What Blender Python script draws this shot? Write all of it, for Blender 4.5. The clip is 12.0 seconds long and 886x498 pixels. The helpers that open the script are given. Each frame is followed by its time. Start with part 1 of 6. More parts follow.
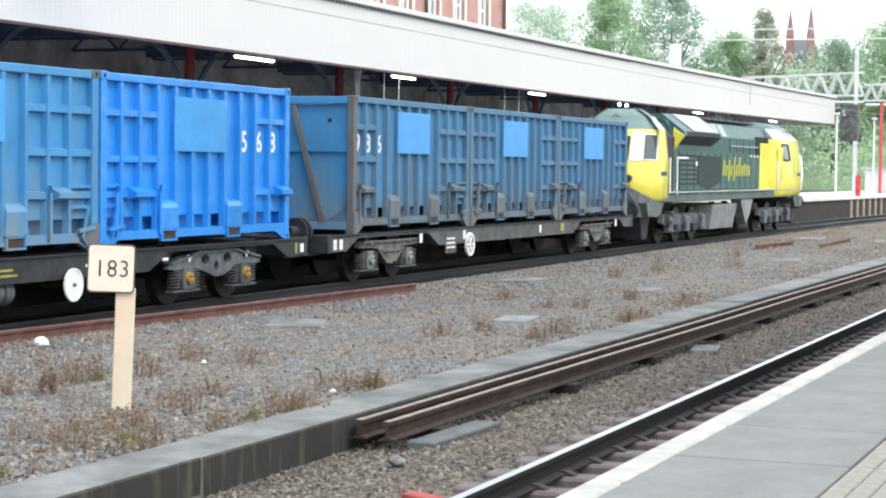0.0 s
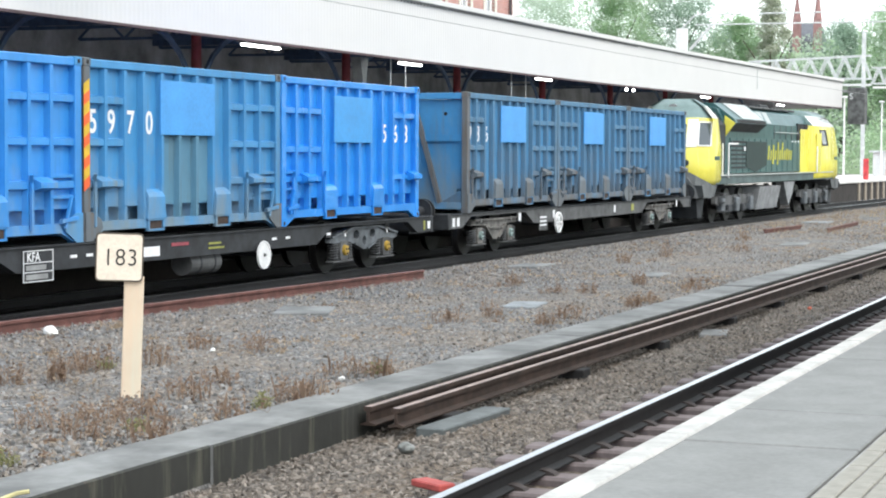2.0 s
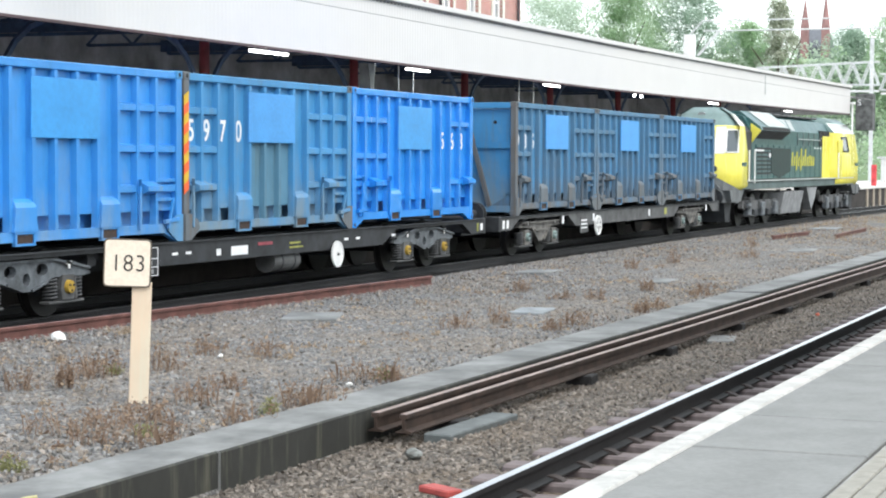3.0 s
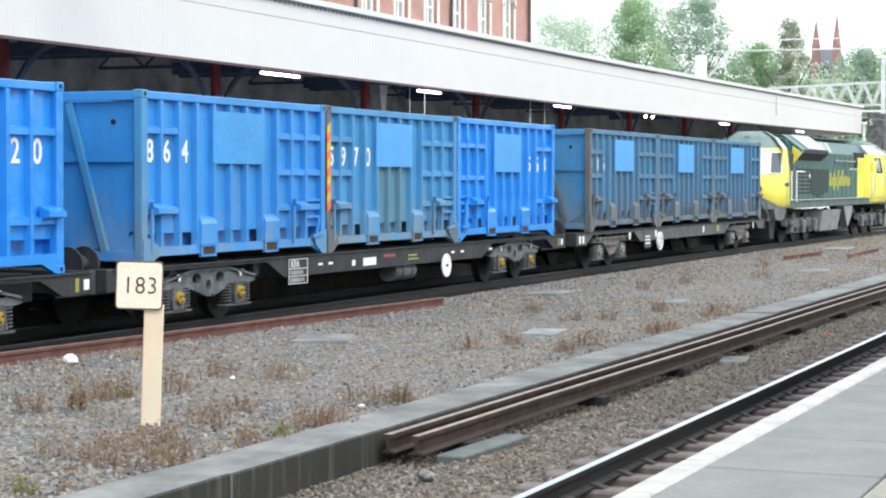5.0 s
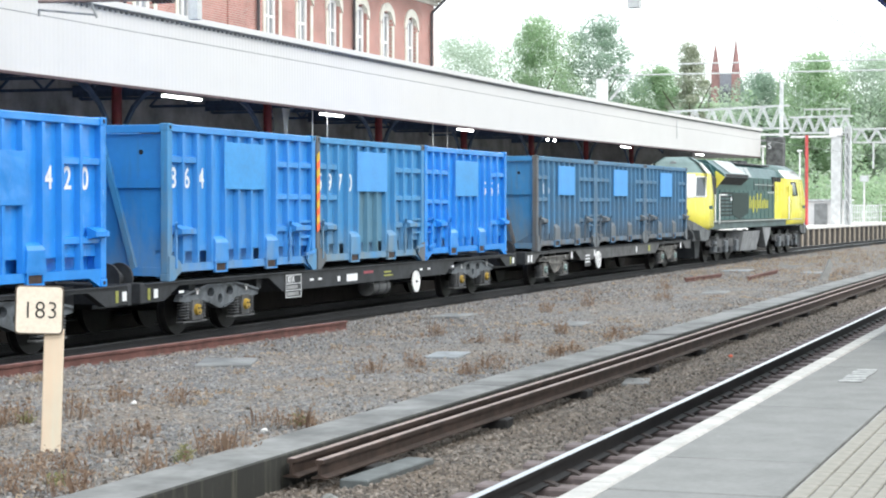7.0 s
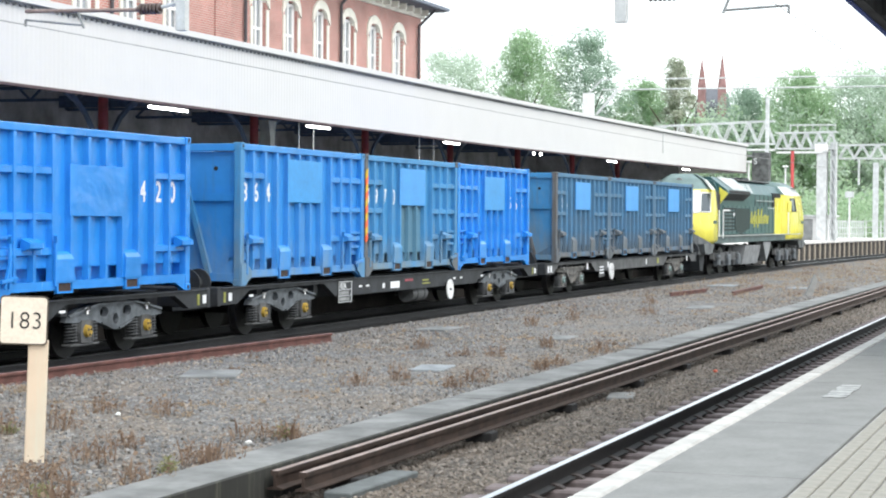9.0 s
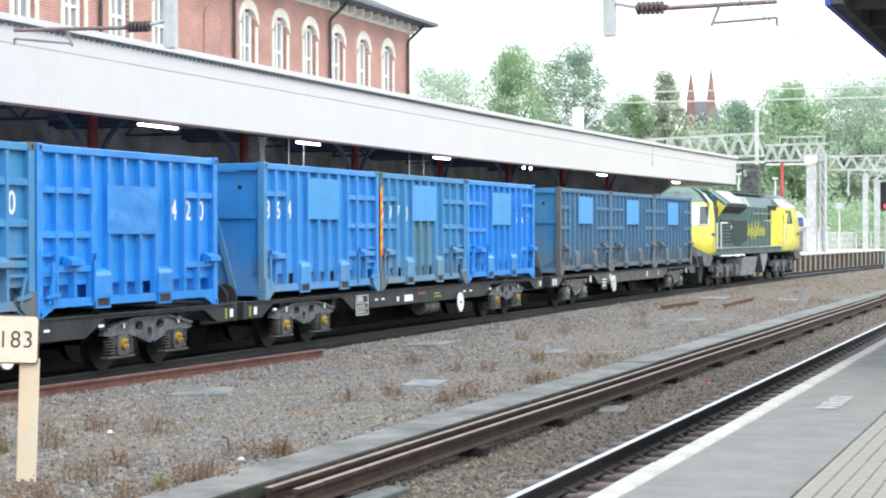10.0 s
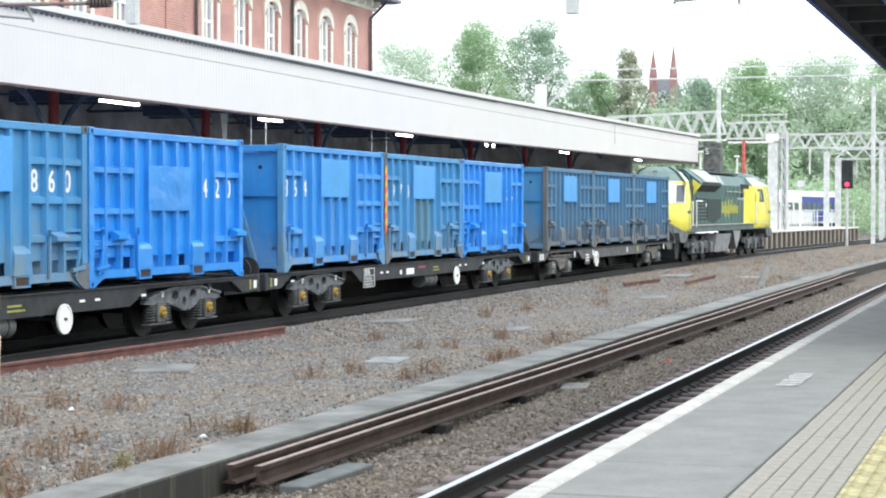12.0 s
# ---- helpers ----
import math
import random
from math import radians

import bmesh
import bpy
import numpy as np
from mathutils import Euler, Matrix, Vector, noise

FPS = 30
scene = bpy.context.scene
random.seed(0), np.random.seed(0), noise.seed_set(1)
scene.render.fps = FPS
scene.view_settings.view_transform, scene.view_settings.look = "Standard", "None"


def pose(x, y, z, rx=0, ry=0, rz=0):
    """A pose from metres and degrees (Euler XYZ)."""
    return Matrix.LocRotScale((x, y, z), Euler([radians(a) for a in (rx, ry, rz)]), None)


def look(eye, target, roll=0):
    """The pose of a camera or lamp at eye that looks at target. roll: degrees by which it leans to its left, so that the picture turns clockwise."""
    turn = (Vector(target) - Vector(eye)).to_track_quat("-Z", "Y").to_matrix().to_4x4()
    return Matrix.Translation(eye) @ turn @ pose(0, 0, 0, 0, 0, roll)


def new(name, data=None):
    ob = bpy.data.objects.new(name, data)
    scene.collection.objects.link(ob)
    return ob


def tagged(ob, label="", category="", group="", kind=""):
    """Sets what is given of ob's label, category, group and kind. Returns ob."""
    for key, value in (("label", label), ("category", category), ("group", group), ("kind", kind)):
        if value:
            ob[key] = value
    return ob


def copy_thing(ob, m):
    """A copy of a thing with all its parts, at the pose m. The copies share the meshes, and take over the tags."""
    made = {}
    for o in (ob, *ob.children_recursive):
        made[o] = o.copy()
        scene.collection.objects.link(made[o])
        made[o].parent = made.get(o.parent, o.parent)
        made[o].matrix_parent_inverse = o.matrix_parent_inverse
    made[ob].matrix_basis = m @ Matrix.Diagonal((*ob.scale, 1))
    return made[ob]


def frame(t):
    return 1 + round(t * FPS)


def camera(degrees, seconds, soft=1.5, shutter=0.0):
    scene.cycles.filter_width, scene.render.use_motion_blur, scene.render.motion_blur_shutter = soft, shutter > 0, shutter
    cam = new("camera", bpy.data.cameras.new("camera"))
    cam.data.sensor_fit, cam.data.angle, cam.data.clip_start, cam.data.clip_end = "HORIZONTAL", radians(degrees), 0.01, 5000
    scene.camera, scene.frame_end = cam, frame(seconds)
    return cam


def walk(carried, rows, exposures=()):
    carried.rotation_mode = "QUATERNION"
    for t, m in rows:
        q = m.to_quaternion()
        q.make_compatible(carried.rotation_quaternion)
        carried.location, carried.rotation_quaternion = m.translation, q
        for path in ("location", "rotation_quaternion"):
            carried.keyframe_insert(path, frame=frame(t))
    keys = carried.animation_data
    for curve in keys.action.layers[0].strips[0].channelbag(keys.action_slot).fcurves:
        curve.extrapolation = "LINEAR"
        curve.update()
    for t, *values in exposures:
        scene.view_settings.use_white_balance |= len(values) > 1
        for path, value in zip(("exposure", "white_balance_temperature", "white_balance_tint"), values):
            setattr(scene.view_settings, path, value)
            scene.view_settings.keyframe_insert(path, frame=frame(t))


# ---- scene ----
# ---- camera: hand-held from one spot on the near platform ----
cam = camera(25.97, 12.0, soft=2.0)
EYE = (0.0, 0.0, 2.131)
TURNS = [
    (0.0, 87.577, -0.698, -68.753), (0.5, 88.022, -0.407, -68.968), (1.0, 88.068, -0.255, -68.736),
    (1.5, 87.502, -0.314, -68.518), (2.0, 87.170, -0.271, -68.535), (2.5, 86.941, -0.418, -68.368),
    (3.0, 87.347, -0.294, -68.305), (3.2, 87.633, -0.294, -68.300), (4.8, 88.280, -0.100, -68.166), (5.0, 87.983, -0.101, -67.964), (5.5, 87.629, -0.212, -68.839),
    (6.0, 87.802, -0.153, -69.151), (6.5, 88.141, -0.203, -70.212), (7.0, 88.677, -0.022, -70.856), (7.2, 88.780, 0.000, -70.870), (8.8, 88.810, -0.350, -71.220),
    (9.0, 89.068, -0.419, -71.276), (9.5, 89.449, -0.051, -71.536), (10.0, 89.514, 0.097, -71.557),
    (10.5, 89.044, 0.076, -71.989), (11.0, 88.876, 0.009, -72.222), (11.5, 88.884, 0.192, -72.438),
    (12.0, 88.834, -0.006, -72.674)]
walk(cam, [(t, pose(*EYE, rx, ry, rz)) for t, rx, ry, rz in TURNS])

# ---- light: bright overcast ----
world = bpy.data.worlds.new("overcast")
scene.world = world
world.use_nodes = True
wn, wl = world.node_tree.nodes, world.node_tree.links
wn.clear()
sky = wn.new("ShaderNodeTexSky")
sky.sky_type = "NISHITA"
sky.sun_disc = False
sky.sun_elevation, sky.sun_rotation = radians(52), radians(200)
sky.dust_density, sky.air_density = 3.0, 1.0
bg_sky, bg_cloud = wn.new("ShaderNodeBackground"), wn.new("ShaderNodeBackground")
wl.new(sky.outputs[0], bg_sky.inputs[0])
bg_sky.inputs[1].default_value = 0.06
bg_cloud.inputs[0].default_value = (0.925, 0.985, 1.0, 1)
bg_cloud.inputs[1].default_value = 1.15
add = wn.new("ShaderNodeAddShader")
wout = wn.new("ShaderNodeOutputWorld")
wl.new(bg_sky.outputs[0], add.inputs[0])
wl.new(bg_cloud.outputs[0], add.inputs[1])
wl.new(add.outputs[0], wout.inputs[0])
sun = new("sun", bpy.data.lights.new("sun", "SUN"))
sun.data.energy, sun.data.angle, sun.data.color = 1.0, radians(25), (1.0, 0.97, 0.92)
sun.matrix_world = look((0, -40, 60), (25, 10, 0))
scene.view_settings.exposure = 0.6


# ---- material helpers ----
def nodes_of(name, rough=0.6, metal=0.0):
    m = bpy.data.materials.new(name)
    m.use_nodes = True
    nt = m.node_tree
    b = nt.nodes["Principled BSDF"]
    b.inputs["Roughness"].default_value = rough
    b.inputs["Metallic"].default_value = metal
    return m, nt, b


def rgba(c):
    return (c[0], c[1], c[2], 1)


def noise_node(nt, scale, detail=5.0, rough=0.6, stretch=None, coord="Object"):
    tc = nt.nodes.new("ShaderNodeTexCoord")
    n = nt.nodes.new("ShaderNodeTexNoise")
    n.inputs["Scale"].default_value = scale
    n.inputs["Detail"].default_value = detail
    n.inputs["Roughness"].default_value = rough
    if stretch:
        mp = nt.nodes.new("ShaderNodeMapping")
        mp.inputs["Scale"].default_value = stretch
        nt.links.new(tc.outputs[coord], mp.inputs[0])
        nt.links.new(mp.outputs[0], n.inputs["Vector"])
    else:
        nt.links.new(tc.outputs[coord], n.inputs["Vector"])
    return n


def ramp_node(nt, fac, stops):
    r = nt.nodes.new("ShaderNodeValToRGB")
    e = r.color_ramp.elements
    while len(e) < len(stops):
        e.new(0.5)
    for k, (p, c) in enumerate(stops):
        e[k].position, e[k].color = p, rgba(c)
    nt.links.new(fac, r.inputs[0])
    return r


def mixc(nt, fac, a, b, mode="MIX"):
    m = nt.nodes.new("ShaderNodeMix")
    m.data_type, m.blend_type = "RGBA", mode
    for sock, v in ((m.inputs[0], fac), (m.inputs[6], a), (m.inputs[7], b)):
        if hasattr(v, "node"):
            nt.links.new(v, sock)
        elif isinstance(v, (int, float)):
            sock.default_value = v
        else:
            sock.default_value = rgba(v)
    return m.outputs[2]


def bump(nt, b, height, strength, dist):
    n = nt.nodes.new("ShaderNodeBump")
    n.inputs["Strength"].default_value = strength
    n.inputs["Distance"].default_value = dist
    nt.links.new(height, n.inputs["Height"])
    nt.links.new(n.outputs[0], b.inputs["Normal"])


def plain(name, c, rough=0.6, metal=0.0, vary=0.25, scale=6.0, emit=0.0):
    """A painted or cast surface with two scales of soft variation."""
    m, nt, b = nodes_of(name, rough, metal)
    n1, n2 = noise_node(nt, scale), noise_node(nt, scale * 9, 3)
    lo, hi = [v * (1 - vary) for v in c], [min(1, v * (1 + vary)) for v in c]
    r1 = ramp_node(nt, n1.outputs[0], [(0.35, lo), (0.65, hi)])
    r2 = ramp_node(nt, n2.outputs[0], [(0.3, (0.86, 0.86, 0.86)), (0.7, (1, 1, 1))])
    nt.links.new(mixc(nt, 1.0, r1.outputs[0], r2.outputs[0], "MULTIPLY"), b.inputs["Base Color"])
    bump(nt, b, n2.outputs[0], 0.15, 0.01)
    if emit:
        b.inputs["Emission Color"].default_value = rgba(c)
        b.inputs["Emission Strength"].default_value = emit
    return m


def paint(name, c, dirt, amount, rough=0.45, streak=True, film=None, film_amount=0.0, dent=0.3, fading=1.0):
    """Weathered paint: fading, vertical grime runs, small rust chips, a patchy film of brake dust."""
    m, nt, b = nodes_of(name, rough)
    fade = noise_node(nt, 0.9, 4)
    runs = noise_node(nt, 1.6, 6, 0.7, (3.5, 3.5, 0.35) if streak else None)
    chips = noise_node(nt, 14.0, 6, 0.75)
    base = ramp_node(nt, fade.outputs[0], [(0.3, [v * (1 - 0.14 * fading) for v in c]), (0.7, [min(1, v * (1 + 0.12 * fading) + 0.01 * fading) for v in c])])
    lo = 0.72 - 0.5 * amount
    rr = ramp_node(nt, runs.outputs[0], [(lo, (0, 0, 0)), (lo + 0.28, (1, 1, 1))])
    col = mixc(nt, rr.outputs[0], base.outputs[0], dirt)
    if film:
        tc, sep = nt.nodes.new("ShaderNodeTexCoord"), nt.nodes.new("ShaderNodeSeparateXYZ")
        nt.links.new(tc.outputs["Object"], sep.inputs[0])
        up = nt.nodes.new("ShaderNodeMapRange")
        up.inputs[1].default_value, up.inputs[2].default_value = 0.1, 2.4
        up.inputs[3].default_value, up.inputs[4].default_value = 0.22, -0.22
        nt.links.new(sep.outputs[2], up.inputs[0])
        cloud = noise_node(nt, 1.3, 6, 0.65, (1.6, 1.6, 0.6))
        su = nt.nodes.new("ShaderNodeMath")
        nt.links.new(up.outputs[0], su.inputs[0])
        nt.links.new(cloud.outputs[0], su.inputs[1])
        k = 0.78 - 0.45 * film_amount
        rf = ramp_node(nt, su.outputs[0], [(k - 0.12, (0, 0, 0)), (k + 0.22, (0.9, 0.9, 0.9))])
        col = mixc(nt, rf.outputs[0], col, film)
    rc = ramp_node(nt, chips.outputs[0], [(0.70 - 0.08 * amount, (0, 0, 0)), (0.76 - 0.08 * amount, (1, 1, 1))])
    col = mixc(nt, rc.outputs[0], col, (0.13, 0.075, 0.05))
    nt.links.new(col, b.inputs["Base Color"])
    rg = ramp_node(nt, runs.outputs[0], [(lo, (rough, rough, rough)), (lo + 0.3, (0.8, 0.8, 0.8))])
    nt.links.new(rg.outputs[0], b.inputs["Roughness"])
    dents = noise_node(nt, 1.7, 3, 0.5)
    bump(nt, b, dents.outputs[0], dent, 0.085)
    return m


def ballast_mat(name, dark, mid, light, warm):
    """Crushed stone: single stones by cells, patches of dust and rust-brown by larger noise."""
    m, nt, b = nodes_of(name, 0.9)
    tc = nt.nodes.new("ShaderNodeTexCoord")
    v = nt.nodes.new("ShaderNodeTexVoronoi")
    v.inputs["Scale"].default_value = 22.0
    nt.links.new(tc.outputs["Object"], v.inputs["Vector"])
    sep = nt.nodes.new("ShaderNodeSeparateColor")
    nt.links.new(v.outputs["Color"], sep.inputs[0])
    stone = ramp_node(nt, sep.outputs[0], [(0.0, dark), (0.55, mid), (1.0, light)])
    patch = noise_node(nt, 0.55, 6, 0.65)
    pr = ramp_node(nt, patch.outputs[0], [(0.44, (0, 0, 0)), (0.57, (1, 1, 1))])
    col = mixc(nt, pr.outputs[0], stone.outputs[0], mixc(nt, 0.72, stone.outputs[0], warm))
    grime = noise_node(nt, 2.3, 7, 0.7, (1.0, 1.6, 1.0))
    gr = ramp_node(nt, grime.outputs[0], [(0.34, (0.62, 0.63, 0.65)), (0.62, (1.12, 1.1, 1.06))])
    col = mixc(nt, 1.0, col, gr.outputs[0], "MULTIPLY")
    # cell rims darkened: shade in the gaps between stones, put into the colour
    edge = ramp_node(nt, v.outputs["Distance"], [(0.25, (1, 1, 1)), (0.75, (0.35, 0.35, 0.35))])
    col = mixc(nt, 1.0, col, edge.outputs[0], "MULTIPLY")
    nt.links.new(col, b.inputs["Base Color"])
    inv = nt.nodes.new("ShaderNodeMath")
    inv.operation = "SUBTRACT"
    inv.inputs[0].default_value = 1.0
    nt.links.new(v.outputs["Distance"], inv.inputs[1])
    bump(nt, b, inv.outputs[0], 0.9, 0.035)
    return m


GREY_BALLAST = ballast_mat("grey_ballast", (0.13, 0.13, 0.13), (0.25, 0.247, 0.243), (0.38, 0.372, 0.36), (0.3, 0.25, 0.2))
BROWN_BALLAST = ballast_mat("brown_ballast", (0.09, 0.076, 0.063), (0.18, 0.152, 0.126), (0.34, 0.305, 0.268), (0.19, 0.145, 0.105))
# near-black: the shade under the train is put into the stone colour
BLACK_BALLAST = ballast_mat("train_shade_ballast", (0.006, 0.006, 0.006), (0.012, 0.012, 0.012), (0.028, 0.027, 0.026), (0.014, 0.012, 0.01))
CONCRETE = plain("weathered_concrete", (0.27, 0.27, 0.26), 0.9, vary=0.3, scale=2.5)
# kerb face far darker than the top, with paler mossy streaks
KERB_FACE = paint("dark_kerb_face", (0.023, 0.024, 0.02), (0.12, 0.118, 0.085), 0.4, 0.9)
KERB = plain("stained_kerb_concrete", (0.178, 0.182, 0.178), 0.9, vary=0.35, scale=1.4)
PALE_CONCRETE = plain("pale_platform_concrete", (0.68, 0.66, 0.63), 0.85, vary=0.15, scale=1)
ASPHALT = plain("platform_asphalt", (0.19, 0.194, 0.188), 0.85, vary=0.1, scale=3.4)
PAVE = plain("buff_paving", (0.28, 0.27, 0.235), 0.85, vary=0.16, scale=4)
YELLOW_PAVE = plain("yellow_tactile", (0.34, 0.31, 0.17), 0.8, vary=0.35, scale=7)
WHITE_LINE = plain("white_edge_paint", (0.43, 0.425, 0.405), 0.75, vary=0.16, scale=5)
WORN_LINE = plain("worn_white_paint", (0.33, 0.34, 0.335), 0.8, vary=0.25, scale=14)
# loose rails: shadowed web dark, lit top pale, both put into the rust tones
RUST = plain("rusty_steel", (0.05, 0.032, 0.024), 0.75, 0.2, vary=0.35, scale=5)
RUST_TOP = plain("pale_rusty_steel", (0.3, 0.225, 0.2), 0.6, 0.3, vary=0.25, scale=5)
# red rail likewise: the highlight on its top is a lighter rust
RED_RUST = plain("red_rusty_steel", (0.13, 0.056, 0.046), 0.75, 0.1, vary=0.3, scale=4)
RED_TOP = plain("lit_red_rust", (0.25, 0.13, 0.108), 0.6, 0.1, vary=0.25, scale=4)
RAIL_TOP = plain("polished_rail_head", (0.55, 0.56, 0.57), 0.36, 1.0, vary=0.05, scale=8)
RAIL_SIDE = plain("dark_rail_web", (0.013, 0.013, 0.014), 0.7, 0.0, vary=0.3, scale=6)
CHAIR = plain("rusty_rail_chair", (0.045, 0.036, 0.033), 0.8, vary=0.35)
SLEEPER = plain("grey_sleeper", (0.155, 0.128, 0.127), 0.9, vary=0.3, scale=3)
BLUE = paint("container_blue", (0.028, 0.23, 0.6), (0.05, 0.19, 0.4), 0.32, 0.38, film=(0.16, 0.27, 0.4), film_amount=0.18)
BRIGHT = paint("fresh_container_blue", (0.018, 0.225, 0.66), (0.03, 0.17, 0.5), 0.14, 0.27, dent=0.5)
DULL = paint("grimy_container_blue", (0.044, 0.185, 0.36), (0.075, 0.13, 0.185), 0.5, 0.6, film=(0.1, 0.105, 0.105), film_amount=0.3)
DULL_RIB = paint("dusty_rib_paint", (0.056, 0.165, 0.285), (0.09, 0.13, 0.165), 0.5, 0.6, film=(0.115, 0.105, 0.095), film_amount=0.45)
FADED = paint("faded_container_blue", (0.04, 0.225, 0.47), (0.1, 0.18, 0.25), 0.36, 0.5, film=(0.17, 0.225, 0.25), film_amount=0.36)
PLATE = plain("clean_blue_patch", (0.055, 0.30, 0.69), 0.45, vary=0.07, scale=2)
# same paint as the sides, lightened for sky reflected in the smooth plate
PLATE_MID = plain("smooth_sky_lit_plate", (0.032, 0.28, 0.66), 0.38, vary=0.07, scale=1.5)
GREYBLUE = paint("grimed_end_post", (0.1, 0.13, 0.155), (0.12, 0.095, 0.074), 0.6, 0.7)
STAIN = paint("grey_stained_blue", (0.075, 0.2, 0.3), (0.1, 0.165, 0.19), 0.5, 0.7)
WHITE_TEXT = plain("white_lettering", (0.8, 0.82, 0.84), 0.6, vary=0.08)
CHASSIS = plain("grimy_black_chassis", (0.023, 0.026, 0.03), 0.7, vary=0.45, scale=3)
CHASSIS_GREY = plain("dusty_grey_chassis", (0.085, 0.088, 0.09), 0.75, vary=0.35, scale=3)
BOGIE_GREY = plain("dusty_cast_bogie", (0.115, 0.13, 0.145), 0.55, 0.1, vary=0.45, scale=5)
BOGIE_BROWN = plain("brown_dusted_bogie", (0.15, 0.145, 0.135), 0.7, 0.1, vary=0.45, scale=5)
SPRING = plain("worn_spring_steel", (0.09, 0.095, 0.1), 0.5, 0.3, vary=0.35, scale=8)
CAP_GREEN = plain("pale_green_axle_cap", (0.24, 0.33, 0.32), 0.5, vary=0.35, scale=9)
AXLE_YELLOW = plain("yellow_axle_cap", (0.4, 0.26, 0.035), 0.6, vary=0.2)
# wheels darkened: shadow below the vehicles is put into the steel colour
WHEEL = plain("shaded_wheel_steel", (0.018, 0.017, 0.017), 0.5, 0.4, vary=0.3)
DISC_WHITE = plain("white_disc_paint", (0.78, 0.79, 0.79), 0.6, vary=0.1, scale=4)
# rust darkened by the shade inside the fork pockets
BROWN_HOLE = plain("shaded_rusty_pocket", (0.05, 0.033, 0.026), 0.85, vary=0.3)
# flat near-black for hoses and trim; on holes it stands for shade
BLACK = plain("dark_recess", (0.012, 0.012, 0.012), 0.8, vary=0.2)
LOCO_GREEN = paint("loco_dark_green", (0.018, 0.078, 0.08), (0.06, 0.085, 0.085), 0.35, 0.4)
LOCO_DOME = plain("grey_green_cab_roof", (0.15, 0.225, 0.22), 0.5, vary=0.15, scale=2)
LOCO_FRAME = plain("dusty_green_underframe", (0.085, 0.125, 0.125), 0.6, vary=0.25, scale=2)
LOCO_YELLOW = paint("loco_yellow", (0.72, 0.65, 0.1), (0.6, 0.55, 0.22), 0.25, 0.25)
LOCO_ROOF = plain("pale_roof_panel", (0.4, 0.43, 0.42), 0.5, 0.1, vary=0.15, scale=2)
SHOULDER = plain("pale_cab_shoulder", (0.62, 0.63, 0.58), 0.45, vary=0.1, scale=2)
LOCO_GREY = plain("loco_grey_skirt", (0.12, 0.13, 0.135), 0.6, vary=0.2, scale=3)
TANK_GREY = plain("dusty_tank_paint", (0.24, 0.25, 0.26), 0.6, vary=0.25, scale=3)
YELLOW_MARK = plain("yellow_lettering", (0.6, 0.56, 0.05), 0.6, vary=0.1)
GLASS = nodes_of("dark_glass", 0.08)[0]
GLASS.node_tree.nodes["Principled BSDF"].inputs["Base Color"].default_value = (0.06, 0.075, 0.085, 1)
# pane grey lightened to paint in the bright sky that glass reflects
PANE = plain("sky_lit_window_pane", (0.3, 0.32, 0.34), 0.12, vary=0.2, scale=0.7)
FASCIA = paint("white_canopy_sheeting", (0.605, 0.597, 0.588), (0.585, 0.577, 0.565), 0.2, 0.55, dent=0.0, fading=0.15)
GUTTER = plain("grey_gutter_strip", (0.2, 0.2, 0.2), 0.7, vary=0.3)
CANOPY_DARK = plain("dark_canopy_timber", (0.07, 0.072, 0.078), 0.85, vary=0.35, scale=1.5)
SOFFIT = plain("grey_painted_soffit", (0.42, 0.43, 0.46), 0.8, vary=0.4, scale=0.9)
MAROON = plain("maroon_cast_iron", (0.26, 0.035, 0.045), 0.5, vary=0.2)
BLUE_IRON = plain("dark_blue_iron", (0.09, 0.14, 0.25), 0.5, vary=0.25)
CREAM = plain("cream_stone", (0.7, 0.68, 0.6), 0.8, vary=0.12, scale=2)
SLATE = plain("grey_slate", (0.13, 0.14, 0.16), 0.7, vary=0.2, scale=1.5)
# sleepers near-black too, the train's shade put into the timber colour
SHADED_TIMBER = plain("shaded_timber", (0.016, 0.015, 0.015), 0.85, vary=0.3, scale=3)
# platform face darkened: shade behind the wagons is put into the brick colour
SHADED_BRICK = plain("shaded_platform_brick", (0.035, 0.03, 0.027), 0.9, vary=0.35, scale=2)
DIM_WALL = plain("dim_painted_wall", (0.48, 0.49, 0.52), 0.85, vary=0.4, scale=0.8)
MAROON_GREY = plain("dark_maroon_trim", (0.09, 0.055, 0.06), 0.7, vary=0.25)
PVC = plain("white_window_frame", (0.78, 0.78, 0.77), 0.5, vary=0.06)
# galvanised grey, lightened so that haze on the far gantries sits in the colour
GALV = plain("galvanised_steel", (0.62, 0.64, 0.64), 0.55, 0.0, vary=0.15, scale=3)
GALV_DARK = plain("weathered_steel", (0.3, 0.31, 0.31), 0.6, 0.2, vary=0.2, scale=3)
LAMP_GLOW = nodes_of("fluorescent_tube")[0]
LAMP_GLOW.node_tree.nodes["Principled BSDF"].inputs["Emission Color"].default_value = (1, 1, 0.98, 1)
LAMP_GLOW.node_tree.nodes["Principled BSDF"].inputs["Emission Strength"].default_value = 8.0
SIGN_FACE = plain("cream_sign_enamel", (0.78, 0.68, 0.56), 0.5, vary=0.06, scale=5)
POST_PAINT = paint("flaking_cream_post", (0.66, 0.52, 0.385), (0.6, 0.58, 0.47), 0.5, 0.8)
TEXT_BLACK = plain("black_lettering", (0.02, 0.02, 0.02), 0.6, vary=0.1)
OLIVE_MARK = plain("olive_stencil", (0.3, 0.31, 0.07), 0.6, vary=0.2)
ORANGE = plain("orange_strap", (0.85, 0.13, 0.03), 0.6, vary=0.1)
STRAP_YELLOW = plain("olive_strap", (0.66, 0.42, 0.03), 0.6, vary=0.1)


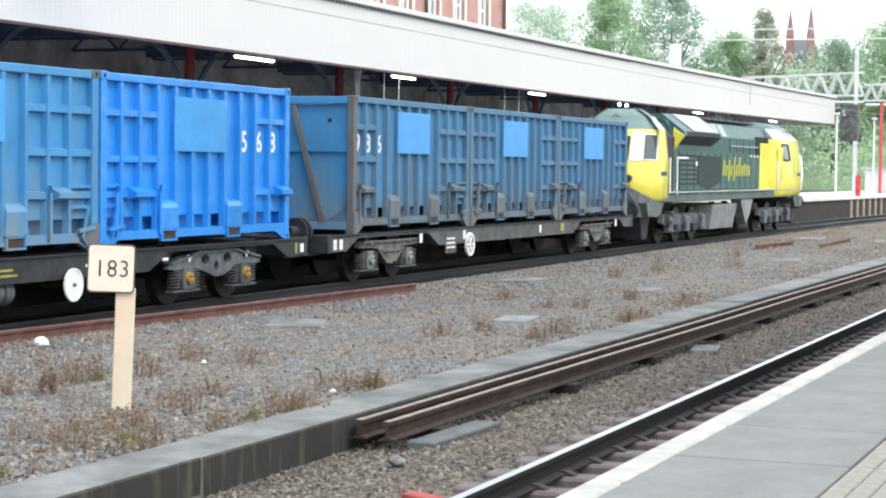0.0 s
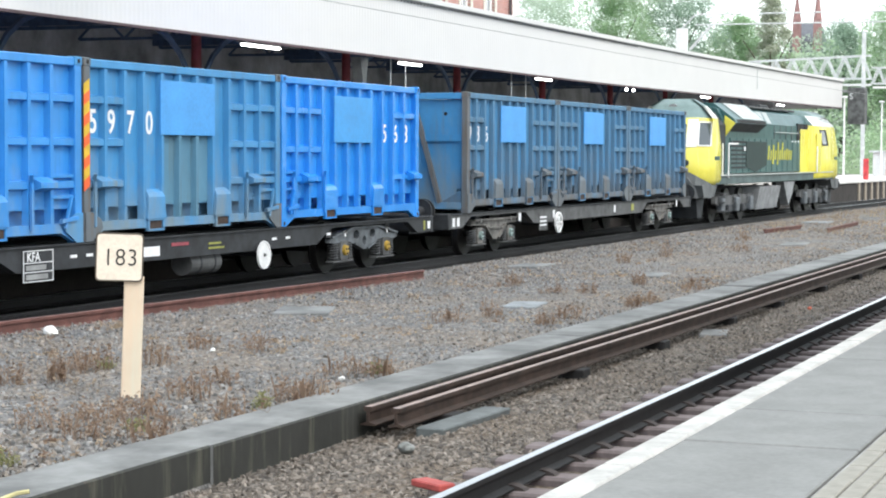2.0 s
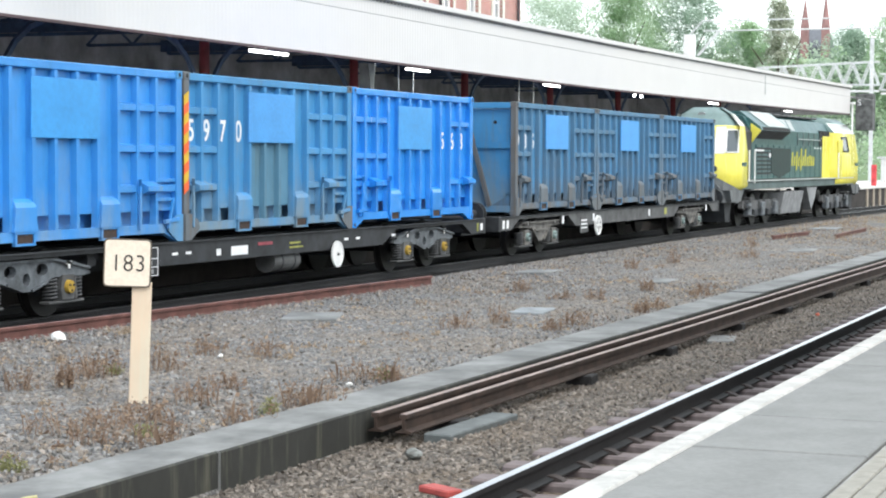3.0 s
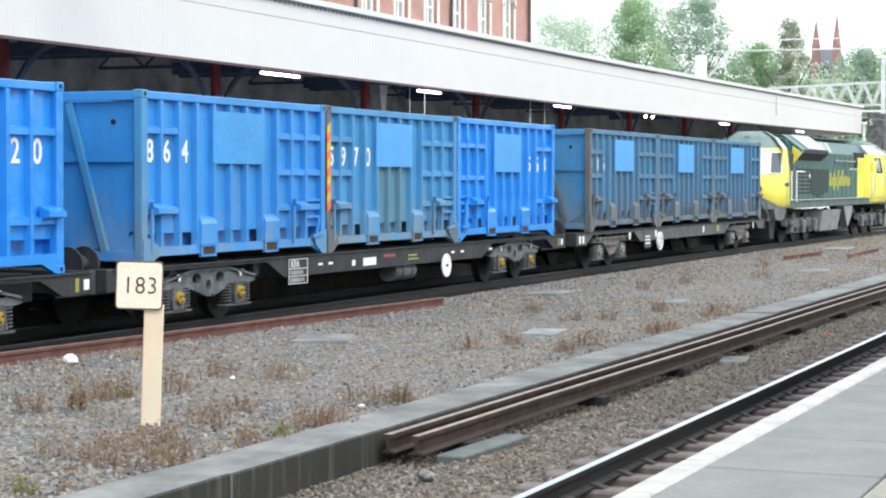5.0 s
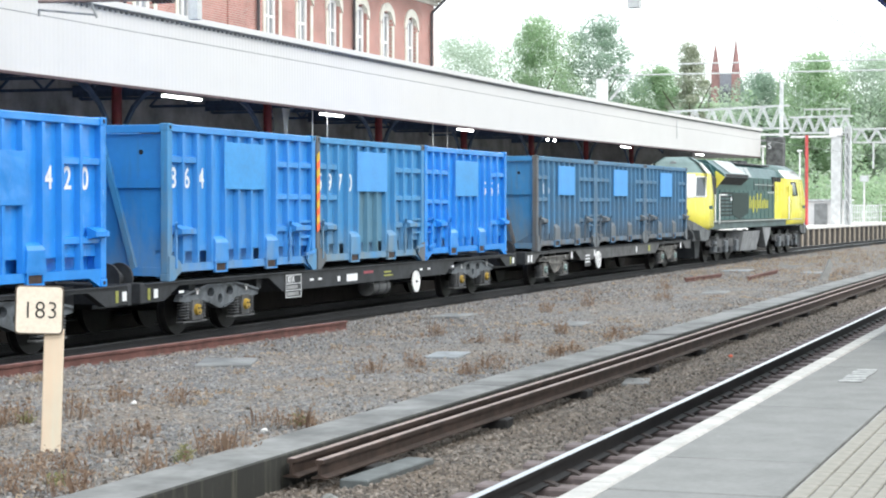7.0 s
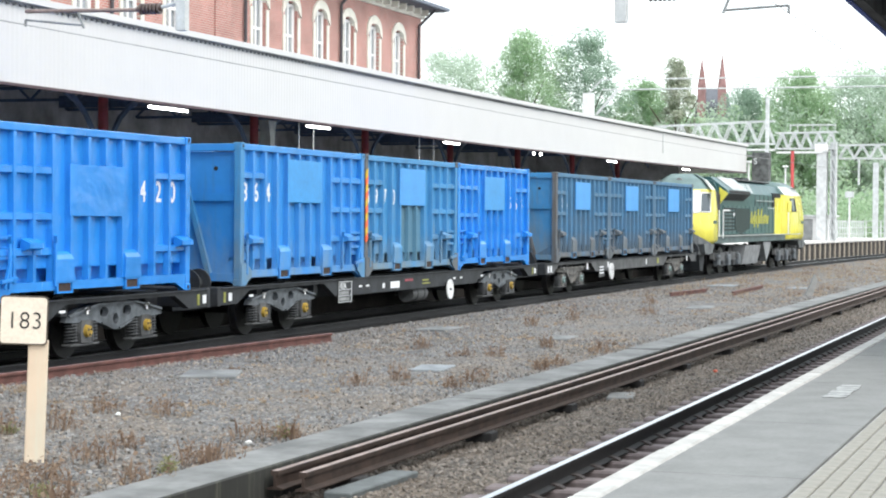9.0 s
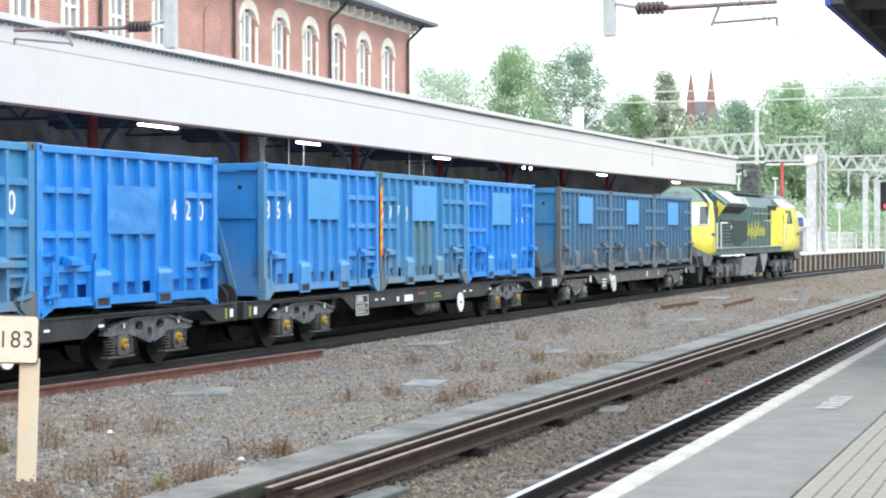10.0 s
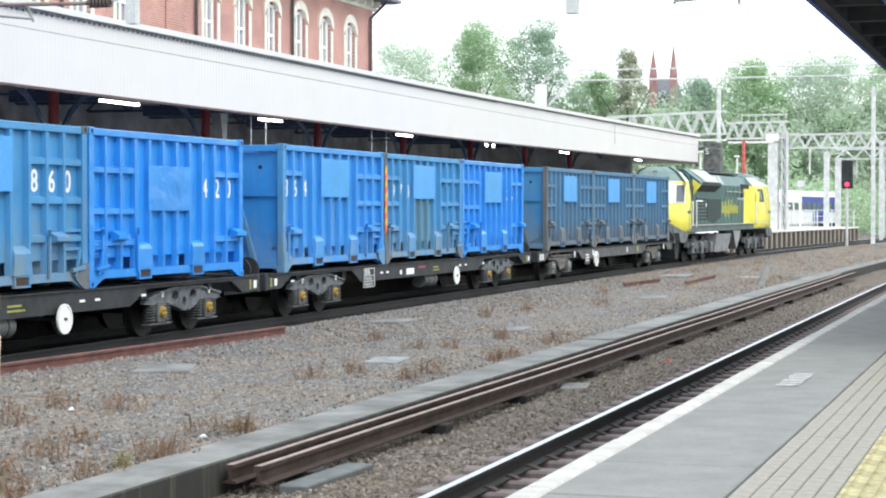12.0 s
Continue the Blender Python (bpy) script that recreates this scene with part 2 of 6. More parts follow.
def brick_mat():
    m, nt, b = nodes_of("red_brickwork", 0.85)
    tc = nt.nodes.new("ShaderNodeTexCoord")
    mp = nt.nodes.new("ShaderNodeMapping")
    mp.inputs["Rotation"].default_value = (radians(90), 0, 0)
    br = nt.nodes.new("ShaderNodeTexBrick")
    # brick tones lightened: haze over the building is put into them
    br.inputs["Color1"].default_value = (0.47, 0.19, 0.16, 1)
    br.inputs["Color2"].default_value = (0.36, 0.13, 0.11, 1)
    br.inputs["Mortar"].default_value = (0.46, 0.38, 0.33, 1)
    br.inputs["Scale"].default_value = 1.0
    br.inputs["Mortar Size"].default_value = 0.014
    br.inputs["Brick Width"].default_value = 0.225
    br.inputs["Row Height"].default_value = 0.075
    nt.links.new(tc.outputs["Object"], mp.inputs[0])
    nt.links.new(mp.outputs[0], br.inputs["Vector"])
    n = noise_node(nt, 0.8, 5)
    r = ramp_node(nt, n.outputs[0], [(0.3, (0.75, 0.75, 0.75)), (0.7, (1.15, 1.1, 1.1))])
    nt.links.new(mixc(nt, 1.0, br.outputs[0], r.outputs[0], "MULTIPLY"), b.inputs["Base Color"])
    bump(nt, b, br.outputs["Fac"], -0.3, 0.01)
    return m


BRICK = brick_mat()


def leaf_mat(name, c1, c2, thin=True):
    m, nt, b = nodes_of(name, 0.7)
    gi = nt.nodes.new("ShaderNodeNewGeometry")
    r = ramp_node(nt, gi.outputs["Random Per Island"], [(0.0, c1), (1.0, c2)])
    nt.links.new(r.outputs[0], b.inputs["Base Color"])
    if thin:
        tr, mx = nt.nodes.new("ShaderNodeBsdfTranslucent"), nt.nodes.new("ShaderNodeMixShader")
        nt.links.new(r.outputs[0], tr.inputs[0])
        mx.inputs[0].default_value = 0.55
        nt.links.new(b.outputs[0], mx.inputs[1])
        nt.links.new(tr.outputs[0], mx.inputs[2])
        nt.links.new(mx.outputs[0], nt.nodes["Material Output"].inputs[0])
    return m


# leaf colours lifted and greyed: distance haze is painted into them
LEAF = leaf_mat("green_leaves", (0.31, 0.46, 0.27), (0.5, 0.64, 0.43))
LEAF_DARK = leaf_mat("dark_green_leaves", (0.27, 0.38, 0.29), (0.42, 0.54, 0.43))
LEAF_HAZY = leaf_mat("hazy_pale_leaves", (0.45, 0.56, 0.44), (0.62, 0.71, 0.6))
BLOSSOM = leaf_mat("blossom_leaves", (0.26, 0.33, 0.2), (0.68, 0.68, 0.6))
WEED = leaf_mat("dry_brown_weed", (0.17, 0.105, 0.075), (0.39, 0.285, 0.2))
STRAW = leaf_mat("dry_straw", (0.3, 0.22, 0.15), (0.5, 0.4, 0.29))
WEED_GREEN = leaf_mat("green_weed", (0.16, 0.17, 0.07), (0.34, 0.33, 0.16))
BARK = plain("bark", (0.1, 0.08, 0.06), 0.9, vary=0.3)


# ---- mesh helpers ----
def box(bm, x0, x1, y0, y1, z0, z1, bevel=0.0):
    vs = [bm.verts.new(p) for p in ((x0, y0, z0), (x1, y0, z0), (x1, y1, z0), (x0, y1, z0), (x0, y0, z1), (x1, y0, z1), (x1, y1, z1), (x0, y1, z1))]
    fs = [bm.faces.new([vs[i] for i in f]) for f in ((0, 3, 2, 1), (4, 5, 6, 7), (0, 1, 5, 4), (1, 2, 6, 5), (2, 3, 7, 6), (3, 0, 4, 7))]
    if bevel:
        es = list({e for f in fs for e in f.edges})
        bmesh.ops.bevel(bm, geom=es, offset=bevel, segments=1, affect="EDGES")
    return bm


def prism(bm, pts, axis, a, b):
    """A closed outline in the plane across axis, pushed from a to b."""
    def at(p, q):
        return {"x": (q, p[0], p[1]), "y": (p[0], q, p[1]), "z": (p[0], p[1], q)}[axis]
    v0, v1 = [bm.verts.new(at(p, a)) for p in pts], [bm.verts.new(at(p, b)) for p in pts]
    n = len(pts)
    bm.faces.new(v0)
    bm.faces.new(v1[::-1])
    for i in range(n):
        bm.faces.new((v0[i], v0[(i + 1) % n], v1[(i + 1) % n], v1[i]))
    return bm


def rod(bm, p, q, r0, r1=None, n=8):
    """A round bar from p to q."""
    p, q = Vector(p), Vector(q)
    r1 = r0 if r1 is None else r1
    d = q - p
    m = Matrix.Translation((p + q) / 2) @ d.to_track_quat("Z", "Y").to_matrix().to_4x4()
    bmesh.ops.create_cone(bm, cap_ends=True, segments=n, radius1=r0, radius2=max(r1, 0.0005), depth=d.length, matrix=m)
    return bm


def bar(bm, p, q, w, h=None):
    """A square bar from p to q."""
    h = w if h is None else h
    p, q = Vector(p), Vector(q)
    d = q - p
    m = Matrix.Translation((p + q) / 2) @ d.to_track_quat("Z", "Y").to_matrix().to_4x4() @ Matrix.Diagonal((w, h, d.length, 1))
    bmesh.ops.create_cube(bm, size=1, matrix=m)
    return bm


def mesh_of(name, bm, material, smooth=False):
    bmesh.ops.recalc_face_normals(bm, faces=bm.faces)
    me = bpy.data.meshes.new(name)
    bm.to_mesh(me)
    bm.free()
    for mt in material if isinstance(material, (list, tuple)) else [material]:
        me.materials.append(mt)
    if smooth:
        for p in me.polygons:
            p.use_smooth = True
    return me


def part(name, bm, material, parent=None, label="", smooth=False):
    ob = new(name, mesh_of(name, bm, material, smooth))
    if parent:
        ob.parent = parent
    if label:
        ob["label"] = label
    return ob


def share(name, me, parent, m=None):
    ob = new(name, me)
    ob.parent = parent
    if m:
        ob.matrix_basis = m
    return ob


def thing(name, label, category, group="", kind="", at=None):
    e = new(name)
    e.empty_display_size = 0.3
    tagged(e, label, category, group, kind)
    if at:
        e.matrix_basis = at
    return e


def B():
    return bmesh.new()


def glyphs(name, text, size, material, parent, m, label="", space=1.0, bold=0.0):
    """Lettering turned into a thin mesh; m sets its plane (x along the line, y up)."""
    cu = bpy.data.curves.new(name, "FONT")
    cu.body, cu.size, cu.extrude, cu.align_x, cu.space_character, cu.offset = text, size, 0.002, "CENTER", space, bold
    tmp = bpy.data.objects.new("tmp", cu)
    scene.collection.objects.link(tmp)
    me = bpy.data.meshes.new_from_object(tmp.evaluated_get(bpy.context.evaluated_depsgraph_get()))
    bpy.data.objects.remove(tmp)
    bpy.data.curves.remove(cu)
    me.materials.clear()
    me.materials.append(material)
    ob = new(name, me)
    ob.parent = parent
    ob.matrix_basis = m
    if label:
        ob["label"] = label
    return ob


UPRIGHT = Matrix.Rotation(radians(90), 4, "X")

# ---- plan, metres: x along the line, y towards the far platform, z from rail level ----
RAIL_NEAR, RAIL_FAR = 3.615, 15.25          # track centre lines
EDGE_NEAR, EDGE_FAR = 2.16, 16.72           # platform edges
PLAT = 0.915
CANOPY_Y, CANOPY_Z0, CANOPY_Z1 = 16.95, 4.31, 5.69


def bend(x):
    """Sideways swing of the line where it curves past the station."""
    return -(max(0.0, x - 48.0) ** 2) / 2150.0


# ---- ground ----
def ground_sheet():
    bm = B()
    xs = [-4000, -600, -60] + [-20 + 4 * k for k in range(60)] + [300, 600, 4000]
    rows = [(-4000, -0.22), (-60, -0.22), (1.9, -0.27), (5.3, -0.21), (5.8, -0.19), (5.98, -0.235), (6.46, -0.235), (6.6, -0.02), (9.0, 0.0), (13.3, -0.02), (13.9, -0.16), (17.0, -0.2), (60, 0.0), (400, 3.0), (4000, 6.0)]
    grid = []
    for x in xs:
        grid.append([bm.verts.new((x, y + (bend(x) if -10 < y < 60 and x < 280 else 0), z + (0.02 * noise.noise((x * 0.3, y, 0)) if 6.5 < y < 13.5 else 0))) for y, z in rows])
    for i in range(len(xs) - 1):
        for j in range(len(rows) - 1):
            f = bm.faces.new((grid[i][j], grid[i + 1][j], grid[i + 1][j + 1], grid[i][j + 1]))
            y = (rows[j][0] + rows[j + 1][0]) / 2
            # slot 2 is the strip darkened for shade under the train
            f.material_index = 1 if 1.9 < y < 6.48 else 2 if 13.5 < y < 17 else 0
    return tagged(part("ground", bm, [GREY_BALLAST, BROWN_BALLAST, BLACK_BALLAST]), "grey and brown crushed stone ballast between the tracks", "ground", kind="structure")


ground_sheet()


RAIL_PROFILE = [(-0.07, 0.0), (0.07, 0.0), (0.07, 0.012), (0.012, 0.03), (0.012, 0.115), (0.036, 0.122), (0.036, 0.158), (-0.036, 0.158), (-0.036, 0.122), (-0.012, 0.115), (-0.012, 0.03), (-0.07, 0.012)]


def sweep(bm, profile, path, top=None):
    """A profile (across, up) carried along a path of (x, y, z) points, closed at both ends."""
    rings = []
    for i, p in enumerate(path):
        a, b = Vector(path[max(0, i - 1)]), Vector(path[min(len(path) - 1, i + 1)])
        d = (b - a).normalized()
        side = Vector((-d.y, d.x, 0)).normalized()
        rings.append([bm.verts.new(Vector(p) + side * u + Vector((0, 0, w))) for u, w in profile])
    n = len(profile)
    for i in range(len(rings) - 1):
        for k in range(n):
            f = bm.faces.new((rings[i][k], rings[i][(k + 1) % n], rings[i + 1][(k + 1) % n], rings[i + 1][k]))
            if top is not None and k in top:
                f.material_index = 1
    bm.faces.new(rings[0][::-1])
    bm.faces.new(rings[-1])
    return bm


def along(y, z, x0, x1, step=6.0):
    n = max(2, int((x1 - x0) / step))
    return [(x0 + (x1 - x0) * k / n, y + bend(x0 + (x1 - x0) * k / n), z) for k in range(n + 1)]


def railway(yc, label, x0=-30, x1=240, sleepers=(6, 40), wood=SLEEPER, chairs=True):
    t = thing("railway_track", label, "railway track", kind="structure")
    for s in (-1, 1):
        part("rail", sweep(B(), RAIL_PROFILE, along(yc + s * 0.7525, -0.158, x0, x1), top=(6,)), [RAIL_SIDE, RAIL_TOP], t, "steel rail with a bright worn head")
    me = mesh_of("sleeper", box(B(), -0.13, 0.13, -1.3, 1.3, -0.2, 0.0, 0.02), wood)
    chair = mesh_of("rail_chair", prism(B(), [(-0.14, 0.0), (0.14, 0.0), (0.12, 0.018), (0.06, 0.04), (-0.06, 0.04), (-0.12, 0.018)], "x", -0.05, 0.05), CHAIR)
    x = sleepers[0]
    while x < sleepers[1]:
        s = share("sleeper", me, t, pose(x, yc + bend(x), -0.165 if chairs else -0.185, 0, 0, random.uniform(-1, 1)))
        for k in (-1, 1) if chairs else ():
            share("rail_chair", chair, s, pose(0, k * 0.7525, 0))
        x += 0.68
    return t


railway(RAIL_NEAR, "railway track with bright worn rail beside the platform", sleepers=(-6, 60))
railway(RAIL_FAR, "railway track under the freight train", sleepers=(12, 60), wood=SHADED_TIMBER, chairs=False)


def kerb():
    """The concrete edging in long cast blocks."""
    t = thing("concrete_kerb", "weathered grey concrete kerb along the ballast", "kerb", kind="structure")
    x = 3.0
    prof = [(-0.29, -0.4), (0.29, -0.4), (0.29, 0.05), (0.27, 0.062), (-0.27, 0.062), (-0.29, 0.05)]
    while x < 130:
        ln = 9.0
        sk = random.uniform(-0.01, 0.01)
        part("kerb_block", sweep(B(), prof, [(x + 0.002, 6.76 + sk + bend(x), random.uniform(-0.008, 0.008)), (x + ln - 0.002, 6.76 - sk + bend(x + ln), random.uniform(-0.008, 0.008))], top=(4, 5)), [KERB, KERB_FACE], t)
        x += ln


kerb()


# ---- near platform ----
def near_platform():
    t = thing("near_platform", "grey asphalt platform with white edge and tactile paving", "platform", kind="structure")
    x0, x1 = -12.0, 110.0
    part("platform_body", box(B(), x0, x1, -7.0, EDGE_NEAR - 0.12, -0.3, PLAT - 0.075), CONCRETE, t)
    part("edge_coping", box(B(), 45.0, x1, EDGE_NEAR - 0.125, EDGE_NEAR, PLAT - 0.12, PLAT + 0.004, 0.012), WHITE_LINE, t, "worn white painted edge stones")
    x = x0
    while x < 45.0:
        dy = random.uniform(-0.008, 0.006)
        part("edge_stone", box(B(), x + 0.003, min(45.0, x + 0.91) - 0.003, EDGE_NEAR - 0.125, EDGE_NEAR + dy, PLAT - 0.12, PLAT + random.uniform(0.003, 0.006), 0.012), WHITE_LINE, t)
        x += 0.915
    # asphalt slabs with open joints
    edges = [x0, 2.0, 5.1, 8.0, 9.1, 11.6, 14.6, 17.7, 20.8, 24, 28, 33, 40, 50, 70, x1]
    for a, b in zip(edges, edges[1:]):
        part("asphalt_slab", box(B(), a + 0.008, b - 0.008, 1.285, EDGE_NEAR - 0.129, PLAT - 0.07, PLAT - random.uniform(0, 0.004), 0.006), ASPHALT, t)
    part("platform_surface", box(B(), x0, x1, -7.0, 0.43, PLAT - 0.07, PLAT), ASPHALT, t)
    part("tactile_bed", box(B(), x0, x1, 0.43, 1.275, PLAT - 0.07, PLAT - 0.012), CONCRETE, t)
    tile = mesh_of("paving_tile", box(B(), -0.195, 0.195, -0.0, 0.076, 0, 0.05, 0.005), PAVE)
    stud = B()
    box(stud, -0.195, 0.195, 0.0, 0.395, 0, 0.05, 0.006)
    for i in range(6):
        for j in range(6):
            bmesh.ops.create_cone(stud, cap_ends=True, segments=6, radius1=0.013, radius2=0.009, depth=0.008, matrix=Matrix.Translation((-0.162 + 0.065 * i, 0.033 + 0.065 * j, 0.054)))
    ytile = mesh_of("tactile_tile", stud, YELLOW_PAVE)
    part("paving_strip", box(B(), x0, 6.4, 0.835, 1.27, PLAT - 0.05, PLAT), PAVE, t)
    part("tactile_strip", box(B(), x0, 6.4, 0.435, 0.83, PLAT - 0.05, PLAT), YELLOW_PAVE, t)
    x = 6.6
    while x < 22:
        for j in range(5):
            share("paving_tile", tile, t, pose(x, 0.838 + 0.0866 * j, PLAT - 0.05 + random.uniform(-0.002, 0.002)))
        if x < 16:
            share("tactile_tile", ytile, t, pose(x, 0.435, PLAT - 0.05))
        x += 0.4
    part("paving_strip", box(B(), 21.8, x1, 0.835, 1.27, PLAT - 0.05, PLAT), PAVE, t)
    part("tactile_strip", box(B(), 15.8, x1, 0.435, 0.83, PLAT - 0.05, PLAT), YELLOW_PAVE, t)
    for a, b, c, d in ((13.35, 13.5, 1.6, 1.76), (13.54, 13.66, 1.6, 1.75), (13.7, 13.9, 1.61, 1.76), (13.94, 14.06, 1.6, 1.74), (14.1, 14.22, 1.6, 1.76), (14.26, 14.4, 1.61, 1.75)):
        part("painted_mark", box(B(), a, b, c, d, PLAT, PLAT + 0.004), WORN_LINE, t, "worn white painted writing")


near_platform()


# ---- far platform and canopy ----
def far_platform():
    t = thing("far_platform", "long grey platform with a dark brick face", "platform", kind="structure")
    path = along(EDGE_FAR, 0, -40, 141, 4)
    top = [(0.0, -0.3), (0.0, PLAT - 0.1), (-0.1, PLAT - 0.1), (-0.1, PLAT), (7.0, PLAT), (7.0, -0.3)]
    part("platform_body", sweep(B(), top, path, top=(0, 1)), [PALE_CONCRETE, SHADED_BRICK], t)
    x = 96.0
    me = mesh_of("face_pier", box(B(), -0.18, 0.18, -0.06, 0.04, -0.2, PLAT - 0.12), plain("pier_brick", (0.36, 0.31, 0.25), 0.9))
    while x < 140:
        share("face_pier", me, t, pose(x, EDGE_FAR + bend(x), 0, 0, 0, -3))
        x += 1.5


far_platform()


def canopy():
    t = thing("platform_canopy", "white corrugated canopy fascia above the far platform", "canopy", kind="structure")
    x0, x1 = -12.0, 93.0
    # vertical ribbed sheeting
    bm = B()
    n = int((x1 - x0) / 0.075)
    lo, hi = [], []
    for i in range(n + 1):
        x = x0 + (x1 - x0) * i / n
        d = (0.006 if i % 2 else 0.0) - bend(x)
        rise = 0.0036 * max(0, x - 55)
        lo.append(bm.verts.new((x, CANOPY_Y - d, CANOPY_Z0 + rise)))
        hi.append(bm.verts.new((x, CANOPY_Y - d, CANOPY_Z1 + rise * 0.2)))
    for i in range(n):
        bm.faces.new((lo[i], lo[i + 1], hi[i + 1], hi[i]))
    part("fascia_sheeting", bm, FASCIA, t)

    def strip(name, y0, y1, z0, z1, mat, slope=0.0007):
        path = [(a, b, slope * max(0, a - 55)) for a, b, _ in along(CANOPY_Y, 0, x0, x1, 3)]
        return part(name, sweep(B(), [(y0, z0), (y1, z0), (y1, z1), (y0, z1)], path), mat, t)

    strip("fascia_backing", 0.01, 0.06, CANOPY_Z0 + 0.2, CANOPY_Z1 - 0.02, CANOPY_DARK)
    strip("top_flashing", -0.1, 0.25, CANOPY_Z1 - 0.035, CANOPY_Z1 + 0.08, FASCIA)
    strip("gutter_strip", -0.05, -0.015, CANOPY_Z1 - 0.07, CANOPY_Z1 - 0.037, GUTTER)
    strip("bottom_trim", -0.035, 0.07, CANOPY_Z0 - 0.05, CANOPY_Z0 - 0.002, MAROON_GREY, 0.0036)
    strip("roof_deck", 0.26, 9.9, CANOPY_Z1 - 0.25, CANOPY_Z1 - 0.1, SOFFIT)
    teeth = B()
    k = 24.0
    while k < 60:
        box(teeth, k - 0.035, k + 0.035, CANOPY_Y + bend(k) - 0.045, CANOPY_Y + bend(k) - 0.02, CANOPY_Z1 - 0.105, CANOPY_Z1 - 0.07)
        k += 0.2
    tagged(part("dentil_teeth", teeth, GUTTER, t), kind="stuff")
    part("end_sheeting", box(B(), x1, x1 + 0.04, CANOPY_Y + bend(x1), CANOPY_Y + 7, CANOPY_Z0 + 0.08, CANOPY_Z1 + 0.08), FASCIA, t)
    for k in (76.5,):
        part("sheet_joint", box(B(), k - 0.03, k + 0.03, CANOPY_Y + bend(k) - 0.035, CANOPY_Y + bend(k) - 0.014, CANOPY_Z0 + 0.5, CANOPY_Z1 - 0.1), GALV, t)
    for k in range(10):
        x = 20.5 + 7.6 * k
        post = B()
        rod(post, (x, 19.6, PLAT), (x, 19.6, CANOPY_Z0 + 0.9), 0.13, 0.1, 12)
        box(post, x - 0.22, x + 0.22, 19.38, 19.82, PLAT, PLAT + 0.35, 0.03)
        rod(post, (x, 19.6, 3.35), (x, 19.6, 3.5), 0.2, 0.2, 12)
        p = part("column", post, MAROON, t, "maroon cast iron column")
        br = B()
        for sx in (-1, 1):
            pts = [(x + sx * 0.1 + sx * 2.1 * (1 - math.cos(a)), 19.6, 2.95 + 1.75 * math.sin(a)) for a in [radians(15 * q) for q in range(7)]]
            for a, b in zip(pts, pts[1:]):
                bar(br, a, b, 0.07, 0.1)
        part("bracket", br, BLUE_IRON, p, "curved blue iron bracket")
        part("cross_beam", box(B(), x - 0.08, x + 0.08, CANOPY_Y + 0.08, 26, CANOPY_Z0 + 0.55, CANOPY_Z0 + 0.85), BLUE_IRON, t)
    for k in range(14):
        x = 24.3 + 3.8 * k
        tr = B()
        bar(tr, (x, CANOPY_Y + 0.3, CANOPY_Z0 + 0.5), (x, 24.8, CANOPY_Z0 + 0.5), 0.07)
        for q in range(6):
            ya = CANOPY_Y + 0.4 + 1.25 * q
            bar(tr, (x, ya, CANOPY_Z0 + 0.5), (x, ya + 0.62, CANOPY_Z0 + 1.08), 0.05)
            bar(tr, (x, ya + 0.62, CANOPY_Z0 + 1.08), (x, ya + 1.25, CANOPY_Z0 + 0.5), 0.05)
        part("roof_truss", tr, BLUE_IRON, t, "dark blue lattice roof truss")
    part("valance_beam", box(B(), x0, 92.0, 19.5, 19.7, CANOPY_Z0 + 0.86, CANOPY_Z0 + 1.15), CANOPY_DARK, t)


canopy()


def station_wall():
    """The station building under the canopy, dim brick with pale arched openings."""
    w = thing("wall_station", "dim brick station wall under the canopy", "wall", kind="structure")
    # face carried past the building end to close off sky under the canopy
    part("wall_face", box(B(), -12, 88.0, 25.0, 25.3, PLAT, CANOPY_Z1 - 0.26), DIM_WALL, w)
    # added partition, no known part: keeps the canopy end dark
    part("added_cross_wall", box(B(), 87.5, 87.9, 18.2, 24.998, PLAT, CANOPY_Z1 - 0.26), DIM_WALL, w)
    # pale blind arches
    for k in range(9):
        x = 16.7 + 7.6 * k
        pts = [(x - 1.2, 1.2), (x + 1.2, 1.2)] + [(x + 1.2 * math.cos(a), 3.2 + 1.1 * math.sin(a)) for a in [radians(15 * q) for q in range(13)]]
        part("blind_arch", prism(B(), pts, "y", 24.93, 24.998), CREAM, w, "pale arched window surround")


station_wall()


def strip_lamp(length, m):
    lamp = thing("fluorescent_lamp", "long white fluorescent strip lamp hung under the canopy", "lamp", "lamps under the canopy")
    h = length / 2
    part("tube", box(B(), -h + 0.04, h - 0.04, -0.035, 0.035, -0.022, 0.022, 0.008), LAMP_GLOW, lamp, "glowing white diffuser")
    part("housing", box(B(), -h, h, -0.06, 0.06, 0.03, 0.06), CHASSIS_GREY, lamp)
    rb = B()
    for s in (-0.45, 0.45):
        rod(rb, (s, 0, 0.07), (s, 0, 1.1), 0.012)
    part("hanger", rb, GALV_DARK, lamp)
    lamp.matrix_basis = m
    return lamp


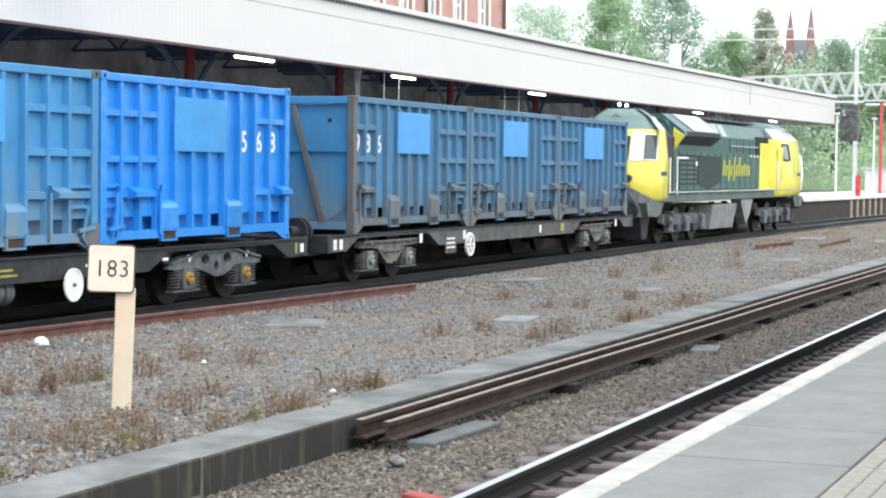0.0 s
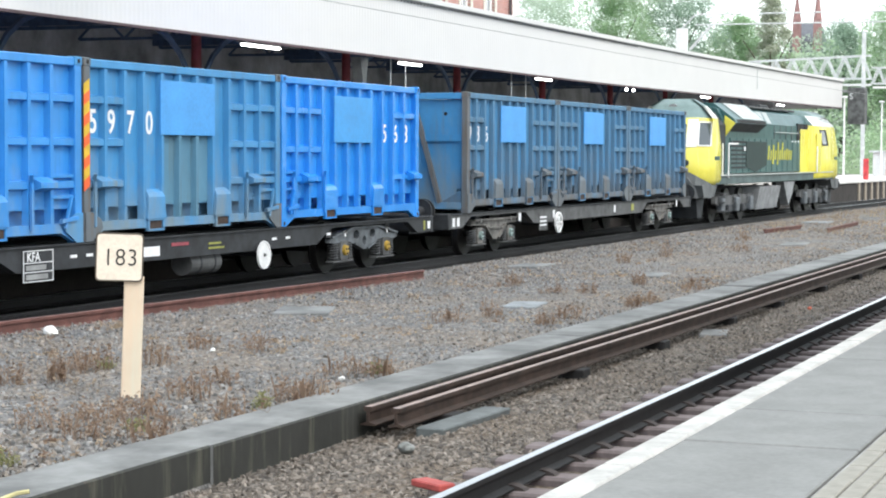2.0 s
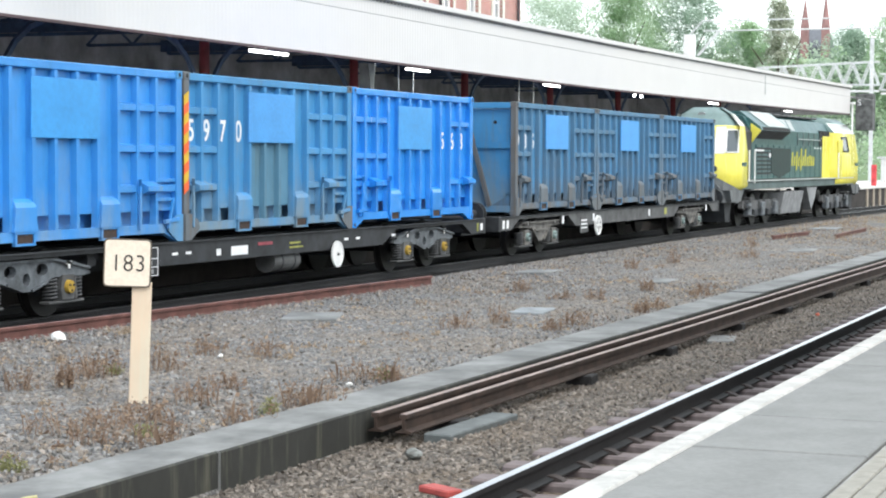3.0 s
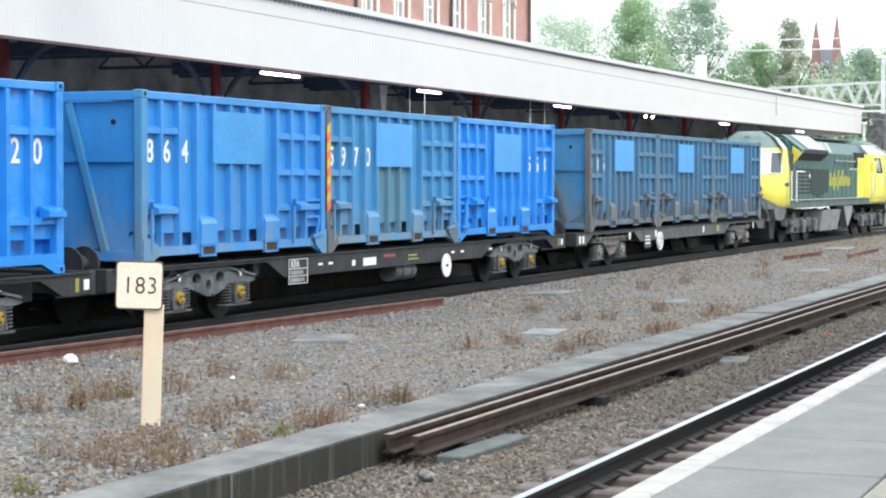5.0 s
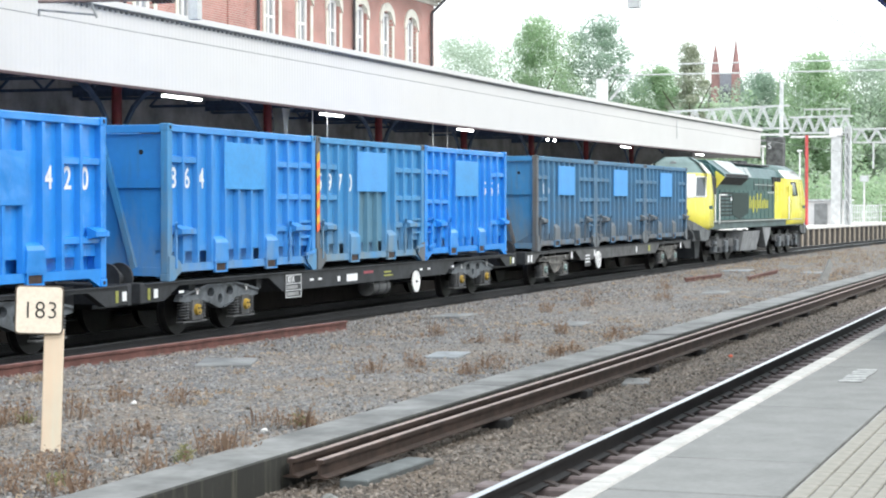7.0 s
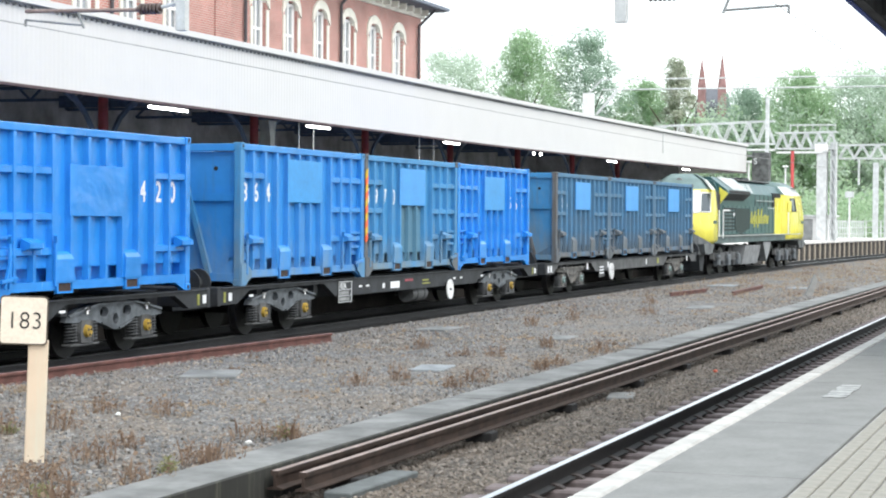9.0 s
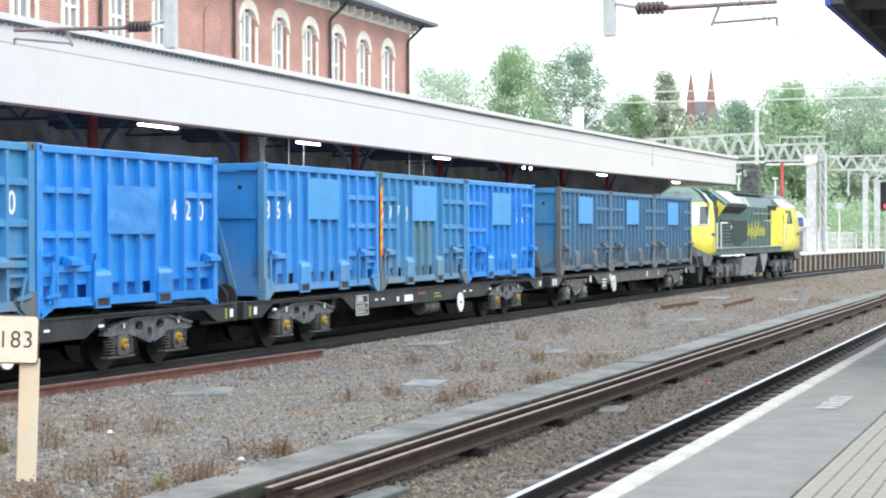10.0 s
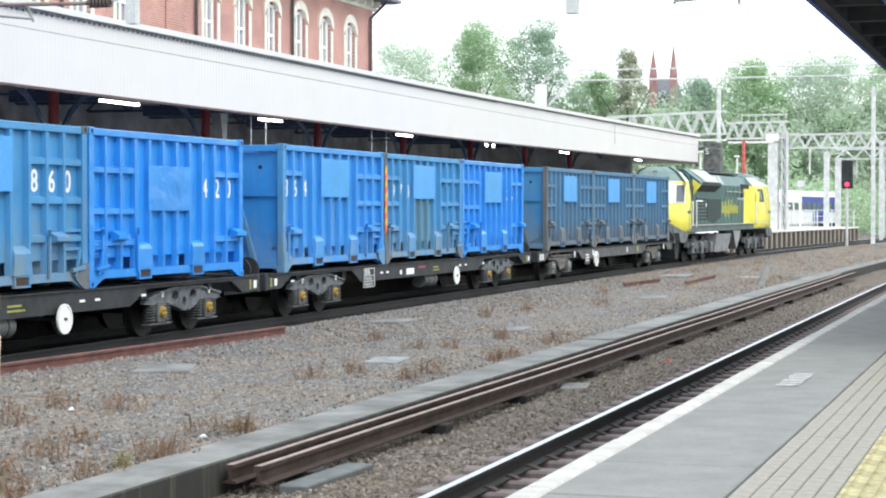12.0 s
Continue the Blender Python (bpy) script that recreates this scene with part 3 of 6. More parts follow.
def hanging_lamps():
    def at(x):
        return pose(x, 17.15 + bend(x), 4.215 + 0.0016 * max(0, x - 43))
    strip_lamp(1.68, at(33.85))
    lamp = strip_lamp(1.4, at(41.5))
    for x in (51.3, 69.4, 81.5):
        copy_thing(lamp, at(x))
    for x in (59.47, 60.25):
        g = thing("globe_lamp", "small round white lamp hung under the canopy", "lamp", "round lamps under the canopy")
        b = B()
        bmesh.ops.create_icosphere(b, subdivisions=2, radius=0.05)
        part("globe", b, LAMP_GLOW, g, "glowing white globe")
        part("hanger", rod(B(), (0, 0, 0.1), (0, 0, 1.1), 0.012), GALV_DARK, g)
        g.location = (x, 17.15 + bend(x), 4.22)
    # pale hanging rods of platform signs, and one pale post head
    for xa, xb in ((40.7, 41.58), (49.0, 50.2)):
        sg = thing("hanging_sign", "platform sign hung on two thin pale rods", "sign", "signs under the canopy")
        for x in (xa, xb):
            part("rod", rod(B(), (x, 17.3, 3.3), (x, 17.3, 4.9), 0.014), PVC, sg)
        part("board", box(B(), xa - 0.1, xb + 0.1, 17.28, 17.32, 2.95, 3.3, 0.01), BLUE_IRON, sg)
    cp = thing("canopy_post", "pale grey canopy post with a flared head", "post")
    part("shaft", box(B(), 40.66, 40.86, 18.0, 18.2, PLAT, 3.75, 0.02), GALV_DARK, cp)
    part("head", prism(B(), [(40.64, 3.752), (40.88, 3.752), (40.86, 3.95), (41.0, 4.35), (40.5, 4.35), (40.62, 3.95)], "y", 17.98, 18.22), GALV_DARK, cp)


hanging_lamps()


# ---- the train ----
TRAVEL = [(0.0, 0.0), (0.5, 1.40), (1.0, 2.77), (1.5, 4.09), (2.0, 5.40), (2.5, 6.68), (3.0, 7.91), (5.0, 12.40), (5.5, 13.44), (6.0, 14.36), (6.5, 15.29), (7.0, 16.18), (9.0, 19.44), (9.5, 20.16), (10.0, 20.86), (10.5, 21.56), (11.0, 22.24), (11.5, 22.91), (12.0, 23.58)]
ROLLING = []      # things that go with the train, with their x at the start
WHEELSETS = []    # (object, x, z, radius) in their thing's space


def travel(t):
    ts, ss = [a for a, _ in TRAVEL], [b for _, b in TRAVEL]
    k = min(max(i for i, a in enumerate(ts) if a <= t + 1e-9), len(ts) - 2)
    slope = lambda i: (ss[min(i + 1, len(ss) - 1)] - ss[max(i - 1, 0)]) / (ts[min(i + 1, len(ts) - 1)] - ts[max(i - 1, 0)])
    h = ts[k + 1] - ts[k]
    u = (t - ts[k]) / h
    return ((2 * u ** 3 - 3 * u * u + 1) * ss[k] + (u ** 3 - 2 * u * u + u) * h * slope(k) + (3 * u * u - 2 * u ** 3) * ss[k + 1] + (u ** 3 - u * u) * h * slope(k + 1))


CW, CL, CH = 2.45, 5.96, 2.50     # container width, length, height
DECK = 0.915


def container(x, skin, post_skin, number, label, turned=False, few_bars=2, plate_z=(1.475, 2.265), bar_drop=0.0, plate_skin=None, patch=None, digits_from=0, strap=False):
    """An open-top ribbed steel box; local x runs along the side from its rear end."""
    t = thing("open_top_container", label, "container", "blue containers on the wagons")
    yn, yf = -CW / 2, CW / 2
    z0, zt = 0.14, CH - 0.13
    inset = 0.1
    rib_skin = DULL_RIB if skin == DULL else skin
    part("side_panel", box(B(), 0.1, CL - 0.1, yn + inset, yn + inset + 0.02, 0.46, zt + 0.02), skin, t)
    low = B()
    prism(low, [(yn + inset + 0.021, 0.49), (yn + inset + 0.021, 0.465), (yn + inset + 0.15, 0.465), (yn + inset + 0.15, z0), (yn + inset + 0.17, z0), (yn + inset + 0.17, 0.49)], "x", 0.1, CL - 0.1)
    part("lower_panel", low, skin, t)
    part("side_panel", box(B(), 0.1, CL - 0.1, yf - inset - 0.02, yf - inset, z0, zt + 0.02), skin, t)
    part("floor_plate", box(B(), 0.1, CL - 0.1, yn + 0.14, yf - 0.14, z0 + 0.02, z0 + 0.1), skin, t)
    for y0 in (yn, yf - 0.1):
        part("top_rail_web", box(B(), 0.16, CL - 0.16, y0 + (0.1 if y0 < 0 else -0.05), y0 + (0.15 if y0 < 0 else 0.0), zt + 0.03, CH - 0.03), rib_skin, t)
        part("top_rail", box(B(), 0.16, CL - 0.16, y0 + 0.01, y0 + 0.1, zt, CH - 0.015, 0.012), rib_skin, t)
        rail = B()
        prism(rail, [(0.02, 0.0), (0.16, 0.0), (0.5, 0.14), (CL - 0.5, 0.14), (CL - 0.16, 0.0), (CL - 0.02, 0.0), (CL - 0.02, 0.27), (0.02, 0.27)], "y", y0 + 0.012, y0 + 0.088)
        part("bottom_rail", rail, rib_skin, t)
        for xa in (0.0, CL - 0.16):
            part("corner_post", box(B(), xa, xa + 0.16, y0, y0 + 0.13, 0.12, CH - 0.1, 0.01), post_skin if xa < 1 and not turned else rib_skin, t)
            for za in (0.0, CH - 0.12):
                c = B()
                box(c, xa - 0.006, xa + 0.168, y0 - 0.008, y0 + 0.14, za, za + 0.12, 0.01)
                k = part("corner_casting", c, post_skin, t)
                h = B()
                # solid black disc, painted for the shade in the twistlock hole
                rod(h, (xa + 0.08, y0 - 0.013, za + 0.06), (xa + 0.08, y0 - 0.002, za + 0.06), 0.032, 0.032, 10)
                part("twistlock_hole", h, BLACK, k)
    # ribs, half a metre apart, on both sides
    pitch = 0.519
    xs = [0.58 + pitch * k for k in range(10)]
    wt = inset + 0.002
    ribm = mesh_of("rib", prism(B(), [(-0.055, 0.0), (-0.036, -wt + 0.012), (0.036, -wt + 0.012), (0.055, 0.0)], "z", 0.268, zt - 0.002), rib_skin)
    short = mesh_of("rib", prism(B(), [(-0.055, 0.0), (-0.036, -wt + 0.012), (0.036, -wt + 0.012), (0.055, 0.0)], "z", plate_z[1] + 0.004, zt - 0.002), rib_skin)
    lower = mesh_of("rib", prism(B(), [(-0.055, 0.0), (-0.036, -wt + 0.012), (0.036, -wt + 0.012), (0.055, 0.0)], "z", 0.268, plate_z[0] - 0.003), patch or rib_skin)
    for k, xr in enumerate(xs):
        if k in (4, 5):
            share("rib", short, t, pose(xr, yn + inset, 0))
            share("rib", lower, t, pose(xr, yn + inset, 0))
        else:
            share("rib", ribm, t, pose(xr, yn + inset, 0))
        share("rib", ribm, t, pose(xr, yf - inset, 0, 0, 0, 180))
    # lattice bars in the end bays
    a, b = 0.15, CL - 0.15
    lat = (a, xs[2]) if turned else (xs[7], b)
    few = (xs[8], b) if turned else (a, xs[1])
    mid = 1.28 if skin == BRIGHT else 1.35
    for (xa, xb), heights in ((lat, (1.93, mid, 0.78)), (few, (1.93, mid, 0.78) if few_bars == 3 else (1.93, 0.78))):
        for h in [v - bar_drop for v in heights]:
            part("cross_bar", prism(B(), [(yn + 0.022, h - 0.04), (yn + inset + 0.001, h - 0.06), (yn + inset + 0.001, h + 0.07), (yn + 0.022, h + 0.05)], "x", xa, xb), rib_skin, t)
    xa, xb = (0.13, xs[0]) if turned else (xs[9], CL - 0.13)
    for h in (0.88, 0.6):
        part("shelf_bar", box(B(), xa, xb, yn + 0.03, yn + inset + 0.001, h, h + 0.045), rib_skin, t)
    if patch:
        part("stained_panel", box(B(), xs[3], xs[6], yn + inset - 0.006, yn + inset - 0.001, 0.47, plate_z[0] - 0.001), patch, t, "grey stained panel below the plate")
    part("blank_plate", box(B(), xs[3] - 0.06, xs[6] + 0.03, yn + 0.006, yn + 0.03, plate_z[0], plate_z[1], 0.005), plate_skin or skin, t, "smooth square plate on the ribbed side")
    # fork pockets with sloped hoods
    for xc in (xs[2] + 0.28, xs[6] + 0.25):
        hood = B()
        rows = ((0.27, 0.27, -0.03), (0.36, 0.25, -0.03), (0.58, 0.235, -0.03), (0.64, 0.22, 0.0), (0.69, 0.19, 0.06))
        grid = [[hood.verts.new((xc + sx * w, y, z)) for sx, y in ((-1, yn + inset), (-1, yn + d), (1, yn + d), (1, yn + inset))] for z, w, d in rows]
        for ra, rb in zip(grid, grid[1:]):
            for k in range(4):
                hood.faces.new((ra[k], ra[(k + 1) % 4], rb[(k + 1) % 4], rb[k]))
        hood.faces.new(grid[0])
        hood.faces.new(grid[-1])
        h = part("fork_pocket", hood, post_skin if skin == DULL else skin, t)
        fr = B()
        box(fr, xc - 0.23, xc + 0.23, yn - 0.02, yn + 0.03, 0.09, 0.12)
        box(fr, xc - 0.23, xc + 0.23, yn - 0.02, yn + 0.03, 0.24, 0.27)
        box(fr, xc - 0.23, xc - 0.19, yn - 0.02, yn + 0.03, 0.115, 0.245)
        box(fr, xc + 0.19, xc + 0.23, yn - 0.02, yn + 0.03, 0.115, 0.245)
        part("pocket_frame", fr, skin, h)
        # solid filler; its dark rust carries the shade inside the pocket
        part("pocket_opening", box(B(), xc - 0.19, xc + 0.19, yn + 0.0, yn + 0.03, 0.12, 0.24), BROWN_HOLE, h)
    # ledges and a hook stay
    led = mesh_of("lashing_ledge", prism(B(), [(yn - 0.11, 0.60), (yn - 0.11, 0.67), (yn + 0.05, 0.74), (yn + 0.05, 0.55)], "x", -0.2, 0.2), post_skin if skin == DULL else skin)
    for xc in ((0.98, CL - 0.3) if turned else (0.48, CL - 0.95)):
        share("lashing_ledge", led, t, pose(xc, 0, 0.15))
    for xh in ((0.4, xs[2]) if turned else (xs[8], 0.24)):
        stay = B()
        bar(stay, (xh, yn - 0.02, 0.2), (xh, yn - 0.02, 0.82), 0.05, 0.035)
        bar(stay, (xh, yn - 0.02, 0.82), (xh - 0.07, yn - 0.06, 0.93), 0.045, 0.03)
        part("stay", stay, rib_skin, t)
    xh = 0.36 if turned else CL - 0.36
    hook = B()
    bar(hook, (xh - 0.2, yn - 0.03, 0.3), (xh + 0.2, yn - 0.03, 0.34), 0.05)
    bar(hook, (xh - 0.1, yn - 0.03, 0.2), (xh + 0.05, yn - 0.03, 0.62), 0.035)
    part("door_hook", hook, rib_skin, t)
    if skin not in (BRIGHT,):
        for m in (1, -1):
            pts = [(0.004, 0.005), (0.17, 0.005), (0.44, 0.17), (0.40, 0.3), (0.17, 0.4), (0.004, 0.4)]
            part("corner_bracket", prism(B(), [((u if m > 0 else CL - u), v) for u, v in pts], "y", yn - 0.022, yn - 0.009), post_skin, t)
    # end walls: the rear one has a tapered lower chute
    end_skin = FADED if skin == DULL else skin
    for e, sgn in ((0.1, 1), (CL - 0.1, -1)):
        part("end_wall", box(B(), min(e, e + 0.02 * sgn), max(e, e + 0.02 * sgn), yn + 0.13, yf - 0.13, 0.2, CH - 0.16), end_skin, t)
        part("end_top_rail", box(B(), min(e - 0.09 * sgn, e), max(e - 0.09 * sgn, e), yn + 0.13, yf - 0.13, CH - 0.15, CH - 0.02, 0.01), end_skin, t)
        part("end_bar", box(B(), min(e - 0.05 * sgn, e), max(e - 0.05 * sgn, e), yn + 0.13, yf - 0.13, 1.48, 1.62), end_skin, t)
        part("end_bottom_rail", box(B(), min(e - 0.09 * sgn, e), max(e - 0.09 * sgn, e), yn + 0.13, yf - 0.13, 0.08, 0.22), end_skin, t)
        st = B()
        bar(st, (e - 0.06 * sgn, yn + 1.22, CH - 0.18), (e - 0.06 * sgn, yn + 0.62, 0.2), 0.08, 0.09)
        part("end_strut", st, FADED if skin != DULL else GREYBLUE, t)
        gu = B()
        prism(gu, [(yn + 0.1, 0.02), (yn + 0.62, 0.2), (yn + 0.1, 0.5)], "x", e - 0.06 * sgn, e - 0.03 * sgn)
        part("corner_gusset", gu, skin, t)
        # black disc in place of a shaded vent opening
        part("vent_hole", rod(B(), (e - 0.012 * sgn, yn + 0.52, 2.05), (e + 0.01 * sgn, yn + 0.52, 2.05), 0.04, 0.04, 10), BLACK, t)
    # number, one figure to a bay
    for k, ch in enumerate(number):
        q = digits_from + k
        xc = 0.37 if q == 0 else CL - 0.47 if q == 10 else xs[q - 1] + pitch / 2 + 0.01
        glyphs("number_figure", ch, 0.46, WHITE_TEXT, t, Matrix.Translation((xc, yn + inset - 0.006, 1.44 if turned else 1.49)) @ UPRIGHT @ Matrix.Diagonal((0.92, 1, 1, 1)), bold=0.007)
    if strap:
        for k in range(10):
            z = 0.72 + 0.145 * k
            part("strap_band", prism(B(), [(-0.035, z - 0.03), (0.105, z + 0.045), (0.105, z + 0.19), (-0.035, z + 0.115)], "y", yn - 0.022, yn - 0.014), ORANGE if k % 2 == 0 else STRAP_YELLOW, t, "orange marker strap" if k % 2 == 0 else "olive yellow marker band")
    t.matrix_basis = pose(x, RAIL_FAR, DECK)
    ROLLING.append((t, x, DECK))
    return t


def spring_mesh():
    """One steel coil, 0.3 m tall, made once."""
    if "coil_spring" in bpy.data.meshes:
        return bpy.data.meshes["coil_spring"]
    bm = B()
    rings = []
    for k in range(61):
        a, z = k * 2 * math.pi / 10, 0.015 + 0.28 * k / 60
        c, sn = math.cos(a), math.sin(a)
        rings.append([bm.verts.new((c * (0.075 + dr), sn * (0.075 + dr), z + dz)) for dr, dz in ((0.016, 0), (0, 0.016), (-0.016, 0), (0, -0.016))])
    for r0, r1 in zip(rings, rings[1:]):
        for k in range(4):
            bm.faces.new((r0[k], r0[(k + 1) % 4], r1[(k + 1) % 4], r1[k]))
    return mesh_of("coil_spring", bm, SPRING)


def pierced(bm, outline, ovals, y0, y1):
    """A plate in the x-z plane with oval holes right through it."""
    loops = [outline] + [[(cx + rx * math.cos(math.tau * k / 14), cz + rz * math.sin(math.tau * k / 14)) for k in range(14)] for cx, cz, rx, rz in ovals]
    edges = []
    for lp in loops:
        vs = [bm.verts.new((u, y0, w)) for u, w in lp]
        edges += [bm.edges.new((vs[k], vs[(k + 1) % len(vs)])) for k in range(len(vs))]
    fs = [g for g in bmesh.ops.triangle_fill(bm, use_beauty=True, edges=edges)["geom"] if isinstance(g, bmesh.types.BMFace)]
    ext = bmesh.ops.extrude_face_region(bm, geom=fs, use_keep_orig=True)["geom"]
    bmesh.ops.translate(bm, verts=[v for v in ext if isinstance(v, bmesh.types.BMVert)], vec=(0, y1 - y0, 0))
    return bm


def bogie(t, xc, kind):
    """A two-axle bogie on a wagon; kind 0: cast frame with yellow caps, 1: older plated frame."""
    b = new("bogie")
    b.parent = t
    b.location = (xc, 0, 0)
    half = 0.94
    steel = BOGIE_GREY if kind == 0 else BOGIE_BROWN
    for s in (-1, 1):
        y = s * 1.09
        fr = B()
        if kind == 0:
            outline = [(-1.52, 0.57), (-1.46, 0.66), (-1.15, 0.745), (-0.6, 0.81), (0.6, 0.81), (1.15, 0.745), (1.46, 0.66), (1.52, 0.57), (1.3, 0.55), (0.64, 0.56), (0.46, 0.51), (0.12, 0.40), (-0.12, 0.40), (-0.46, 0.51), (-0.64, 0.56), (-1.3, 0.55)]
            pierced(fr, outline, [(-0.36, 0.675, 0.135, 0.08), (0.36, 0.675, 0.135, 0.08), (0.0, 0.56, 0.085, 0.085)], y - 0.05, y + 0.05)
        else:
            prism(fr, [(-1.42, 0.64), (-1.36, 0.76), (-0.6, 0.73), (0.6, 0.73), (1.36, 0.76), (1.42, 0.64), (0.62, 0.62), (0.3, 0.36), (0.15, 0.31), (-0.15, 0.31), (-0.3, 0.36), (-0.62, 0.62)], "y", y - 0.05, y + 0.05)
        f = part("bogie_frame", fr, steel, b)
        lip = B()
        if kind == 0:
            for sx in (-1, 1):
                bar(lip, (sx * 0.6, y + s * 0.07, 0.80), (sx * 1.46, y + s * 0.07, 0.655), 0.05, 0.035)
                bar(lip, (sx * 0.46, y + s * 0.065, 0.515), (sx * 0.1, y + s * 0.065, 0.415), 0.04, 0.03)
            bar(lip, (-0.6, y + s * 0.07, 0.80), (0.6, y + s * 0.07, 0.80), 0.05, 0.035)
        else:
            bar(lip, (-1.36, y + s * 0.08, 0.745), (1.36, y + s * 0.08, 0.745), 0.08, 0.035)
            bar(lip, (-0.62, y + s * 0.07, 0.62), (-0.2, y + s * 0.07, 0.33), 0.05, 0.04)
            bar(lip, (0.62, y + s * 0.07, 0.62), (0.2, y + s * 0.07, 0.33), 0.05, 0.04)
            bar(lip, (-0.45, y + s * 0.07, 0.56), (0.45, y + s * 0.07, 0.56), 0.06, 0.035)
        part("frame_flange", lip, steel, f)
        for ax in (-half, half):
            bx = B()
            pts = [(ax - 0.14, 0.25), (ax + 0.14, 0.25), (ax + 0.17, 0.4), (ax + 0.13, 0.58), (ax - 0.13, 0.58), (ax - 0.17, 0.4)]
            prism(bx, pts, "y", y + s * 0.075, y - s * 0.06)
            part("axle_box", bx, CHASSIS_GREY if kind == 0 else steel, b)
            part("spring_plank", box(B(), ax - 0.43, ax + 0.43, min(y + s * 0.06, y - s * 0.1), max(y + s * 0.06, y - s * 0.1), 0.2, 0.24, 0.012), CHASSIS_GREY, b)
            cp = B()
            rod(cp, (ax, y + s * 0.07, 0.42), (ax, y + s * 0.13, 0.42), 0.095, 0.085, 16)
            cap = part("axle_cap", cp, AXLE_YELLOW if kind == 0 else CAP_GREEN, b, "yellow axle cap" if kind == 0 else "pale green axle cap")
            bolts = B()
            for q in range(3):
                a = math.tau * q / 3 + 0.5
                rod(bolts, (ax + 0.05 * math.cos(a), y + s * 0.13, 0.42 + 0.05 * math.sin(a)), (ax + 0.05 * math.cos(a), y + s * 0.145, 0.42 + 0.05 * math.sin(a)), 0.016, 0.016, 6)
            part("cap_bolts", bolts, CHASSIS, cap)
            if s < 0:
                mk = B()
                if kind == 0:
                    box(mk, ax - 0.07, ax + 0.07, y - 0.095, y - 0.0885, 0.725, 0.765)
                    box(mk, ax - 0.025, ax + 0.025, y - 0.095, y - 0.0885, 0.665, 0.724)
                else:
                    prism(mk, [(ax - 0.075, 0.765), (ax + 0.075, 0.765), (ax, 0.69)], "y", y - 0.104, y - 0.0985)
                part("lifting_mark", mk, DISC_WHITE, b, "white painted mark")
            for sx in (-1, 1):
                share("coil_spring", spring_mesh(), b, pose(ax + sx * 0.3, y - s * 0.02, 0.24) @ Matrix.Diagonal((1.2, 1.2, 1.0, 1)))
            part("damper", rod(B(), (ax + 0.2, y + s * 0.06, 0.26), (ax + 0.15, y + s * 0.06, 0.56), 0.03, 0.03, 8), CHASSIS_GREY, b)
    part("bolster", box(B(), -0.3, 0.3, -0.98, 0.98, 0.45, 0.7), CHASSIS, b)
    for ax in (-half, half):
        w = B()
        for s in (-1, 1):
            rod(w, (0, s * 0.7, 0), (0, s * 0.815, 0), 0.46, 0.455, 32)
            rod(w, (0, s * 0.68, 0), (0, s * 0.705, 0), 0.485, 0.485, 32)
        rod(w, (0, -0.95, 0), (0, 0.95, 0), 0.08, 0.08, 12)
        for a in range(5):
            c, sn = math.cos(a * 1.2566), math.sin(a * 1.2566)
            rod(w, (0.25 * c, -0.822, 0.25 * sn), (0.25 * c, -0.80, 0.25 * sn), 0.05, 0.05, 8)
        ws = part("wheelset", w, WHEEL, b, smooth=False)
        ws.location = (ax, 0, 0.46)
        WHEELSETS.append((ws, ax, 0.46, 0.46))


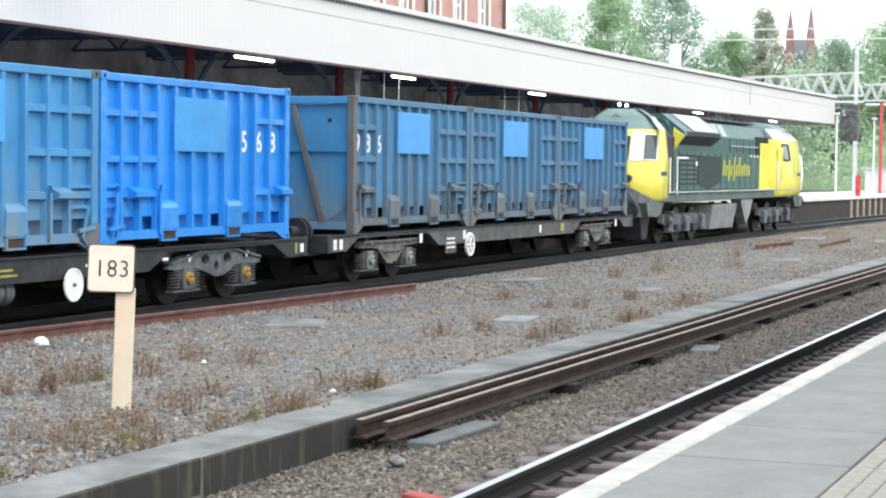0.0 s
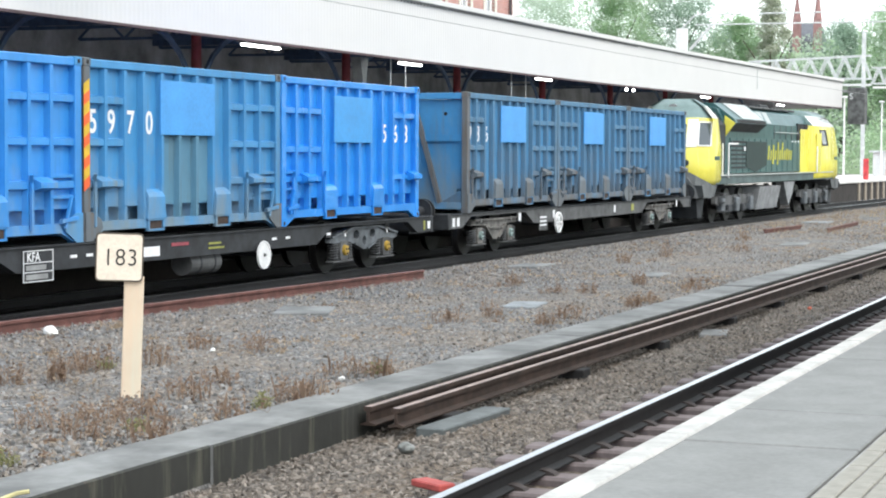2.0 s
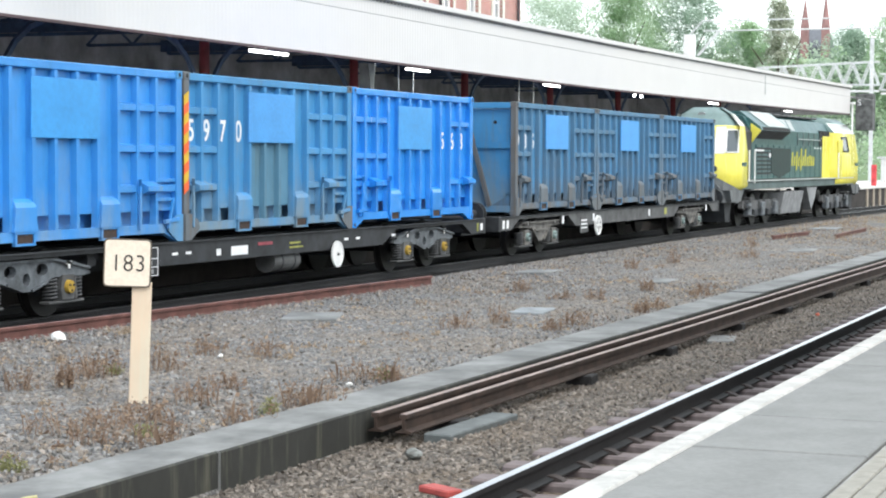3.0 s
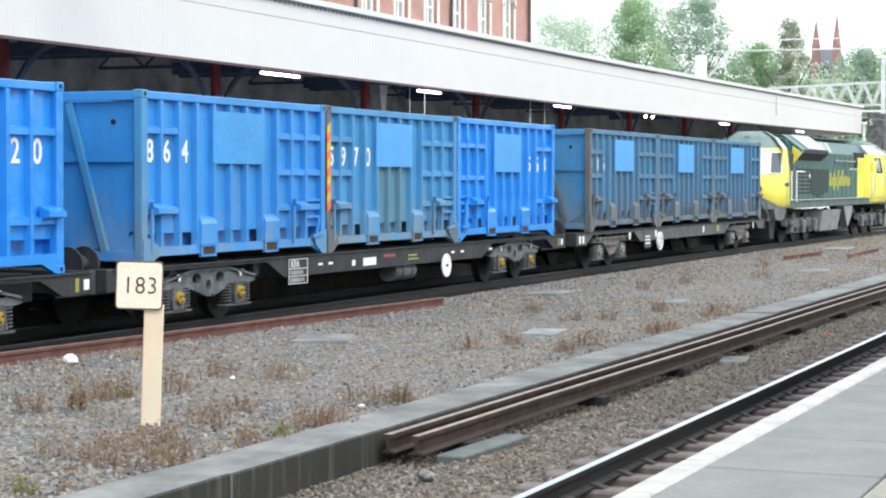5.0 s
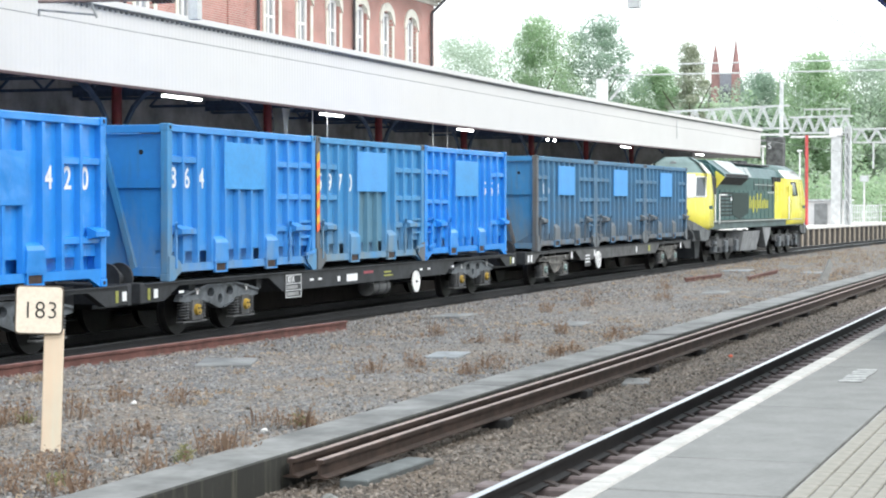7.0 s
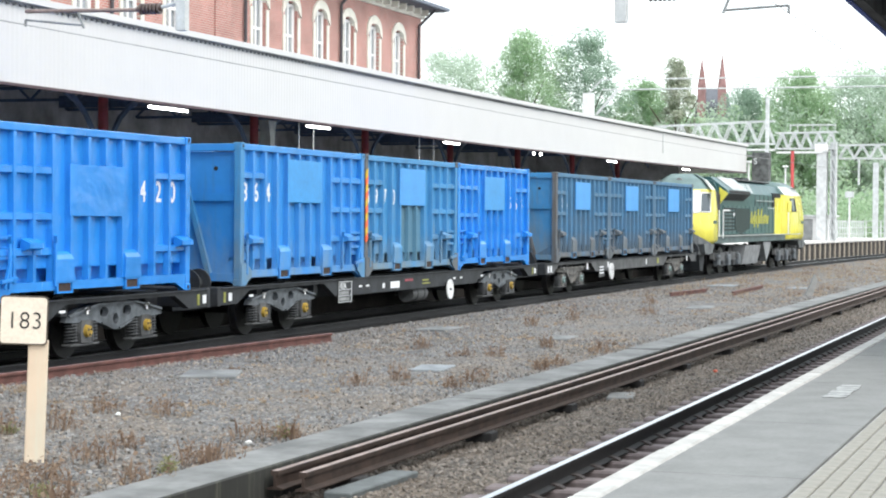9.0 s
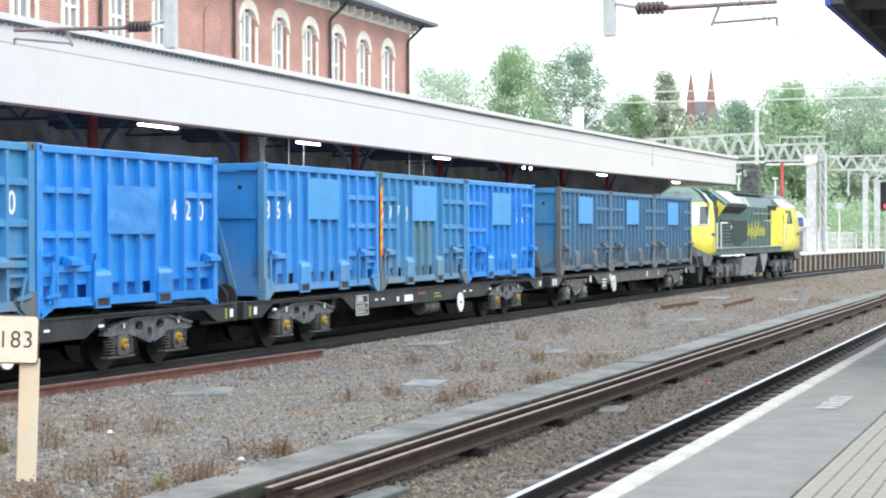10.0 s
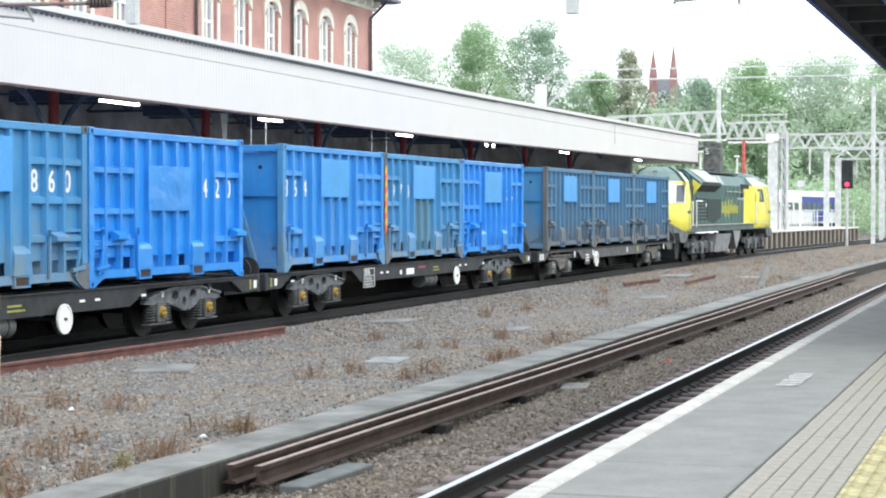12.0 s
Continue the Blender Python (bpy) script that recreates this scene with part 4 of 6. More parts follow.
def wagon(x, length, kind, label, brake_x, tank=True):
    """A flat container wagon; local x from the rear end of its load."""
    t = thing("container_wagon", label, "wagon", "container wagons")
    a, b = -0.55, length + 0.55
    for s in (-1, 1):
        y0 = s * 1.2 - 0.06
        sole = B()
        prism(sole, [(a, 0.62), (0.1, 0.62), (0.62, 0.845), (4.05, 0.845), (4.65, 0.58), (length - 4.65, 0.58), (length - 4.05, 0.845), (length - 0.62, 0.845), (length - 0.1, 0.62), (b, 0.62), (b, 0.9), (a, 0.9)], "y", y0, y0 + 0.12)
        part("solebar", sole, CHASSIS if kind == 0 else CHASSIS_GREY, t)
        fl = B()
        box(fl, a, b, y0 - 0.03, y0 + 0.15, 0.895, 0.912)
        part("top_flange", fl, CHASSIS, t)
    part("centre_sill", box(B(), a, b, -0.35, 0.35, 0.5, 0.88), CHASSIS, t)
    for k in range(7):
        xc = length * (k + 0.5) / 7
        part("cross_member", box(B(), xc - 0.1, xc + 0.1, -1.14, 1.14, 0.66, 0.86), CHASSIS, t)
    for xe, s in ((a, -1), (b, 1)):
        part("headstock", box(B(), min(xe, xe + 0.14 * s), max(xe, xe + 0.14 * s), -1.27, 1.27, 0.6, 0.93, 0.015), CHASSIS, t)
        for y in (-0.87, 0.87):
            bf = B()
            rod(bf, (xe + 0.14 * s, y, 1.0), (xe + 0.46 * s, y, 1.0), 0.11, 0.09, 14)
            rod(bf, (xe + 0.46 * s, y, 1.0), (xe + 0.5 * s, y, 1.0), 0.24, 0.24, 20)
            part("buffer", bf, CHASSIS, t)
        cp = B()
        rod(cp, (xe + 0.1 * s, 0, 0.95), (xe + 0.55 * s, 0, 0.9), 0.05)
        part("coupling_hook", cp, CHASSIS, t)
        hs = B()
        pts = [(xe + (0.1 + 0.45 * u) * s, 0.35, 0.75 - 0.9 * u * (1 - u)) for u in [q / 6 for q in range(7)]]
        for p0, p1 in zip(pts, pts[1:]):
            rod(hs, p0, p1, 0.025)
        part("brake_hose", hs, BLACK, t)
    for xc in (2.36, length - 2.36):
        bogie(t, xc, kind)
    # hand-brake wheel
    hw = B()
    if kind == 0:
        rod(hw, (brake_x, -1.3, 0.5), (brake_x, -1.325, 0.5), 0.212, 0.212, 28)
        w = part("brake_wheel", hw, DISC_WHITE, t, "white brake hand wheel disc")
        part("hub", rod(B(), (brake_x, -1.32, 0.5), (brake_x, -1.36, 0.5), 0.03, 0.02, 10), CHASSIS_GREY, w)
        rim = B()
        for q in range(28):
            a0, a1 = 2 * math.pi * q / 28, 2 * math.pi * (q + 1) / 28
            bar(rim, (brake_x + 0.212 * math.cos(a0), -1.32, 0.5 + 0.212 * math.sin(a0)), (brake_x + 0.212 * math.cos(a1), -1.32, 0.5 + 0.212 * math.sin(a1)), 0.03)
        part("rim", rim, DISC_WHITE, w)
    else:
        for q in range(24):
            a0, a1 = 2 * math.pi * q / 24, 2 * math.pi * (q + 1) / 24
            bar(hw, (brake_x + 0.22 * math.cos(a0), -1.32, 0.55 + 0.22 * math.sin(a0)), (brake_x + 0.22 * math.cos(a1), -1.32, 0.55 + 0.22 * math.sin(a1)), 0.05)
        for q in range(3):
            a0 = math.pi * q / 3
            bar(hw, (brake_x + 0.21 * math.cos(a0), -1.32, 0.55 + 0.21 * math.sin(a0)), (brake_x - 0.21 * math.cos(a0), -1.32, 0.55 - 0.21 * math.sin(a0)), 0.035)
        part("brake_wheel", hw, DISC_WHITE, t, "white spoked brake hand wheel")
    part("brake_shaft", rod(B(), (brake_x, -1.3, 0.5), (brake_x, -0.4, 0.5), 0.03), CHASSIS, t)
    if tank:
        tk = B()
        rod(tk, (brake_x - 2.15, -1.02, 0.46), (brake_x - 1.2, -1.02, 0.46), 0.18, 0.18, 20)
        part("air_tank", tk, CHASSIS_GREY, t, smooth=False)
        for q in (-1.85, -1.4):
            part("tank_strap", rod(B(), (brake_x + q - 0.02, -1.02, 0.46), (brake_x + q + 0.02, -1.02, 0.46), 0.188, 0.188, 20), CHASSIS, t)
    # data panels: unread lettering as bars
    y = -1.268
    def plate(name, xa, xb, za, zb, mat, lab=""):
        return part(name, box(B(), xa, xb, y, y + 0.012, za, zb), mat, t, lab)
    if kind == 0:
        d = plate("data_panel", 4.78, 5.48, 0.45, 0.86, CHASSIS, "black panel with rows of white writing")
        glyphs("lettering", "KFA", 0.17, WHITE_TEXT, d, Matrix.Translation((5.02, y - 0.004, 0.72)) @ UPRIGHT, bold=0.002)
        for q, w in ((0, 0.5), (1, 0.46)):
            part("writing_bar", box(B(), 4.85, 4.85 + w, y - 0.006, y - 0.001, 0.485 + 0.12 * q, 0.55 + 0.12 * q), GALV_DARK, d)
        for z in (0.452, 0.575, 0.695, 0.85):
            part("panel_line", box(B(), 4.79, 5.47, y - 0.006, y - 0.001, z, z + 0.011), WHITE_TEXT, d)
        for q in (4.785, 5.465):
            part("panel_line", box(B(), q, q + 0.012, y - 0.0075, y - 0.001, 0.452, 0.861), WHITE_TEXT, d)
        plate("white_label", 7.72, 8.27, 0.64, 0.78, WHITE_TEXT)
        plate("round_label", 7.25, 7.38, 0.66, 0.76, WHITE_TEXT)
        plate("red_label", 8.62, 9.12, 0.76, 0.81, plain("red_label_paint", (0.3, 0.06, 0.08)))
        plate("yellow_label", 9.75, 10.25, 0.67, 0.70, OLIVE_MARK)
        plate("yellow_label", 9.75, 10.15, 0.74, 0.77, OLIVE_MARK)
        for q in (0.6, 5.9, 6.3, 11.9, 12.4, 14.0):
            plate("small_label", q, q + 0.16, 0.72, 0.76, WHITE_TEXT)
        for q in (-0.45, length + 0.2):
            plate("end_label", q, q + 0.08, 0.66, 0.84, OLIVE_MARK)
            plate("end_label", q + 0.2, q + 0.33, 0.68, 0.82, WHITE_TEXT)
    else:
        plate("data_panel", 5.0, 5.6, 0.4, 0.78, CHASSIS_GREY)
        for q in range(3):
            plate("writing_bar", 5.05, 5.5, 0.5 + 0.09 * q, 0.535 + 0.09 * q, WHITE_TEXT).location.y = -0.006
        for q in (-0.45, -0.2, 3.6, 6.0, 11.0, length - 1.0):
            plate("end_label", q, q + 0.13, 0.66, 0.84, WHITE_TEXT)
        plate("yellow_label", 12.6, 12.85, 0.66, 0.84, OLIVE_MARK)
    t.matrix_basis = pose(x, RAIL_FAR, 0)
    ROLLING.append((t, x, 0.0))
    return t


XA, XB, XC = 31.17, 10.70, -3.12
wagon(XA, 18.26, 1, "grimy grey flat wagon with old bogies carrying three containers", 6.25, tank=False)
wagon(XB, 18.26, 0, "black flat wagon with yellow axle caps carrying three containers", 11.5)
wagon(XC - 6.1, 18.26, 0, "black flat wagon with yellow axle caps under two containers", 11.32)
LOAD_A, LOAD_B, LOAD_C = 31.64, 11.0, -2.94      # rear ends of the loads
container(LOAD_A, DULL, GREYBLUE, "986", "grimy dull blue ribbed open-top container with rusty corners", few_bars=3, plate_skin=PLATE, digits_from=0)
container(LOAD_A + 6.02, DULL, GREYBLUE, "", "grimy dull blue ribbed container between two others", turned=True, few_bars=3, plate_skin=PLATE)
container(LOAD_A + 12.04, DULL, GREYBLUE, "", "grimy dull blue ribbed container next to the locomotive", turned=True, few_bars=3, plate_skin=PLATE)
container(LOAD_B, BLUE, FADED, "864", "mid-blue ribbed open-top container numbered 864", plate_skin=PLATE_MID, digits_from=0)
container(LOAD_B + 6.02, FADED, GREYBLUE, "5970", "faded blue ribbed container numbered 5970 with grey stains", few_bars=3, plate_skin=PLATE, patch=STAIN, digits_from=0, strap=True)
container(LOAD_B + 12.04, BRIGHT, BRIGHT, "568", "freshly painted bright blue container numbered 568", turned=True, plate_z=(1.41, 2.22), plate_skin=PLATE_MID, digits_from=8)
container(LOAD_C + 6.02, BRIGHT, BRIGHT, "420", "freshly painted bright blue container numbered 420", turned=True, plate_z=(1.2, 1.95), bar_drop=0.09, plate_skin=BRIGHT, digits_from=8)
container(LOAD_C, FADED, GREYBLUE, "860", "faded blue ribbed container numbered 860", turned=False, plate_skin=PLATE, digits_from=8)


def locomotive(x):
    t = thing("diesel_locomotive", "green and yellow diesel freight locomotive at the head of the train", "locomotive")
    L = 21.7
    yn = -1.32
    # underframe and walkway
    part("underframe", box(B(), 1.6, L - 1.6, -1.25, 1.25, 1.22, 1.478, 0.02), LOCO_FRAME, t)
    part("walkway_edge", box(B(), 1.9, L - 1.9, yn + 0.0, -yn, 1.48, 1.52), LOCO_ROOF, t, "pale grey walkway edge")
    # hood with sloped shoulders
    hood = B()
    prism(hood, [(-0.98, 1.54), (-1.02, 3.22), (-0.8, 3.62), (-0.3, 3.76), (0.3, 3.76), (0.8, 3.62), (1.02, 3.22), (0.98, 1.54)], "x", 3.3, L - 5.3)
    part("hood", hood, LOCO_GREEN, t, "dark green engine hood")
    fl = B()
    prism(fl, [(-1.02, 2.9), (-1.34, 3.18), (-1.3, 3.3), (-0.6, 3.82), (0.6, 3.82), (1.3, 3.3), (1.34, 3.18), (1.02, 2.9)], "x", 3.6, 8.1)
    part("radiator_housing", fl, LOCO_GREEN, t, "flared radiator housing")
    tp = B()
    for s in (-1, 1):
        prism(tp, [(s * 1.31, 3.31), (s * 0.62, 3.825), (s * 0.62, 3.835), (s * 1.325, 3.315)], "x", 4.7, 7.7)
    part("roof_panel", tp, LOCO_ROOF, t, "pale grey sloped roof panels")
    for xa, xb in ((8.3, 9.3), (9.5, 10.2)):
        part("roof_panel", prism(B(), [(-1.0, 3.26), (-0.79, 3.64), (-0.77, 3.64), (-0.98, 3.25)], "x", xa, xb), LOCO_ROOF, t)
    part("radiator_grille", prism(B(), [(-1.04, 2.905), (-1.335, 3.163), (-1.31, 3.19), (-1.0, 2.93)], "x", 3.9, 7.9), CHASSIS, t, "dark radiator grille")
    part("grille_strip", prism(B(), [(-1.346, 3.19), (-1.312, 3.285), (-1.3, 3.28), (-1.33, 3.18)], "x", 3.9, 7.9), BLACK, t)
    for k in range(7):
        part("roof_hatch", box(B(), 8.6 + 1.05 * k, 9.5 + 1.05 * k, -0.6, 0.6, 3.765, 3.84, 0.02), CHASSIS_GREY, t)
    part("exhaust", box(B(), 11.2, 12.4, -0.35, 0.35, 3.845, 3.95, 0.03), CHASSIS, t)
    # hood doors
    for k in range(16):
        xd = 4.2 + 0.85 * k
        part("hood_door", box(B(), xd, xd + 0.78, -1.035, -1.0, 1.55, 2.7, 0.006), LOCO_GREEN, t)
    for k in range(7):
        part("door_louvre", box(B(), 4.3, 6.3, -1.05, -1.036, 1.7 + 0.14 * k, 1.77 + 0.14 * k), CHASSIS, t)
    for k in range(3):
        for j in range(2):
            part("intake_grille", box(B(), 14.3 + 0.62 * k, 14.85 + 0.62 * k, -1.045, -0.9, 2.72 + 0.32 * j, 3.0 + 0.32 * j), BLACK, t)
    # brand mark as plain slanted strokes
    for k in range(11):
        xm = 9.5 + 0.36 * k
        hgt = (0.5, 0.34, 0.52, 0.34, 0.62, 0.36, 0.62, 0.34, 0.4, 0.36, 0.34)[k]
        mk = B()
        prism(mk, [(xm, 1.98 - (0.16 if k in (2, 4) else 0)), (xm + 0.14, 1.98 - (0.16 if k in (2, 4) else 0)), (xm + 0.24, 1.98 + hgt), (xm + 0.1, 1.98 + hgt)], "y", -1.052, -1.04)
        part("yellow_stroke", mk, YELLOW_MARK, t)
    part("cheek", prism(B(), [(-1.02, 2.72), (-1.36, 3.16), (-1.02, 3.4)], "x", 3.45, 3.55), LOCO_YELLOW, t, "yellow radiator end cheek")
    for k in range(5):
        part("white_writing", box(B(), 6.0 + 0.34 * k, 6.2 + 0.34 * k, -1.056, -1.045, 2.28, 2.42), WHITE_TEXT, t)
    for k in range(4):
        part("white_writing", box(B(), 13.4 + 0.5 * k, 13.6 + 0.5 * k, -1.04, -1.03, 2.62, 2.68), WHITE_TEXT, t)
    for k in range(6):
        xd = 10.5 + 0.95 * k
        part("hood_seam", box(B(), xd, xd + 0.05, -1.034, -1.015, 2.72, 3.2), LOCO_GREY, t)
    part("hood_rail", rod(B(), (10.4, -1.09, 2.95), (14.2, -1.09, 2.95), 0.018), LOCO_ROOF, t, "thin pale hand rail on the hood")
    part("dark_panel", prism(B(), [(6.3, 1.75), (7.6, 1.56), (9.3, 1.8), (9.3, 2.6), (6.3, 2.6)], "y", -1.058, -1.04), plain("deep_green_panel", (0.004, 0.022, 0.02), 0.6), t)
    # cabs, front and rear
    for s, x0, back in ((1, 0.0, 1.95), (-1, L, 5.4)):
        def X(v):
            return x0 + s * v
        outline = [(0.0, 0.62), (0.12, 0.95), (0.85, 1.24), (1.05, 1.31), (back, 1.31)]
        lv = [(1.22, 0.22), (1.36, 0.07), (1.75, 0.0), (2.35, 0.12), (3.1, 0.55), (3.28, 0.68)]
        cab = B()
        rings = []
        for z, lean in lv:
            k = (0.93 if z < 1.3 else 1.0) if z < 2.5 else 1.0 - 0.09 * (z - 2.5) / 0.78
            pts = [(X(u + lean * (1.0 if u < 0.9 else 0.3) if u < back else back), v * k, z) for u, v in outline]
            rings.append([cab.verts.new(p) for p in pts + [(p[0], -p[1], p[2]) for p in pts[::-1]]])
        n = len(rings[0])
        for r0, r1 in zip(rings, rings[1:]):
            for k in range(n):
                cab.faces.new((r0[k], r0[(k + 1) % n], r1[(k + 1) % n], r1[k]))
        cab.faces.new(rings[0])
        roof, trims = B(), {1: B(), -1: B()}
        edge = [v.co.copy() for v in rings[-1]]
        mid = [Vector((X(max(1.05, s * (p.x - x0) + (0.28 if abs(p.y) < 1.0 else 0.1)) if abs(s * (p.x - x0) - back) > 0.01 else back), p.y * 0.72, 3.66)) for p in edge]
        top = [Vector((X(max(1.5, s * (p.x - x0))), p.y * 0.55, 3.88)) for p in mid]
        for lay, (ra, rb) in enumerate(((edge, mid), (mid, top))):
            for k in range(n):
                pale = lay == 0 and k in (2, 3, 5, 6)
                tgt = trims[1 if ra[k].y + ra[(k + 1) % n].y > 0 else -1] if pale else roof
                tgt.faces.new([tgt.verts.new(p) for p in (ra[k], ra[(k + 1) % n], rb[(k + 1) % n], rb[k])])
        roof.faces.new([roof.verts.new(p) for p in top])
        bmesh.ops.remove_doubles(roof, verts=roof.verts, dist=0.001)
        c = part("cab", cab, LOCO_YELLOW, t, "yellow cab", smooth=True)
        cr = part("cab_roof", roof, LOCO_DOME, t, "grey green cab roof", smooth=True)
        part("marker_lamp", rod(B(), (X(1.02), 0, 3.56), (X(1.2), 0, 3.56), 0.16, 0.16, 16), GALV_DARK, cr)
        for tb in trims.values():
            bmesh.ops.remove_doubles(tb, verts=tb.verts, dist=0.001)
            part("roof_shoulder", tb, SHOULDER, c, "pale roof shoulder", smooth=True)
        inner = B()
        xa, xb = sorted((X(back), X(back + 1.5)))
        prism(inner, [(-1.04, 1.43), (-1.06, 3.1), (-0.75, 3.5), (0.75, 3.5), (1.06, 3.1), (1.04, 1.43)], "x", xa, xb)
        part("cab_rear", inner, LOCO_YELLOW if s < 0 else CHASSIS, t)
        def pane(name, quad, frame_mat=None):
            g = B()
            q = [Vector(p) for p in quad]
            nrm = (q[1] - q[0]).cross(q[3] - q[0]).normalized()
            if nrm.x * -s + nrm.y * (1 if q[0].y > 0 else -1) * 0.6 < 0:
                nrm = -nrm
            vs = [g.verts.new(p + nrm * 0.012) for p in q] + [g.verts.new(p - nrm * 0.04) for p in q]
            for f in ((0, 1, 2, 3), (4, 7, 6, 5), (0, 4, 5, 1), (1, 5, 6, 2), (2, 6, 7, 3), (3, 7, 4, 0)):
                g.faces.new([vs[i] for i in f])
            w = part(name, g, GLASS, c)
            fr = B()
            for a, b2 in zip(q, q[1:] + q[:1]):
                bar(fr, a + nrm * 0.012, b2 + nrm * 0.012, 0.05, 0.04)
            part("window_frame", fr, frame_mat or BLACK, w)
        def on(u, v, z):
            """A point of the cab's skin at that height."""
            k = next(i for i in range(5) if lv[i][0] <= z <= lv[i + 1][0])
            f = (z - lv[k][0]) / (lv[k + 1][0] - lv[k][0])
            lean = lv[k][1] + f * (lv[k + 1][1] - lv[k][1])
            return (X(u + lean * (1.0 if u < 0.9 else 0.3)), v * (1.0 if z < 2.5 else 1.0 - 0.09 * (z - 2.5) / 0.78), z)
        for sy in (-1, 1):
            # pale plate over the yellow corner: glare on the cab, added as a part
            pl = B()
            q = [Vector(on(u, sy * v, z)) for z in (2.38, 3.24) for u, v in ((0.0, 0.64), (0.12, 0.955))]
            out = Vector((-s * 0.02, sy * 0.02, 0))
            vs = [pl.verts.new(p + out) for p in q] + [pl.verts.new(p - out) for p in q]
            for f in ((0, 1, 3, 2), (4, 6, 7, 5), (0, 4, 5, 1), (2, 3, 7, 6), (0, 2, 6, 4), (1, 5, 7, 3)):
                pl.faces.new([vs[i] for i in f])
            part("corner_glare", pl, SHOULDER, c, "pale cream patch for glare on the cab corner")
            pane("windscreen", [on(0.0, sy * 0.08, 2.42), on(0.0, sy * 0.6, 2.42), on(0.0, sy * 0.6, 3.06), on(0.0, sy * 0.08, 3.06)])
            pane("corner_window", [on(0.18, sy * 0.975, 2.42), on(0.8, sy * 1.22, 2.42), on(0.8, sy * 1.22, 3.14), on(0.18, sy * 0.975, 3.14)], PVC if s > 0 else None)
            if s < 0:
                pane("side_window", [on(3.0, sy * 1.31, 2.55), on(4.1, sy * 1.31, 2.55), on(4.1, sy * 1.31, 3.12), on(3.0, sy * 1.31, 3.12)])
        part("lower_panel", prism(B(), [(-0.92, 1.27), (0.92, 1.27), (0.62, 1.6), (0.3, 1.74), (-0.3, 1.74), (-0.62, 1.6)], "x", X(-0.03), X(0.03)), LOCO_GREY, c)
        for sy in (-1, 1):
            wrap = B()
            rim = [(0.0, 0.3, 1.76), (0.0, 0.62, 1.7), (0.12, 0.95, 1.52), (0.85, 1.24, 1.24)]
            outer = []
            for zz in (None, 0.82):
                for off in (0.035, -0.05):
                    row = []
                    for u, v, z in rim:
                        px, py, _ = on(u, sy * v, z)
                        row.append(wrap.verts.new((px - s * off, py + sy * off * 0.6, z if zz is None else zz)))
                    outer.append(row)
            order = (outer[0], outer[2], outer[3], outer[1])
            for ra, rb in zip(order, order[1:] + order[:1]):
                for k in range(3):
                    wrap.faces.new((ra[k], ra[k + 1], rb[k + 1], rb[k]))
            for k in (0, 3):
                wrap.faces.new([r[k] for r in order])
            part("corner_skirt", wrap, LOCO_GREY, c, "grey lower corner skirt")
        part("jumper_recess", box(B(), min(X(-0.02), X(0.04)), max(X(-0.02), X(0.04)), -0.62, -0.3, 1.78, 2.12), BLACK, c)
        if s < 0:
            xa, xb = sorted((X(4.35), X(5.2)))
            part("cab_door", box(B(), xa, xb, -1.335, -1.3, 1.5, 3.0, 0.01), LOCO_YELLOW, c)
        hr = B()
        rod(hr, (X(back - 0.06), -1.37, 1.5), (X(back - 0.06), -1.37, 2.5), 0.025)
        part("grab_rail", hr, DISC_WHITE, c)
        for k in range(5):
            part("cab_writing", box(B(), min(X(1.12 + 0.13 * k), X(1.22 + 0.13 * k)), max(X(1.12 + 0.13 * k), X(1.22 + 0.13 * k)), -1.322, -1.312, 1.98, 2.1), LOCO_GREEN, c)
        sk = B()
        prism(sk, [(X(0.1), 1.215), (X(1.9), 1.215), (X(1.5), 0.85), (X(0.3), 0.85)], "y", -1.2, 1.2)
        part("nose_skirt", sk, LOCO_GREY, t)
        part("plough", prism(B(), [(X(0.35), 0.848), (X(1.3), 0.848), (X(1.0), 0.2), (X(0.5), 0.2)], "y", -0.95, 0.95), CHASSIS, t)
        for y in (-0.87, 0.87):
            bf = B()
            rod(bf, (X(0.1), y, 1.0), (X(-0.42), y, 1.0), 0.12, 0.1, 14)
            rod(bf, (X(-0.42), y, 1.0), (X(-0.47), y, 1.0), 0.25, 0.25, 20)
            part("buffer", bf, CHASSIS, t)
            part("headlight", rod(B(), (X(0.06), y * 0.8, 1.9), (X(-0.02), y * 0.8, 1.9), 0.1, 0.1, 14), GLASS, t)
    # bogies, tank, rails
    for xc in (4.6, L - 4.6):
        b = new("bogie")
        b.parent = t
        b.location = (xc, 0, 0)
        for s in (-1, 1):
            fr = B()
            prism(fr, [(-2.6, 0.62), (-2.5, 0.85), (2.5, 0.85), (2.6, 0.62), (2.3, 0.55), (-2.3, 0.55)], "y", s * 1.05 - 0.07, s * 1.05 + 0.07)
            part("bogie_frame", fr, CHASSIS_GREY, b)
            for ax in (-1.9, 0, 1.9):
                bx = B()
                box(bx, ax - 0.22, ax + 0.22, s * 1.12 - 0.1, s * 1.12 + 0.1, 0.32, 0.78, 0.03)
                part("axle_box", bx, BOGIE_GREY, b)
                for q in (-0.36, 0.36):
                    share("coil_spring", spring_mesh(), b, pose(ax + q, s * 1.1, 0.58))
            for ax in (-0.95, 0.95):
                part("brake_gear", box(B(), ax - 0.25, ax + 0.25, s * 1.1 - 0.1, s * 1.1 + 0.1, 0.3, 0.56, 0.04), CHASSIS, b)
